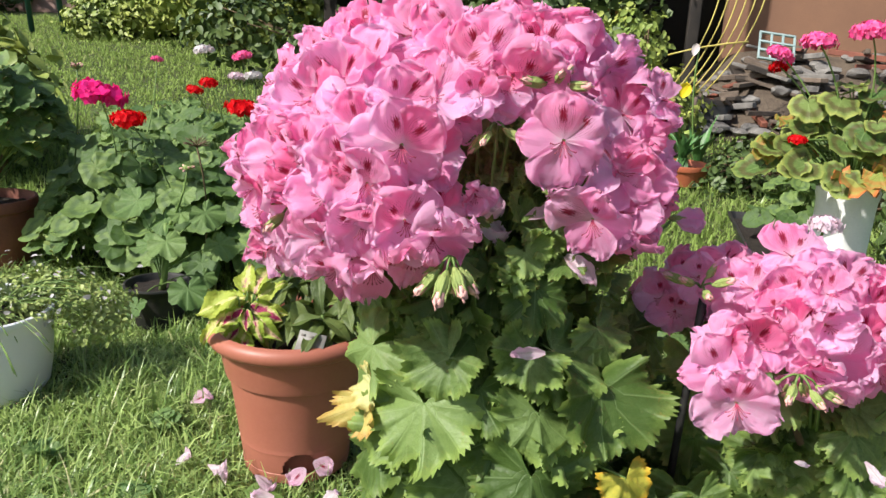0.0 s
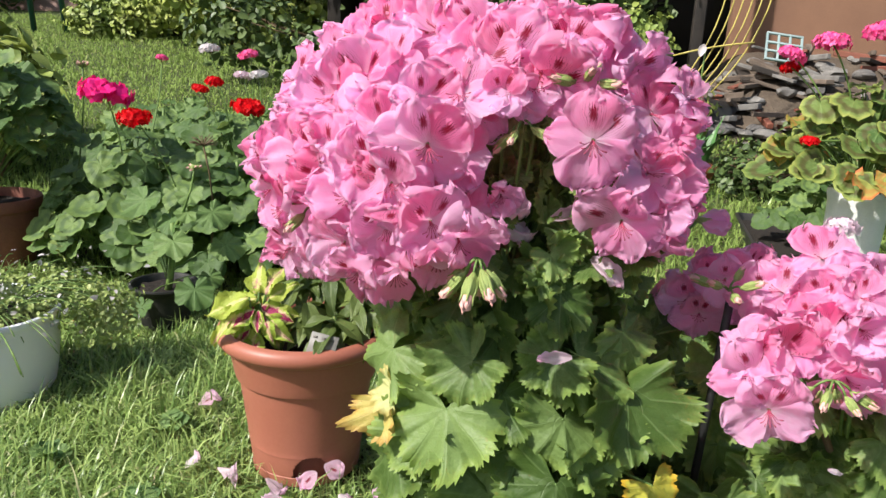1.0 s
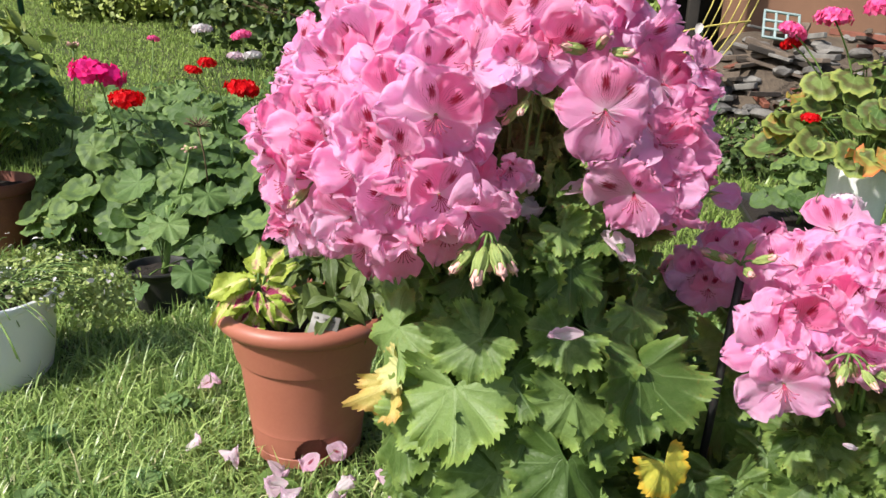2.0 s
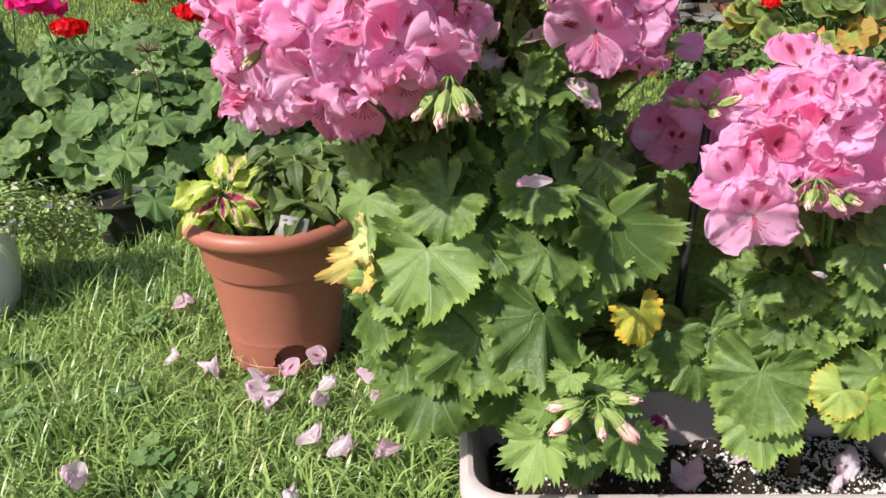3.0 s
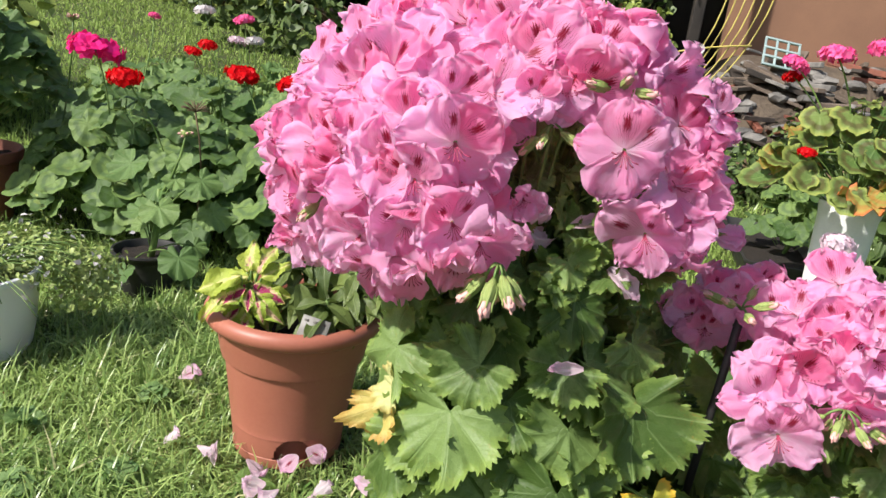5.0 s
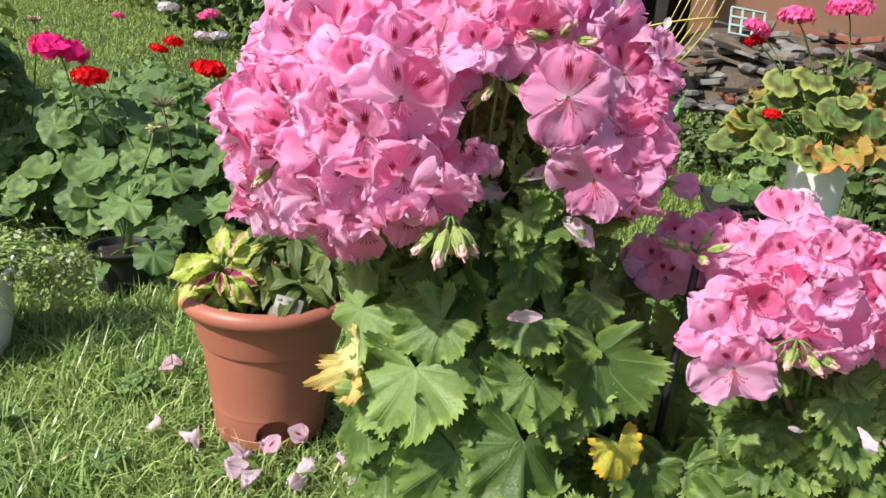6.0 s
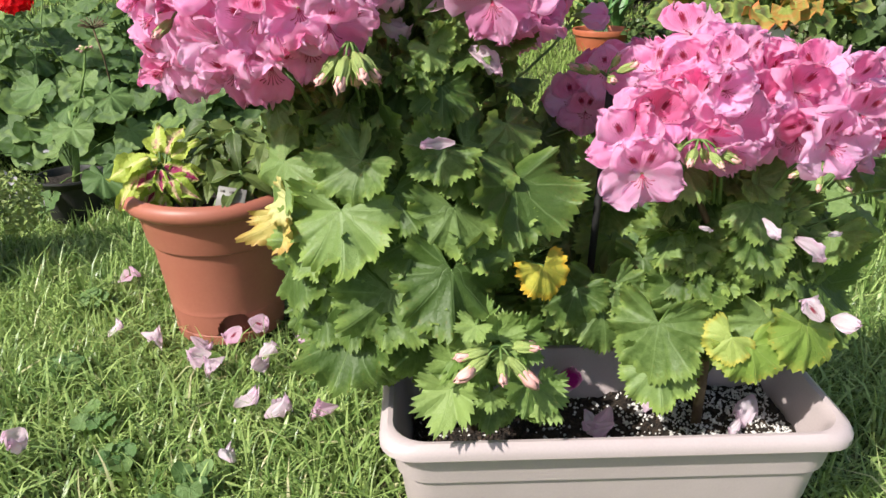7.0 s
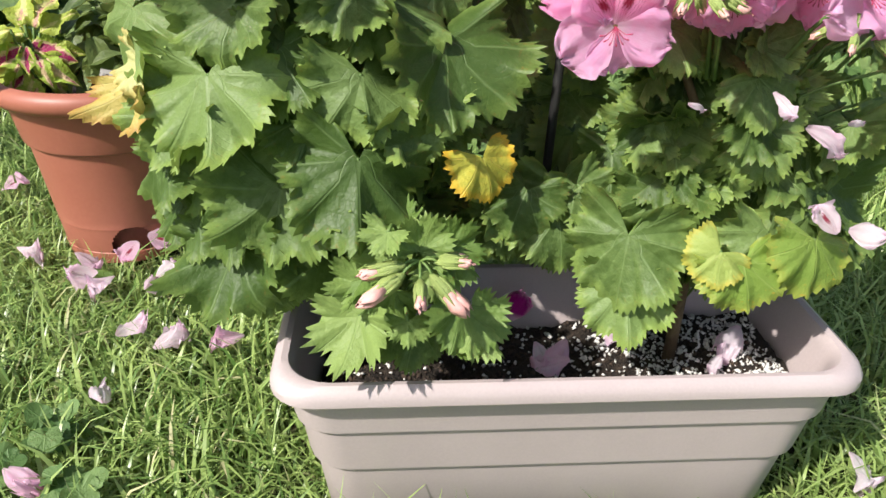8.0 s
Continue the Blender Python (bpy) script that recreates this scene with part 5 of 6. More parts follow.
def leafy(plant, foot, top, n, kit, size, droop=0.3, wide=1.0, aim=None):
    """Leaves in turns up a short stem."""
    foot, top, lines = Vector(foot), Vector(top), []
    lines.append((bend(foot, top, 0.008, 5, (1, 0, 0)), 0.0026))
    for i in range(n):
        f = 0.25 + 0.75 * i / max(1, n - 1)
        a = i * 2.4 + rng.uniform(-0.4, 0.4)
        d = Vector((math.cos(a), math.sin(a), 0)) * wide
        if aim:
            d += Vector(aim) * 0.4
        p = foot.lerp(top, f)
        part("leaf", rng.choice(kit), plant, orient(p, Vector((0, 0, 1)) + d * droop, d + Vector((0, 0, 0.35 - droop)), size * rng.uniform(0.75, 1.15) * (1.1 - 0.4 * f)))
    return lines


coleus = thing("coleus", (-0.205, 1.205, 0.20), "yellow-green coleus with crimson leaf hearts in the terracotta-coloured pot", "foliage plant")
L = []
# (x, z, run, rise, kind) of the large frilled leaves, base and way to the tip
for i, (x, z, run, rise, k) in enumerate(((-0.181, 0.307, -0.005, 0.05, 0), (-0.165, 0.307, 0.003, 0.054, 1), (-0.182, 0.308, -0.058, -0.025, 0), (-0.187, 0.287, -0.045, -0.044, 1), (-0.174, 0.293, -0.033, 0.027, 2), (-0.171, 0.287, 0.044, -0.005, 3), (-0.159, 0.283, 0.016, -0.032, 4), (-0.173, 0.289, -0.031, -0.026, 5), (-0.167, 0.289, 0.003, -0.027, 3), (-0.178, 0.3, -0.045, -0.005, 0), (-0.163, 0.282, 0.04, 0.015, 1), (-0.164, 0.279, 0.044, -0.02, 4), (-0.179, 0.298, -0.02, -0.006, 3), (-0.159, 0.301, 0.02, 0.038, 0), (-0.175, 0.31, -0.005, 0.032, 2))):
    y = 1.185 if rise > -0.01 else 1.165
    reach = Vector((run, -0.012, rise))
    p = Vector((x, y, z))
    part("leaf", (COLEUS + COLEUS_RED)[k], coleus, orient(p, Vector((-0.3 * rise, -0.75, 0.65)), reach, reach.length * 1.12))
    L.append((bend((-0.190, 1.206, 0.20), p, 0.006, 4), 0.0018))
for i in range(26):
    a, q = i * 2.39996, math.sqrt((i + 0.5) / 26)
    out = Vector((math.cos(a), math.sin(a), 0))
    p = Vector((-0.188 + out.x * q * 0.04, 1.215 + out.y * q * 0.035, 0.235 + 0.07 * (1 - q * q) * rng.uniform(0.4, 1.1)))
    part("leaf", rng.choice(COLEUS_RED if i % 2 else COLEUS), coleus, orient(p, out * 0.5 + Vector((rng.gauss(0, 0.25), -0.45 + rng.gauss(0, 0.25), 0.75)), out + Vector((0, -0.1, 0.6 - 0.7 * q)), rng.uniform(0.036, 0.052)))
    L.append((bend((-0.190, 1.206, 0.20), p, 0.006, 4), 0.0018))
part("stem_tangle", tubes("stem_tangle", L, M["stem"], 5), coleus, Matrix(), kind="stuff")
impatiens = thing("impatiens", (-0.09, 1.275, 0.20), "dark green bushy plant with pointed leaves in the terracotta-coloured pot", "foliage plant")
L = []
for dx, dy, dz in ((0, 0, 0.12), (0.06, -0.03, 0.11), (-0.045, 0.01, 0.11), (0.03, 0.05, 0.13), (0.08, 0.03, 0.11), (-0.02, -0.055, 0.085), (0.03, -0.075, 0.075), (0.095, -0.02, 0.10), (-0.06, 0.05, 0.12), (0.06, -0.05, 0.09)):
    top = Vector((-0.09 + dx, 1.27 + dy, 0.205 + dz))
    L.append((bend((-0.09 + dx * 0.6, 1.27 + dy * 0.6, 0.20), top, 0.008, 5, (1, 0, 0)), 0.0026))
    for i in range(11):
        a = i * 2.39996 + dx * 40
        out = Vector((math.cos(a), math.sin(a), 0))
        fall = i / 11
        part("leaf", rng.choice(DARK), impatiens, orient(top + Vector((0, 0, -0.035 * fall)), out * 0.35 + Vector((rng.gauss(0, 0.2), rng.gauss(-0.2, 0.2), 1)), out + Vector((0, 0, 0.35 - 0.7 * fall)), rng.uniform(0.048, 0.078)))
part("stem_tangle", tubes("stem_tangle", L, M["stem"], 5), impatiens, Matrix(), kind="stuff")

label_tag = thing("plant_tag", (-0.07, 1.152, 0.19), "pale plastic plant tag with small print, stuck in the pot", "plant tag")
tm = orient((-0.066, 1.160, 0.248), (0.1, -0.85, 0.5), (0.12, 0.4, 0.8))
part("card", from_bm("card", box_bm(0.042, 0.032, 0.0012, 0.0004, 1), M["tag"]), label_tag, tm)
for k, (w, dy) in enumerate(((0.012, 0.009), (0.012, 0.009), (0.010, 0.009))):
    part("print", from_bm("print", box_bm(w * 0.55, 0.0035, 0.0006, 0), M["print"]), label_tag, tm @ pose(-0.014 + 0.013 * k, dy, 0.0009))

# ---- zonal geraniums ----
ZONAL = [palmate("zonal_leaf", M["leaf_zonal"], 5, 0.07, 3, 0.03, 0.55, c, 0.05, w, 3, 42, p, 0.0, d) for c, w, p, d in ((0.18, 0.03, 0.1, 0.05), (0.05, 0.045, 0.5, 0.12), (-0.1, 0.04, 0.8, 0.1))]
LIGHT = [palmate("light_leaf", M["leaf_light"], 5, 0.16, 4, 0.05, 0.6, c, 0.06, w, 3, 48, p, 0.0, d) for c, w, p, d in ((0.2, 0.07, 0.1, 0.2), (0.0, 0.10, 0.5, 0.3))]
RINGED = [palmate("ringed_leaf", M["leaf_ringed"], 5, 0.03, 4, 0.025, 0.5, c, 0.03, w * 0.6, 3, 42, p, 0.0, d) for c, w, p, d in ((0.2, 0.09, 0.1, 0.1), (-0.1, 0.12, 0.5, 0.2))]
AUTUMN = [palmate("autumn_leaf", M["leaf_autumn"], 5, 0.08, 3, 0.04, 0.5, 0.1, 0.05, 0.14, 5, 45, 0.3, 0.0, 0.3)]
SCALLOPED = [palmate("scalloped_leaf", M["leaf_light"], 7, 0.10, 3, 0.055, 0.5, c, 0.06, w, 3, 56, p, 0.0, d) for c, w, p, d in ((0.15, 0.06, 0.2, 0.15), (-0.05, 0.09, 0.6, 0.3))]


def head_mesh(name, mat, n, floret, flat=0.65, seed=1):
    """A rounded head of small five-petalled florets, 1 across."""
    g = np.random.RandomState(seed)
    v, f = [], []
    for i in range(n):
        z = 1 - 1.35 * (i + 0.5) / n
        a = i * 2.39996 + g.uniform(-0.3, 0.3)
        s = math.sqrt(max(0.0, 1 - z * z))
        d = np.array([s * math.cos(a), s * math.sin(a), z])
        d = d / np.linalg.norm(d)
        c = d * np.array([0.5, 0.5, 0.5 * flat]) * g.uniform(0.66, 1.08)
        nn = d + g.normal(scale=0.25, size=3)
        nn /= np.linalg.norm(nn)
        t = np.cross(nn, [0.3, 0.2, 0.9])
        t /= np.linalg.norm(t)
        b = np.cross(nn, t)
        for k in range(5):
            q = 2 * math.pi * k / 5 + i
            e, w = t * math.cos(q) + b * math.sin(q), -t * math.sin(q) + b * math.cos(q)
            o = len(v)
            r = floret * g.uniform(0.85, 1.15)
            v += [c, c + e * r * 0.6 + w * r * 0.42 + nn * r * 0.12, c + e * r * 1.05 + nn * r * 0.22, c + e * r * 0.6 - w * r * 0.42 + nn * r * 0.12]
            f += [(o, o + 1, o + 2), (o, o + 2, o + 3)]
    return soup(name, np.array(v), np.array(f), mat)


HEADS = {k: [head_mesh(k + "_head", M[k], 84, 0.135, 0.46, s) for s in (1, 2, 3)] for k in ("red", "magenta", "rose", "white_flower", "blush")}


def geranium(at, rx, ry, height, n, kit, size, label, heads=(), group="", low=0.12, name="geranium"):
    """A zonal geranium: round leaves on long stalks, flower heads (x, y, z, diameter, colour) on bare stems."""
    at = Vector(at)
    plant = thing(name, at, label, "flowering plant" if heads else "foliage plant", group)
    lines = []
    for i in range(n):
        q = math.sqrt((i + 0.5) / n)
        a = i * 2.39996 + rng.uniform(-0.5, 0.5)
        out = Vector((math.cos(a) * q, math.sin(a) * q, 0))
        lift = low + (1 - low) * (1 - q * q * 0.85) * rng.uniform(0.55, 1.0)
        p = at + Vector((out.x * rx, out.y * ry, height * lift))
        nrm = out * 0.55 + Vector((rng.gauss(0, 0.32), rng.gauss(-0.4, 0.32), 0.9))
        part("leaf", rng.choice(kit), plant, orient(p, nrm, out + Vector((rng.gauss(0, 0.3), rng.gauss(-0.15, 0.3), -0.3)), size * rng.uniform(0.65, 1.15)))
        lines.append((bend(at + Vector((out.x * rx * 0.25, out.y * ry * 0.25, height * lift * 0.35)), p, 0.015, 5), 0.0016))
    for a, b in ((0.0, 0.9), (2.1, 0.75), (4.2, 0.6)):
        part("stem", tubes("stem", [(bend(at, at + Vector((math.cos(a) * rx * 0.35, math.sin(a) * ry * 0.35, height * b)), 0.02, 6, (1, 0, 0)), 0.005)], M["stem"], 7), plant, Matrix())
    for x, y, z, d, colour in heads:
        p = Vector((x, y, z))
        lines.append((bend(at + Vector(((x - at.x) * 0.4, (y - at.y) * 0.4, height * 0.5)), p, 0.02, 7, (1, 0, 0)), 0.0022))
        part("flower_head", rng.choice(HEADS[colour]), plant, Matrix.Translation(p) @ pose(0, 0, 0, rng.uniform(-10, 25), rng.uniform(-12, 12), rng.uniform(0, 360)) @ Matrix.Scale(d, 4))
    part("stalk_tangle", tubes("stalk_tangle", lines, M["stem"], 5), plant, Matrix(), kind="stuff")
    return plant


def on_ground(x, y):
    return (x, y, ground_z(x, y))


BED = "geraniums in the bed"
geranium(on_ground(-0.98, 2.14), 0.26, 0.24, 0.40, 120, ZONAL, 0.092, "green zonal geranium with a magenta flower head in the bed", [(-0.985, 2.06, 0.507, 0.132, "magenta")], BED)
geranium(on_ground(-0.74, 2.16), 0.24, 0.22, 0.36, 115, ZONAL, 0.092, "green zonal geranium with a scarlet flower head in the bed", [(-0.857, 1.985, 0.455, 0.080, "red")], BED)
geranium(on_ground(-0.50, 2.22), 0.24, 0.24, 0.36, 110, ZONAL, 0.090, "green zonal geranium with scarlet flower heads in the bed", [(-0.672, 2.28, 0.468, 0.092, "red"), (-0.492, 2.20, 0.468, 0.084, "red")], BED)
geranium(on_ground(-0.82, 2.58), 0.28, 0.22, 0.36, 80, ZONAL, 0.10, "green zonal geranium with small red and white heads in the bed", [(-0.930, 2.49, 0.498, 0.05, "red"), (-0.885, 2.50, 0.522, 0.055, "red"), (-0.95, 2.6, 0.622, 0.062, "white_flower"), (-0.83, 2.6, 0.54, 0.055, "blush"), (-0.775, 2.6, 0.545, 0.06, "white_flower"), (-0.81, 2.6, 0.608, 0.06, "rose")], BED)
geranium(on_ground(-1.22, 2.45), 0.24, 0.22, 0.30, 70, ZONAL, 0.10, "low green zonal geranium with one faded head in the bed", [(-1.178, 2.7, 0.58, 0.04, "rose")], BED)
geranium(on_ground(-0.42, 2.75), 0.26, 0.22, 0.36, 60, ZONAL, 0.10, "leafy green zonal geranium deep in the bed", (), BED)
geranium(on_ground(-0.25, 2.35), 0.26, 0.24, 0.34, 75, ZONAL, 0.10, "leafy green zonal geranium without flowers in the bed", (), BED)
for x, y, h, kit in ((-1.05, 2.85, 0.34, ZONAL), (-0.66, 2.95, 0.34, LIGHT + ZONAL), (-1.42, 2.95, 0.32, LIGHT + ZONAL), (-1.0, 3.3, 0.30, LIGHT), (-0.55, 3.35, 0.28, ZONAL), (-1.5, 3.4, 0.24, LIGHT)):
    geranium(on_ground(x, y), 0.27, 0.24, h, 70, kit, 0.085, "leafy green geranium at the back of the bed", (), BED)
geranium((P2[0] - 0.05, P2[1] + 0.03, P2[2] + 0.18), 0.25, 0.24, 0.46, 95, LIGHT + ZONAL, 0.105, "tall leafy geranium in the weathered terracotta pot", (), low=0.36)
young = thing("geranium", (BP[0], BP[1], BP[2] + 0.09), "young pale green geranium with scalloped leaves in the nursery pot", "foliage plant")
L = []
YOUNG_STEM = Vector((BP[0] + 0.012, BP[1] - 0.005, 0.085))
for x, y, z, d, nx, nz, tx in ((-0.729, 1.795, 0.285, 0.112, -0.1, 0.5, -0.3), (-0.612, 1.715, 0.214, 0.100, 0.1, 1.1, 0.4), (-0.672, 1.745, 0.196, 0.080, -0.3, 0.9, -0.9), (-0.542, 1.775, 0.276, 0.092, 0.4, 0.6, 0.8),
                               (-0.614, 1.805, 0.306, 0.075, 0.1, 0.5, 0.3), (-0.550, 1.690, 0.112, 0.100, 0.3, 0.45, 0.2), (-0.682, 1.685, 0.058, 0.074, -0.2, 0.5, -0.2), (-0.540, 1.835, 0.182, 0.095, 0.5, 0.7, 0.9),
                               (-0.683, 1.765, 0.150, 0.055, -0.3, 0.8, -0.5), (-0.570, 1.805, 0.105, 0.065, 0.4, 0.4, 0.6), (-0.606, 1.775, 0.268, 0.070, 0.2, 0.8, 0.5), (-0.655, 1.790, 0.245, 0.085, -0.2, 0.7, -0.1)):
    p = Vector((x, y, z))
    part("leaf", SCALLOPED[len(L) % 2], young, orient(p, (nx, -0.62, nz + 0.2), (tx, -0.45, -0.45), d * 0.86))
    L.append((bend(YOUNG_STEM + Vector((0, 0, max(0.0, (z - 0.13) * 0.45))), p, 0.012, 5), 0.0017))
part("stem", tubes("stem", [(bend((BP[0] + 0.01, BP[1], 0.07), (BP[0] + 0.03, BP[1], 0.24), 0.006, 6, (1, 0, 0)), [0.009, 0.0085, 0.008, 0.007, 0.006, 0.005])], M["stem"], 8), young, Matrix())
part("stalk_tangle", tubes("stalk_tangle", L, M["stem"], 5), young, Matrix(), kind="stuff")
shoot = thing("seedling_shoot", (BP[0], BP[1], BP[2] + 0.09), "tall pale green flower shoot with drooping buds in the nursery pot", "shoot")
part("stem", tubes("shoot_stem", [(bend((BP[0] + 0.03, BP[1], 0.22), (-0.582, 1.775, 0.379), 0.01, 7, (1, 0, 0)), [0.004, 0.0038, 0.0035, 0.003, 0.003, 0.0028, 0.0025])], M["stem"], 7), shoot, Matrix())
for i in range(7):
    a = i * 0.9
    part("bud", BUD, shoot, orient((-0.582, 1.775, 0.379), (math.cos(a), math.sin(a), 0.2 - 0.3 * (i % 3)), (0, 0, 1), 0.019))

spent = thing("spent_flower", on_ground(-0.72, 2.02), "brown spent flower umbel on a bare stalk in the bed", "spent flower")
L = [(bend((-0.70, 2.05, 0.05), (-0.648, 1.95, 0.40), 0.02, 6, (1, 0, 0)), 0.0022)]
for i in range(26):
    a, e = i * 2.4, 0.15 + 0.75 * ((i * 7) % 26) / 26
    tip = Vector((-0.648 + 0.036 * math.cos(a) * math.cos(e), 1.95 + 0.036 * math.sin(a) * math.cos(e), 0.40 + 0.036 * math.sin(e)))
    L.append((bend((-0.648, 1.95, 0.40), tip, 0.002, 4), [0.0009, 0.0009, 0.0016, 0.0008]))
part("umbel", tubes("umbel", L, M["stem_woody"], 4), spent, Matrix())
shoot2 = thing("seedling_shoot", on_ground(-1.32, 2.2), "bare green stalk with a round bud head in the bed", "shoot")
part("stem", tubes("shoot_stem", [(bend((-1.28, 2.25, 0.05), (-1.142, 2.2, 0.565), 0.02, 7, (1, 0, 0)), 0.0025)], M["stem"], 6), shoot2, Matrix())
for i in range(9):
    a = i * 0.7
    part("bud", BUD, shoot2, orient((-1.142, 2.2, 0.565), (math.cos(a), math.sin(a), 0.5 + 0.3 * (i % 3)), (0, 0, 1), 0.022))

# trailing plants of the white bowl
trail = thing("trailing_plant", (WB[0], WB[1], WB[2] + 0.15), "airy light green trailing plant with tiny flowers in a bowl", "trailing plant")
part("foliage", clumps("trail_leaves", M["leaf_small"], [(WB[0] + 0.02, WB[1] + 0.04, 0.17, 0.13, 0.10, 0.05), (WB[0] + 0.12, WB[1] + 0.07, 0.18, 0.10, 0.08, 0.05), (WB[0] + 0.19, WB[1] + 0.09, 0.12, 0.07, 0.06, 0.05), (-0.645, 1.50, 0.145, 0.07, 0.06, 0.04), (-0.665, 1.55, 0.08, 0.05, 0.05, 0.03), (-0.71, 1.45, 0.235, 0.02, 0.02, 0.06)], 2500, 0.0115, 1, 5, 0.8), trail, Matrix(), kind="stuff")
L = []
g = random.Random(5)
for i in range(70):
    a, r = g.uniform(-0.9, 2.4), g.uniform(0.1, 0.26)
    L.append((bend((WB[0] + 0.06 * math.cos(a), WB[1] + 0.06 * math.sin(a), 0.15), (WB[0] + r * math.cos(a), WB[1] + r * 0.8 * math.sin(a), g.uniform(0.10, 0.25)), 0.03, 6), 0.0010))
part("stem_tangle", tubes("stem_tangle", L, M["stem"], 4), trail, Matrix(), kind="stuff")
part("floret", clumps("trail_flowers", M["white_flower"], [(WB[0] + 0.12, WB[1] + 0.06, 0.19, 0.18, 0.13, 0.08), (-0.65, 1.55, 0.12, 0.05, 0.05, 0.04)], 70, 0.012, 1, 8, 0.8), trail, Matrix(), "tiny white flowers", "stuff")
SPRIG = blade_leaf("sprig_leaf", M["leaf_young"], 1.0, 0.5, 12, 4, 0.25, 0.25, 0.06, 0.06, 0.2)
sprig = thing("broad_leaf_sprig", (WB[0] - 0.03, WB[1] - 0.05, WB[2] + 0.15), "broad pointed light green leaves in the white bowl", "sprig")
for x, z, tx in ((-0.02, 0.30, 1.0), (0.0, 0.24, 0.9), (-0.06, 0.26, -0.5), (-0.04, 0.33, -0.8)):
    part("leaf", SPRIG, sprig, orient((WB[0] + x, WB[1] - 0.05, WB[2] + z), (0, -0.4, 0.9), (tx, -0.2, 0.15), 0.075))

# ---- right-hand side ----
geranium((GP[0], GP[1], GP[2] + 0.345), 0.23, 0.18, 0.31, 80, RINGED * 3 + AUTUMN * 2, 0.094, "geranium with brown-ringed yellow-green leaves and rose heads in a pale pot",
         [(0.842, 2.1, 0.722, 0.078, "rose"), (0.953, 2.1, 0.748, 0.092, "rose"), (0.785, 2.2, 0.690, 0.066, "rose"), (0.80, 2.25, 0.66, 0.05, "red"), (0.815, 2.05, 0.50, 0.04, "red")], low=0.10)
geranium((TG[0] + 0.03, TG[1] - 0.06, TG[2] + 0.072), 0.11, 0.11, 0.29, 40, ZONAL, 0.075, "young green geranium in the black trough", ())
blush = thing("blush_geranium", on_ground(0.80, 1.62), "pale blush flower head on a thin bare stem", "flowering plant")
part("stem", tubes("blush_stem", [(bend((0.80, 1.62, 0.0), (0.735, 1.52, 0.405), 0.03, 8, (-1, 0, 0)), 0.0022)], M["stem"], 6), blush, Matrix())
part("flower_head", HEADS["blush"][0], blush, pose(0.735, 1.52, 0.412) @ Matrix.Scale(0.055, 4))
geranium(on_ground(1.12, 1.68), 0.20, 0.16, 0.26, 40, LIGHT, 0.08, "low light green geranium on the grass beside the trough", ())
geranium(on_ground(0.52, 1.62), 0.19, 0.17, 0.17, 45, ZONAL, 0.06, "low green geranium behind the planter", ())
geranium(on_ground(0.62, 2.05), 0.14, 0.14, 0.12, 36, LIGHT, 0.05, "small low green plant with crowded leaves behind the planter", ())
geranium(on_ground(0.24, 1.75), 0.24, 0.2, 0.22, 50, ZONAL, 0.075, "leafy green geranium behind the planter", ())
straps = thing("bulb_plant", (TR[0], TR[1], TR[2] + 0.05), "clump of upright green strap leaves in the clay pan", "bulb plant")
for i in range(16):
    a = i * 2.4
    part("leaf", STRAP[i % 3], straps, orient((TR[0] + 0.03 * math.cos(a), TR[1] + 0.03 * math.sin(a), TR[2] + 0.05), (math.cos(a), math.sin(a), 0.35), (math.cos(a) * 0.25, math.sin(a) * 0.25, 1), rng.uniform(0.15, 0.21)))

# ---- far garden ----
def shrub(name, at, balls, count, leaf, mat, label, seed):
    s = thing(name, at, label, "shrub")
    part("crown", clumps(name + "_leaves", mat, balls, count, leaf, 1, seed), s, Matrix(), kind="stuff")
    g, lines = random.Random(seed), []
    for b in balls:
        for _ in range(5):
            lines.append((bend((at[0] + g.uniform(-0.15, 0.15), at[1] + g.uniform(-0.1, 0.1), at[2]), (b[0] + g.uniform(-0.6, 0.6) * b[3], b[1] + g.uniform(-0.6, 0.6) * b[4], b[2] + g.uniform(-0.2, 0.6) * b[5]), 0.06, 6, (g.uniform(-1, 1), 0, 0.3)), [0.012, 0.011, 0.009, 0.007, 0.005, 0.003]))
    part("branchwork", tubes("branchwork", lines, M["stem_woody"], 6), s, Matrix(), kind="stuff")
    return s


def gz(x, y, z):
    return ground_z(x, y) + z


def balls(x0, x1, y0, y1, z0, z1, n, r, seed):
    g = random.Random(seed)
    out = []
    for _ in range(n):
        x, y, q = g.uniform(x0, x1), g.uniform(y0, y1), r * g.uniform(0.7, 1.3)
        out.append((x, y, gz(x, y, g.uniform(z0, z1)), q * 1.15, q, q * 0.9))
    return out


shrub("shrub", on_ground(-2.8, 7.0), balls(-3.2, -2.2, 6.7, 7.5, 0.15, 1.2, 18, 0.40, 1), 10000, 0.080, M["leaf_shrub"], "loose light green shrub with rounded leaves", 21)
shrub("shrub", on_ground(-0.9, 5.6), balls(-2.1, 0.50, 5.2, 6.0, 0.1, 0.95, 20, 0.33, 2), 9500, 0.070, M["leaf_shrub_dark"], "dense dark green shrub behind the lawn", 22)
shrub("shrub", on_ground(-4.3, 7.6), balls(-4.7, -3.7, 7.2, 7.9, 0.05, 0.25, 8, 0.25, 3), 4500, 0.06, M["leaf_shrub"], "low light green shrub along the wall", 23)
shrub("shrub", on_ground(-8.2, 9.3), balls(-9.2, -7.2, 8.8, 9.8, 0.2, 1.3, 20, 0.5, 4), 4000, 0.09, M["leaf_shrub_dark"], "dark green hedge behind the bench", 24)
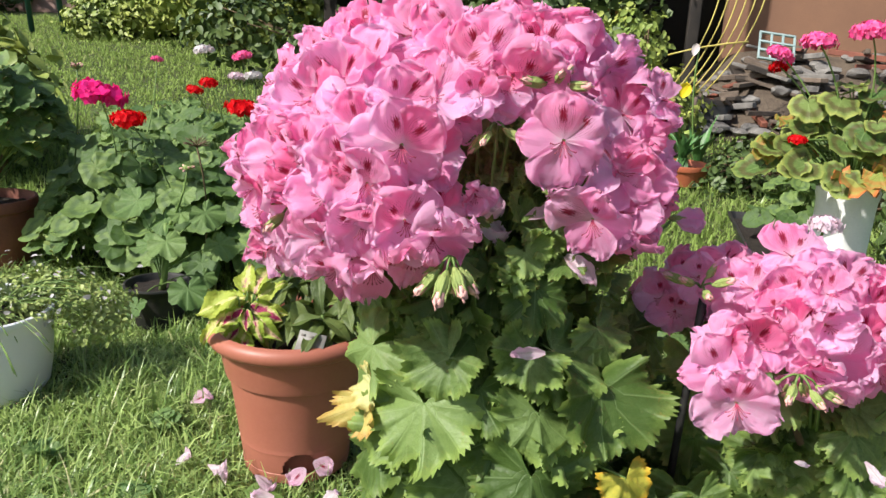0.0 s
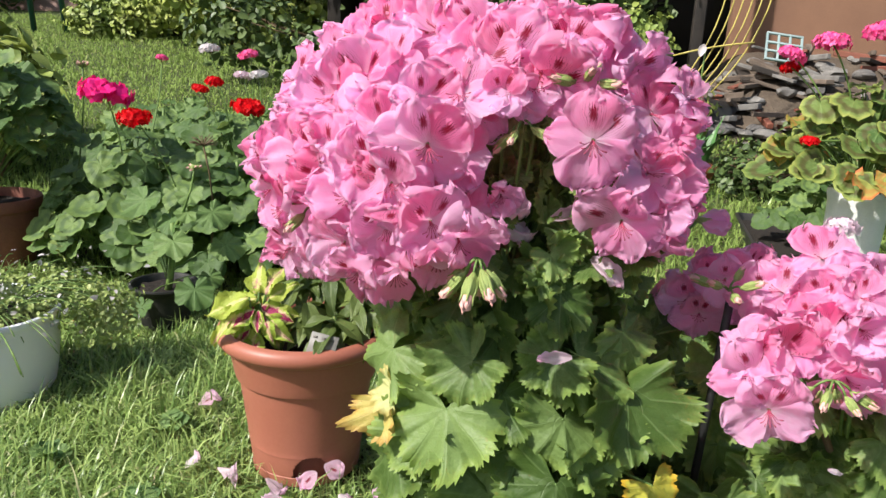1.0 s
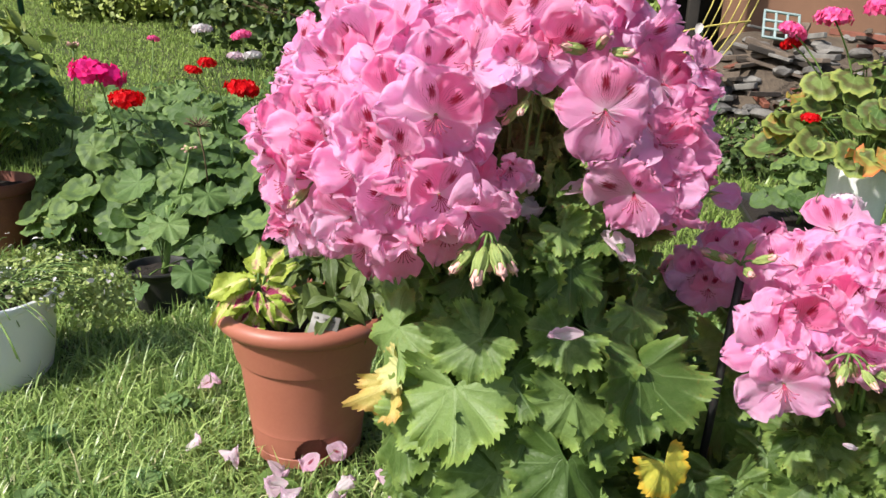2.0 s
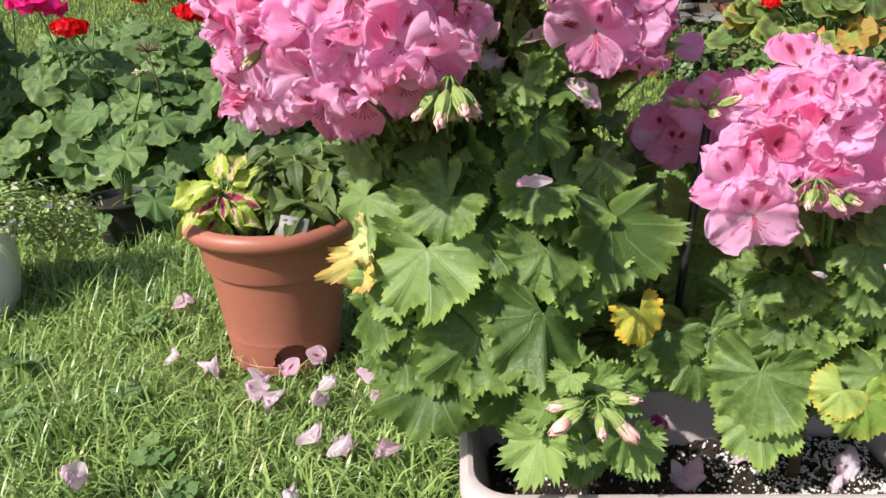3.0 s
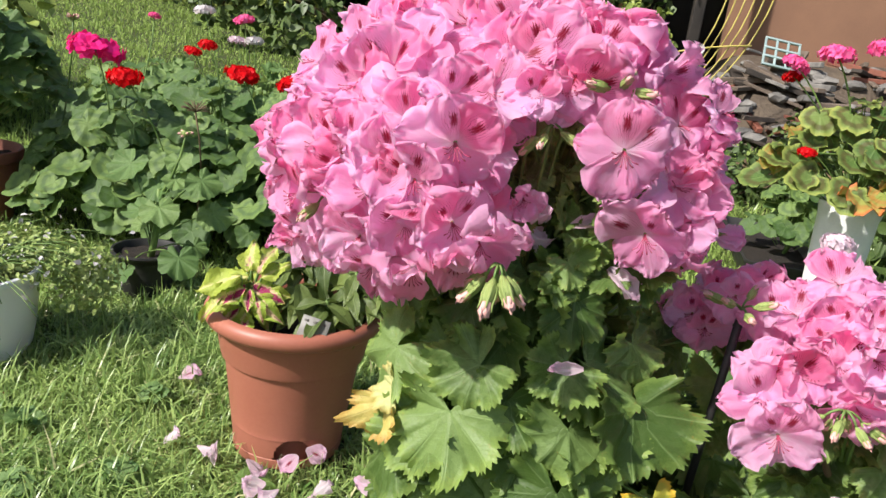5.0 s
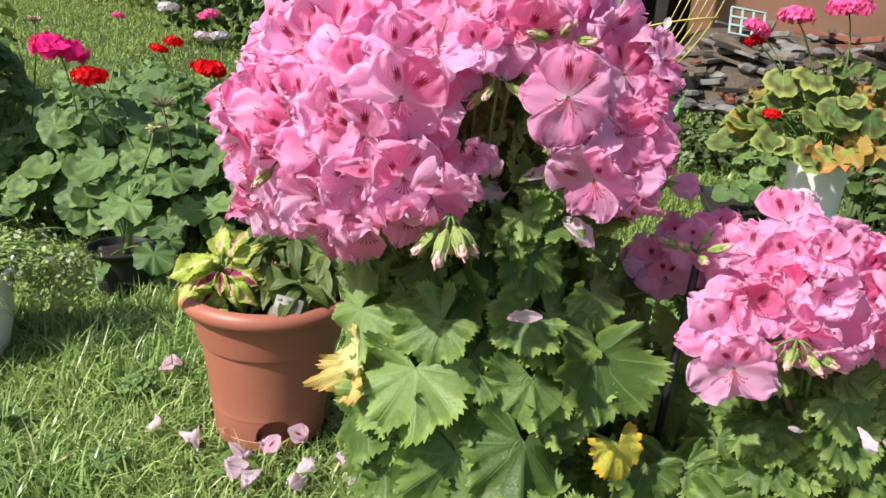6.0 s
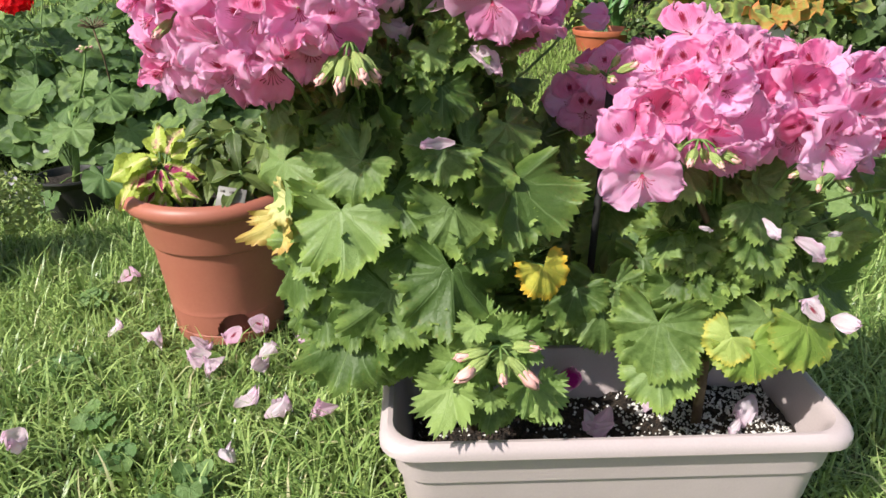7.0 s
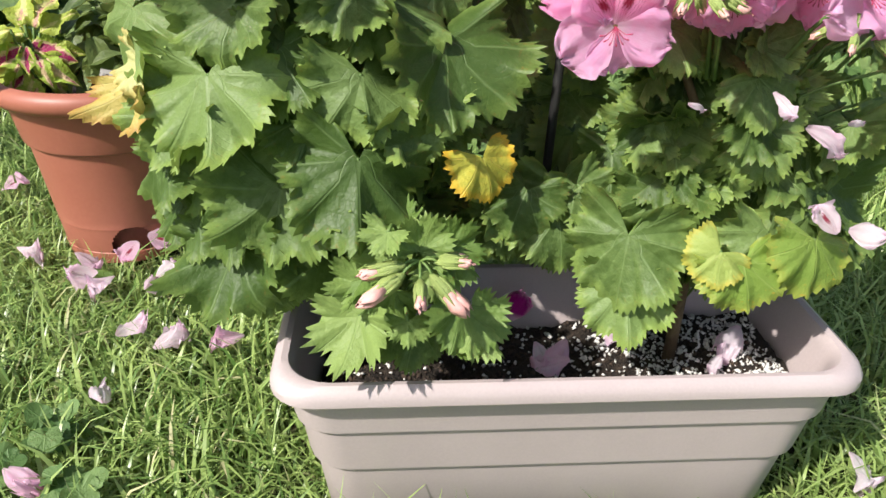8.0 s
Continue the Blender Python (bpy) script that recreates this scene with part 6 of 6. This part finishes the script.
shrub("shrub", on_ground(-3.9, 7.6), balls(-4.6, -3.9, 7.4, 8.0, 0.05, 0.25, 6, 0.24, 9), 2500, 0.06, M["leaf_shrub_dark"], "dark green bush beside the bench", 29)
shrub("shrub", on_ground(0.62, 4.0), balls(0.1, 0.85, 4.0, 4.7, 0.05, 0.50, 16, 0.15, 5), 5200, 0.042, M["leaf_shrub"], "weedy green clump beside the store", 25)
shrub("shrub", on_ground(1.55, 3.25), balls(1.32, 2.05, 2.95, 3.6, 0.02, 0.16, 18, 0.11, 6), 4600, 0.036, M["leaf_shrub_dark"], "leafy green weeds before the rubble", 26)
shrub("shrub", on_ground(1.15, 3.6), balls(0.92, 1.45, 3.3, 3.95, 0.0, 0.10, 22, 0.09, 46), 2400, 0.030, M["leaf_shrub_dark"], "sparse low weeds on bare earth before the rubble", 46)
shrub("shrub", on_ground(1.5, 3.75), balls(1.32, 1.75, 3.6, 4.05, 0.03, 0.22, 12, 0.12, 16), 2800, 0.034, M["leaf_shrub_dark"], "leafy green weeds at the foot of the rubble", 36)
shrub("shrub", on_ground(1.8, 2.7), balls(1.45, 2.2, 2.45, 3.0, 0.05, 0.40, 10, 0.2, 7), 3500, 0.055, M["leaf_shrub_dark"], "dark leafy plants beside the pots", 27)
shrub("shrub", on_ground(-2.1, 2.9), balls(-2.6, -1.7, 2.5, 3.3, 0.1, 0.55, 8, 0.26, 8), 3500, 0.07, M["leaf_shrub"], "bushy green plant at the end of the bed", 28)
shrub("hedge", on_ground(0.0, 14.0), balls(-16, 16, 12.5, 15, 0.3, 2.4, 60, 1.3, 12), 9000, 0.26, M["leaf_shrub_dark"], "tall green hedge that closes the garden", 30)

# bench or swing frame: slanting dark green posts
bench = thing("garden_swing", (-4.7, 7.5, gz(-4.7, 7.5, 0)), "dark green metal frame of a garden swing", "swing frame")
for x, y, lean in ((-5.27, 7.4, 0.06), (-4.90, 7.4, 0.10), (-5.0, 8.3, 0.05), (-4.15, 8.2, 0.25)):
    z = gz(x, y, 0)
    part("post", tubes("post", [([(x, y, z - 0.02), (x - lean * 1.9, y, z + 1.9)], 0.028)], M["dark_green"], 12), bench, Matrix())
part("rail", tubes("rail", [([(-5.45, 7.4, gz(0, 7.4, 1.88)), (-5.02, 7.4, gz(0, 7.4, 1.9)), (-5.1, 8.3, gz(0, 8.3, 1.9)), (-4.6, 8.2, gz(0, 8.2, 1.9))], 0.026)], M["dark_green"], 10), bench, Matrix())

# yellow wire rake leaning head up
rake = thing("leaf_rake", (0.86, 4.15, gz(0.86, 4.15, 0)), "yellow wire leaf rake leaning head-up by the rubble", "rake")
for i in range(6):
    f = i / 5.0
    foot = Vector((0.735 + 0.205 * f, 4.2, 0.45 + 0.04 * f))
    top = Vector((0.965 + 0.215 * f, 4.2, 1.12))
    part("tine", tubes("tine", [(bend(foot, top, 0.062, 10, (0.9, 0, -0.3)), 0.0038)], M["yellow_wire"], 6), rake, Matrix())
part("brace", tubes("brace", [(bend((0.735, 4.19, 0.66), (1.11, 4.19, 0.74), 0.01, 5), 0.0046)], M["yellow_wire"], 6), rake, Matrix())
part("handle", tubes("handle", [([(0.90, 4.2, 0.46), (0.86, 4.15, 0.16)], 0.012)], M["wood"], 8), rake, Matrix())


# rubble and scrap wood heaped along the outbuilding
def scrap(x, y, z, sx, sy, sz, rz, ry, mat, name, label, category, group):
    ob = new(name, from_bm(name, box_bm(sx, sy, sz, min(sx, sy, sz) * 0.12, 1), mat, True, 40))
    ob.matrix_basis = pose(x, y, z, 0, ry, rz)
    return tagged(ob, label, category, group)


def rock(x, y, s, g):
    bm = bmesh.new()
    bmesh.ops.create_icosphere(bm, subdivisions=2, radius=1.0)
    o = g.uniform(0, 50)
    for v in bm.verts:
        v.co *= 1 + 0.35 * noise.noise(v.co * 1.3 + Vector((o, o, o)))
        v.co = Vector((v.co.x * s * 1.2, v.co.y * s, v.co.z * s * 0.55))
    ob = new("stone", from_bm("stone", bm, M["stone"], True, 35))
    ob.matrix_basis = pose(x, y, gz(x, y, s * 0.25), 0, 0, g.uniform(0, 180))
    return tagged(ob, "grey broken stone in the rubble heap", "stone", "rubble heap")


def heap_z(x, y):
    f = min(1.0, max(0.0, (y - 4.2) / 0.9))
    side = min(1.0, max(0.0, (x - 0.85) / 0.5))
    return ground_z(x, y) + 0.36 * f * f * (3 - 2 * f) * side


def build_heap():
    v, n = [], 41
    for j in range(25):
        for i in range(n):
            x, y = 0.8 + 2.9 * i / (n - 1), 4.15 + 1.35 * j / 24
            v.append((x, y, heap_z(x, y) - 0.02 + 0.05 * noise.noise((x * 5, y * 5, 2.0)) * (heap_z(x, y) - ground_z(x, y) > 0.02)))
    f = [(j * n + i, j * n + i + 1, (j + 1) * n + i + 1, (j + 1) * n + i) for j in range(24) for i in range(n - 1)]
    return tagged(new("rubble_mound", mesh("rubble_mound", v, f, M["earth"])), "mound of earth and rubble along the outbuilding", "mound", kind="structure")


build_heap()
g = random.Random(17)
for i in range(110):
    x, y = g.uniform(0.95, 3.2), g.uniform(4.2, 5.1)
    ob = rock(x, y, g.uniform(0.02, 0.06), g)
    ob.location.z = heap_z(x, y) + 0.012
for i in range(170):
    x, y = g.uniform(0.95, 3.3), g.uniform(4.2, 5.1)
    z = heap_z(x, y) + g.uniform(0.005, 0.05)
    scrap(x, y, z, g.uniform(0.08, 0.42), g.uniform(0.02, 0.07), g.uniform(0.012, 0.035), g.uniform(-90, 90), g.uniform(-16, 16), M[("wood", "stone", "wood", "dark_wood", "wood", "stone", "terracotta_dark")[i % 7]], "scrap_board", "grey weathered scrap board in the heap", "board", "scrap heap")

crate = thing("aqua_crate", (1.17, 3.55, gz(1.17, 3.55, 0.25)), "pale aqua plastic crate lying on the heap", "crate")
cm = orient((1.11, 3.62, 0.715), (0.05, -0.75, 0.65), (0.12, 0.3, 1))
for dx in (-0.07, -0.023, 0.023, 0.07):
    part("bar", from_bm("bar", box_bm(0.010, 0.14, 0.010, 0.003), M["aqua"]), crate, cm @ pose(dx, 0, 0))
for dy in (-0.07, -0.025, 0.02, 0.07):
    part("bar", from_bm("bar", box_bm(0.150, 0.010, 0.010, 0.003), M["aqua"]), crate, cm @ pose(0, dy, 0.002))

# things in the mouth of the store
for name, mat, x, y, z, s, label, cat in (
        ("green_sack", "green_bag", 0.72, 5.0, 0.42, (0.16, 0.12, 0.10), "green plastic sack lying before the store", "sack"),
        ("amber_barrel", "amber", 0.42, 5.9, 0.75, (0.15, 0.15, 0.42), "amber plastic barrel in the dark store", "barrel"),
        ("pale_bundle", "grey_white", 0.98, 5.15, 0.52, (0.12, 0.08, 0.07), "pale bundle lying before the store", "bundle"),
        ("red_cloth", "red_cloth", -0.02, 5.6, 0.9, (0.08, 0.06, 0.14), "red cloth hanging at the store", "cloth"),
        ("dark_tub", "black_plastic", 0.95, 4.6, 0.36, (0.2, 0.12, 0.09), "dark plastic tub beside the rubble", "tub")):
    bm = bmesh.new()
    bmesh.ops.create_uvsphere(bm, u_segments=20, v_segments=14, radius=1.0)
    for v in bm.verts:
        p = Vector((math.copysign(abs(v.co.x) ** 0.6, v.co.x), math.copysign(abs(v.co.y) ** 0.6, v.co.y), math.copysign(abs(v.co.z) ** 0.6, v.co.z)))
        p *= 1 + 0.18 * noise.noise(p * 1.7 + Vector((x * 9, y, z)))
        v.co = Vector((p.x * s[0], p.y * s[1], p.z * s[2]))
    ob = new(name, from_bm(name, bm, M[mat]))
    ob.matrix_basis = pose(x, y, gz(x, y, s[2] * 0.9))
    tagged(ob, label, cat)

# white and yellow lilies beside the rake
lily = thing("calla_lily", (0.87, 3.75, gz(0.87, 3.75, 0)), "pale calla-like flowers with grey-green leaves by the rake", "flowering plant")
for i in range(7):
    a = i * 1.9
    part("leaf", STRAP[i % 3], lily, orient((0.87, 3.75, gz(0.87, 3.75, 0)), (math.cos(a), math.sin(a), 0.3), (math.cos(a) * 0.3, math.sin(a) * 0.3, 1), rng.uniform(0.16, 0.26)))
part("stem", tubes("lily_stem", [(bend((0.87, 3.75, gz(0.87, 3.75, 0)), (0.815, 3.73, 0.69), 0.02, 7, (-1, 0, 0)), 0.004)], M["stem"], 6), lily, Matrix())
part("flower", petal_mesh("lily_flower", M["white_flower"], 1.0, 0.8, 0.3, 0.4, 0.05, 0.2, cup=0.9), lily, orient((0.795, 3.72, 0.665), (-0.4, -0.8, 0.5), (0.1, -0.2, 1), 0.048), "creamy white flower")
part("flower", petal_mesh("yellow_bloom", M["yellow_flower"], 1.0, 0.9, 0.3, 0.4, 0.08, 0.2, cup=0.6), lily, orient((0.75, 3.60, 0.49), (0.1, -0.9, 0.4), (0.3, -0.2, 1), 0.06), "yellow flower")

# ---- fallen petals ----
ob = new("fallen_petal", petal_mesh("magenta_petal", M["deep_magenta"], 1.0, 0.9, 0.2, 0.5, 0.3, 0.4, cup=0.6))
ob.matrix_basis = orient((0.402, 0.865, 0.125), (0.1, -0.8, 0.5), (0.3, 0, 1), 0.028)
tagged(ob, "deep magenta fallen petal on the planter soil", "petal", "fallen petals")
g = random.Random(3)
SPOTS = [(-0.276, 1.149), (-0.212, 1.137), (-0.126, 1.123), (-0.085, 1.148), (-0.053, 1.177), (-0.108, 1.068), (-0.085, 1.064), (-0.019, 1.097), (-0.014, 1.06), (0.069, 1.075), (-0.007, 0.962), (0.035, 0.959), (0.102, 0.962), (0.006, 0.862), (-0.35, 1.348), (0.041, 1.134), (-0.27, 0.87), (-0.02, 0.745), (0.725, 0.80)]
for i, (x, y) in enumerate(SPOTS):
    ob = new("fallen_petal", CRUMPLED[(i * 3 + i // 4) % 4])
    ob.matrix_basis = orient((x, y, 0.026 + g.uniform(0, 0.008)), (g.gauss(0, 0.35), g.gauss(-0.2, 0.35), 1), (g.uniform(-1, 1), g.uniform(-1, 1), g.uniform(-0.1, 0.25)), g.uniform(0.028, 0.040)) @ Matrix.Translation((0, -0.5, 0))
    tagged(ob, "pink fallen petal lying on the grass", "petal", "fallen petals")
for x, y, z, s in ((0.451, 0.845, 0.120, 0.034), (0.452, 0.820, 0.116, 0.034), (0.424, 0.848, 0.114, 0.026), (0.610, 0.865, 0.128, 0.036), (0.586, 0.830, 0.120, 0.018), (0.508, 0.850, 0.116, 0.024)):
    ob = new("fallen_petal", rng.choice(CRUMPLED[::2]))
    ob.matrix_basis = orient((x, y, z), (g.gauss(0, 0.2), g.gauss(-0.25, 0.15), 1), (g.uniform(-1, 1), g.uniform(-1, 0.3), 0.05), s)
    tagged(ob, "pink fallen petal lying on the planter soil", "petal", "fallen petals")
for x, y, z, s, run, rise, kit in ((0.284, 0.772, 0.436, 0.030, -0.9, -0.2, CURLED[0]), (0.627, 0.780, 0.266, 0.026, -0.3, 0.8, CRUMPLED[1]), (0.633, 0.778, 0.270, 0.024, 0.8, -0.3, CRUMPLED[0]), (0.552, 0.838, 0.318, 0.024, 1.0, 0.05, CURLED[1]), (0.612, 0.838, 0.326, 0.034, 0.8, -0.7, CURLED[2]), (0.645, 0.842, 0.328, 0.020, 0.9, 0.5, CURLED[1]),
                               (0.500, 0.772, 0.362, 0.017, 1.0, 0.1, CURLED[1]), (0.552, 0.768, 0.372, 0.022, 0.3, -0.9, CURLED[0]), (0.206, 0.832, 0.563, 0.036, 0.7, -0.7, CRUMPLED[0]), (0.212, 0.832, 0.536, 0.032, 0.9, -0.3, CRUMPLED[3]), (0.255, 0.832, 0.540, 0.030, 0.8, 0.5, CURLED[2]), (0.294, 0.832, 0.508, 0.036, 0.7, -0.6, CURLED[2])):
    ob = new("fallen_petal", kit)
    ob.matrix_basis = orient((x, y, z), (g.gauss(0, 0.2), -0.75, 0.65), (run, -0.1, rise), s)
    tagged(ob, "pink fallen petal caught on the leaves", "petal", "fallen petals")

fallen_leaf = new("fallen_leaf", SPRIG)
fallen_leaf.matrix_basis = orient((-0.150, 1.098, 0.022), (0.1, -0.2, 1), (1, 0.15, 0.1), 0.062)
tagged(fallen_leaf, "pale green fallen leaf on the grass beside the pot", "leaf")

# ---- broad-leaved weeds in the lawn ----
CLOVER = [palmate("weed_leaf", M["leaf_weed"], 3, 0.10, 2, 0.03, 0.5, c, 0.03, 0.06, 3, 30, p, 0.1, 0.1) for c, p in ((0.2, 0.1), (-0.1, 0.6))]
for x, y in ((-0.024, 0.812), (0.030, 0.740), (-0.055, 0.760), (-0.20, 0.93), (-0.31, 1.06), (-0.42, 0.98), (-0.14, 0.86), (0.80, 0.78), (0.86, 0.92), (-0.52, 1.14), (-0.38, 1.27), (0.02, 0.69), (-0.09, 0.69), (0.92, 0.80)):
    weed = thing("lawn_weed", (x, y, ground_z(x, y)), "small broad-leaved green weed low in the grass", "weed", "weeds in the lawn")
    lines = []
    for i in range(7):
        a = i * 2.4 + x * 30
        p = Vector((x + 0.020 * math.cos(a) * (0.4 + 0.1 * i), y + 0.020 * math.sin(a) * (0.4 + 0.1 * i), ground_z(x, y) + 0.030 + g.uniform(0, 0.016)))
        part("leaf", CLOVER[i % 2], weed, orient(p, (g.gauss(0, 0.3), g.gauss(-0.2, 0.3), 1), (math.cos(a), math.sin(a), -0.1), g.uniform(0.018, 0.032)))
        lines.append((bend((x, y, ground_z(x, y)), p, 0.004, 4), 0.0008))
    part("stalk", tubes("stalk", lines, M["stem"], 4), weed, Matrix(), kind="stuff")

# ---- grass ----
def free_of_pots(x, y):
    """True where grass can grow."""
    ok = np.ones(len(x), dtype=bool)
    for cx, cy, r in ((POT[0], POT[1], 0.084), (WB[0], WB[1], 0.105), (BP[0], BP[1], 0.047), (P2[0], P2[1], 0.09), (TR[0], TR[1], 0.08), (GP[0], GP[1], 0.10)):
        ok &= (x - cx) ** 2 + (y - cy) ** 2 > r * r
    for m, hl, hw in ((PLANTER, 0.193, 0.055), (trough_m, 0.26, 0.085)):
        i = m.inverted()
        lx, ly = i[0][0] * x + i[0][1] * y + i[0][3], i[1][0] * x + i[1][1] * y + i[1][3]
        ok &= (np.abs(lx) > hl) | (np.abs(ly) > hw)
    return ok


def turf(name, x0, x1, y0, y1, count, length, width, mat, label, seed, bare=0.0, joints=3, fade=0.0):
    g = np.random.RandomState(seed)
    x, y = g.uniform(x0, x1, count), g.uniform(y0, y1, count)
    patch = np.sin(x * 9.3 + 1.7 * np.sin(y * 7.1)) * np.cos(y * 8.7 + 1.3 * np.sin(x * 11.0)) + 0.5 * np.sin(x * 23 + y * 19)
    keep = free_of_pots(x, y) & (g.uniform(size=count) > bare * (patch < -0.7))
    if fade:
        rim = np.minimum(np.minimum(x - x0, x1 - x), np.minimum(y - y0, y1 - y)) / fade
        keep &= g.uniform(size=count) < rim
    x, y, patch = x[keep], y[keep], patch[keep]
    n = len(x)
    z = np.array([ground_z(a, b) for a, b in zip(x, y)]) - 0.008
    L = length * (0.35 + g.gamma(2.2, 0.3, n).clip(0, 1.6)) * (1 + 0.25 * patch)
    for cx, cy, r in ((POT[0], POT[1], 0.10), (BP[0], BP[1], 0.07), (WB[0], WB[1], 0.12)):
        L *= 0.55 + 0.45 * np.clip((np.hypot(x - cx, y - cy) - r) / 0.05, 0, 1)
    i = PLANTER.inverted()
    lx, ly = i[0][0] * x + i[0][1] * y + i[0][3], i[1][0] * x + i[1][1] * y + i[1][3]
    L *= 0.32 + 0.68 * np.clip(np.maximum(np.abs(lx) - 0.20, np.abs(ly) - 0.065) / 0.09, 0, 1)
    W = width * g.uniform(0.6, 1.3, n)
    a = g.uniform(0, 2 * np.pi, n) + 0.8 * np.sin(x * 6 + y * 5)
    lean = np.clip(g.normal(1.0, 0.42, n), 0.05, 1.75)
    dx, dy = np.cos(a), np.sin(a)
    sx, sy = -np.sin(a + g.normal(0, 0.5, n)), np.cos(a)
    v, uv = [], []
    for j in range(joints + 1):
        f = j / joints
        bendy = lean * f * (0.55 + 0.45 * f)
        px, py = x + dx * L * f * np.sin(bendy), y + dy * L * f * np.sin(bendy)
        pz = z + L * f * np.cos(bendy)
        w = W * (1 - f ** 1.6) * 0.5
        if j < joints:
            v += [np.stack([px - sx * w, py - sy * w, pz], 1), np.stack([px + sx * w, py + sy * w, pz], 1)]
            uv += [np.stack([np.zeros(n), np.full(n, f)], 1), np.stack([np.ones(n), np.full(n, f)], 1)]
        else:
            v.append(np.stack([px, py, pz], 1))
            uv.append(np.stack([np.full(n, 0.5), np.full(n, f)], 1))
    k = 2 * joints + 1
    V = np.stack(v, 1).reshape(-1, 3)
    U = np.stack(uv, 1).reshape(-1, 2)
    o = np.arange(n)[:, None] * k
    tri = []
    for j in range(joints - 1):
        tri += [o + np.array([[2 * j, 2 * j + 1, 2 * j + 3]]), o + np.array([[2 * j, 2 * j + 3, 2 * j + 2]])]
    tri.append(o + np.array([[2 * joints - 2, 2 * joints - 1, 2 * joints]]))
    return tagged(new(name, soup(name, V, np.concatenate(tri), mat, U)), label, "grass", kind="stuff")


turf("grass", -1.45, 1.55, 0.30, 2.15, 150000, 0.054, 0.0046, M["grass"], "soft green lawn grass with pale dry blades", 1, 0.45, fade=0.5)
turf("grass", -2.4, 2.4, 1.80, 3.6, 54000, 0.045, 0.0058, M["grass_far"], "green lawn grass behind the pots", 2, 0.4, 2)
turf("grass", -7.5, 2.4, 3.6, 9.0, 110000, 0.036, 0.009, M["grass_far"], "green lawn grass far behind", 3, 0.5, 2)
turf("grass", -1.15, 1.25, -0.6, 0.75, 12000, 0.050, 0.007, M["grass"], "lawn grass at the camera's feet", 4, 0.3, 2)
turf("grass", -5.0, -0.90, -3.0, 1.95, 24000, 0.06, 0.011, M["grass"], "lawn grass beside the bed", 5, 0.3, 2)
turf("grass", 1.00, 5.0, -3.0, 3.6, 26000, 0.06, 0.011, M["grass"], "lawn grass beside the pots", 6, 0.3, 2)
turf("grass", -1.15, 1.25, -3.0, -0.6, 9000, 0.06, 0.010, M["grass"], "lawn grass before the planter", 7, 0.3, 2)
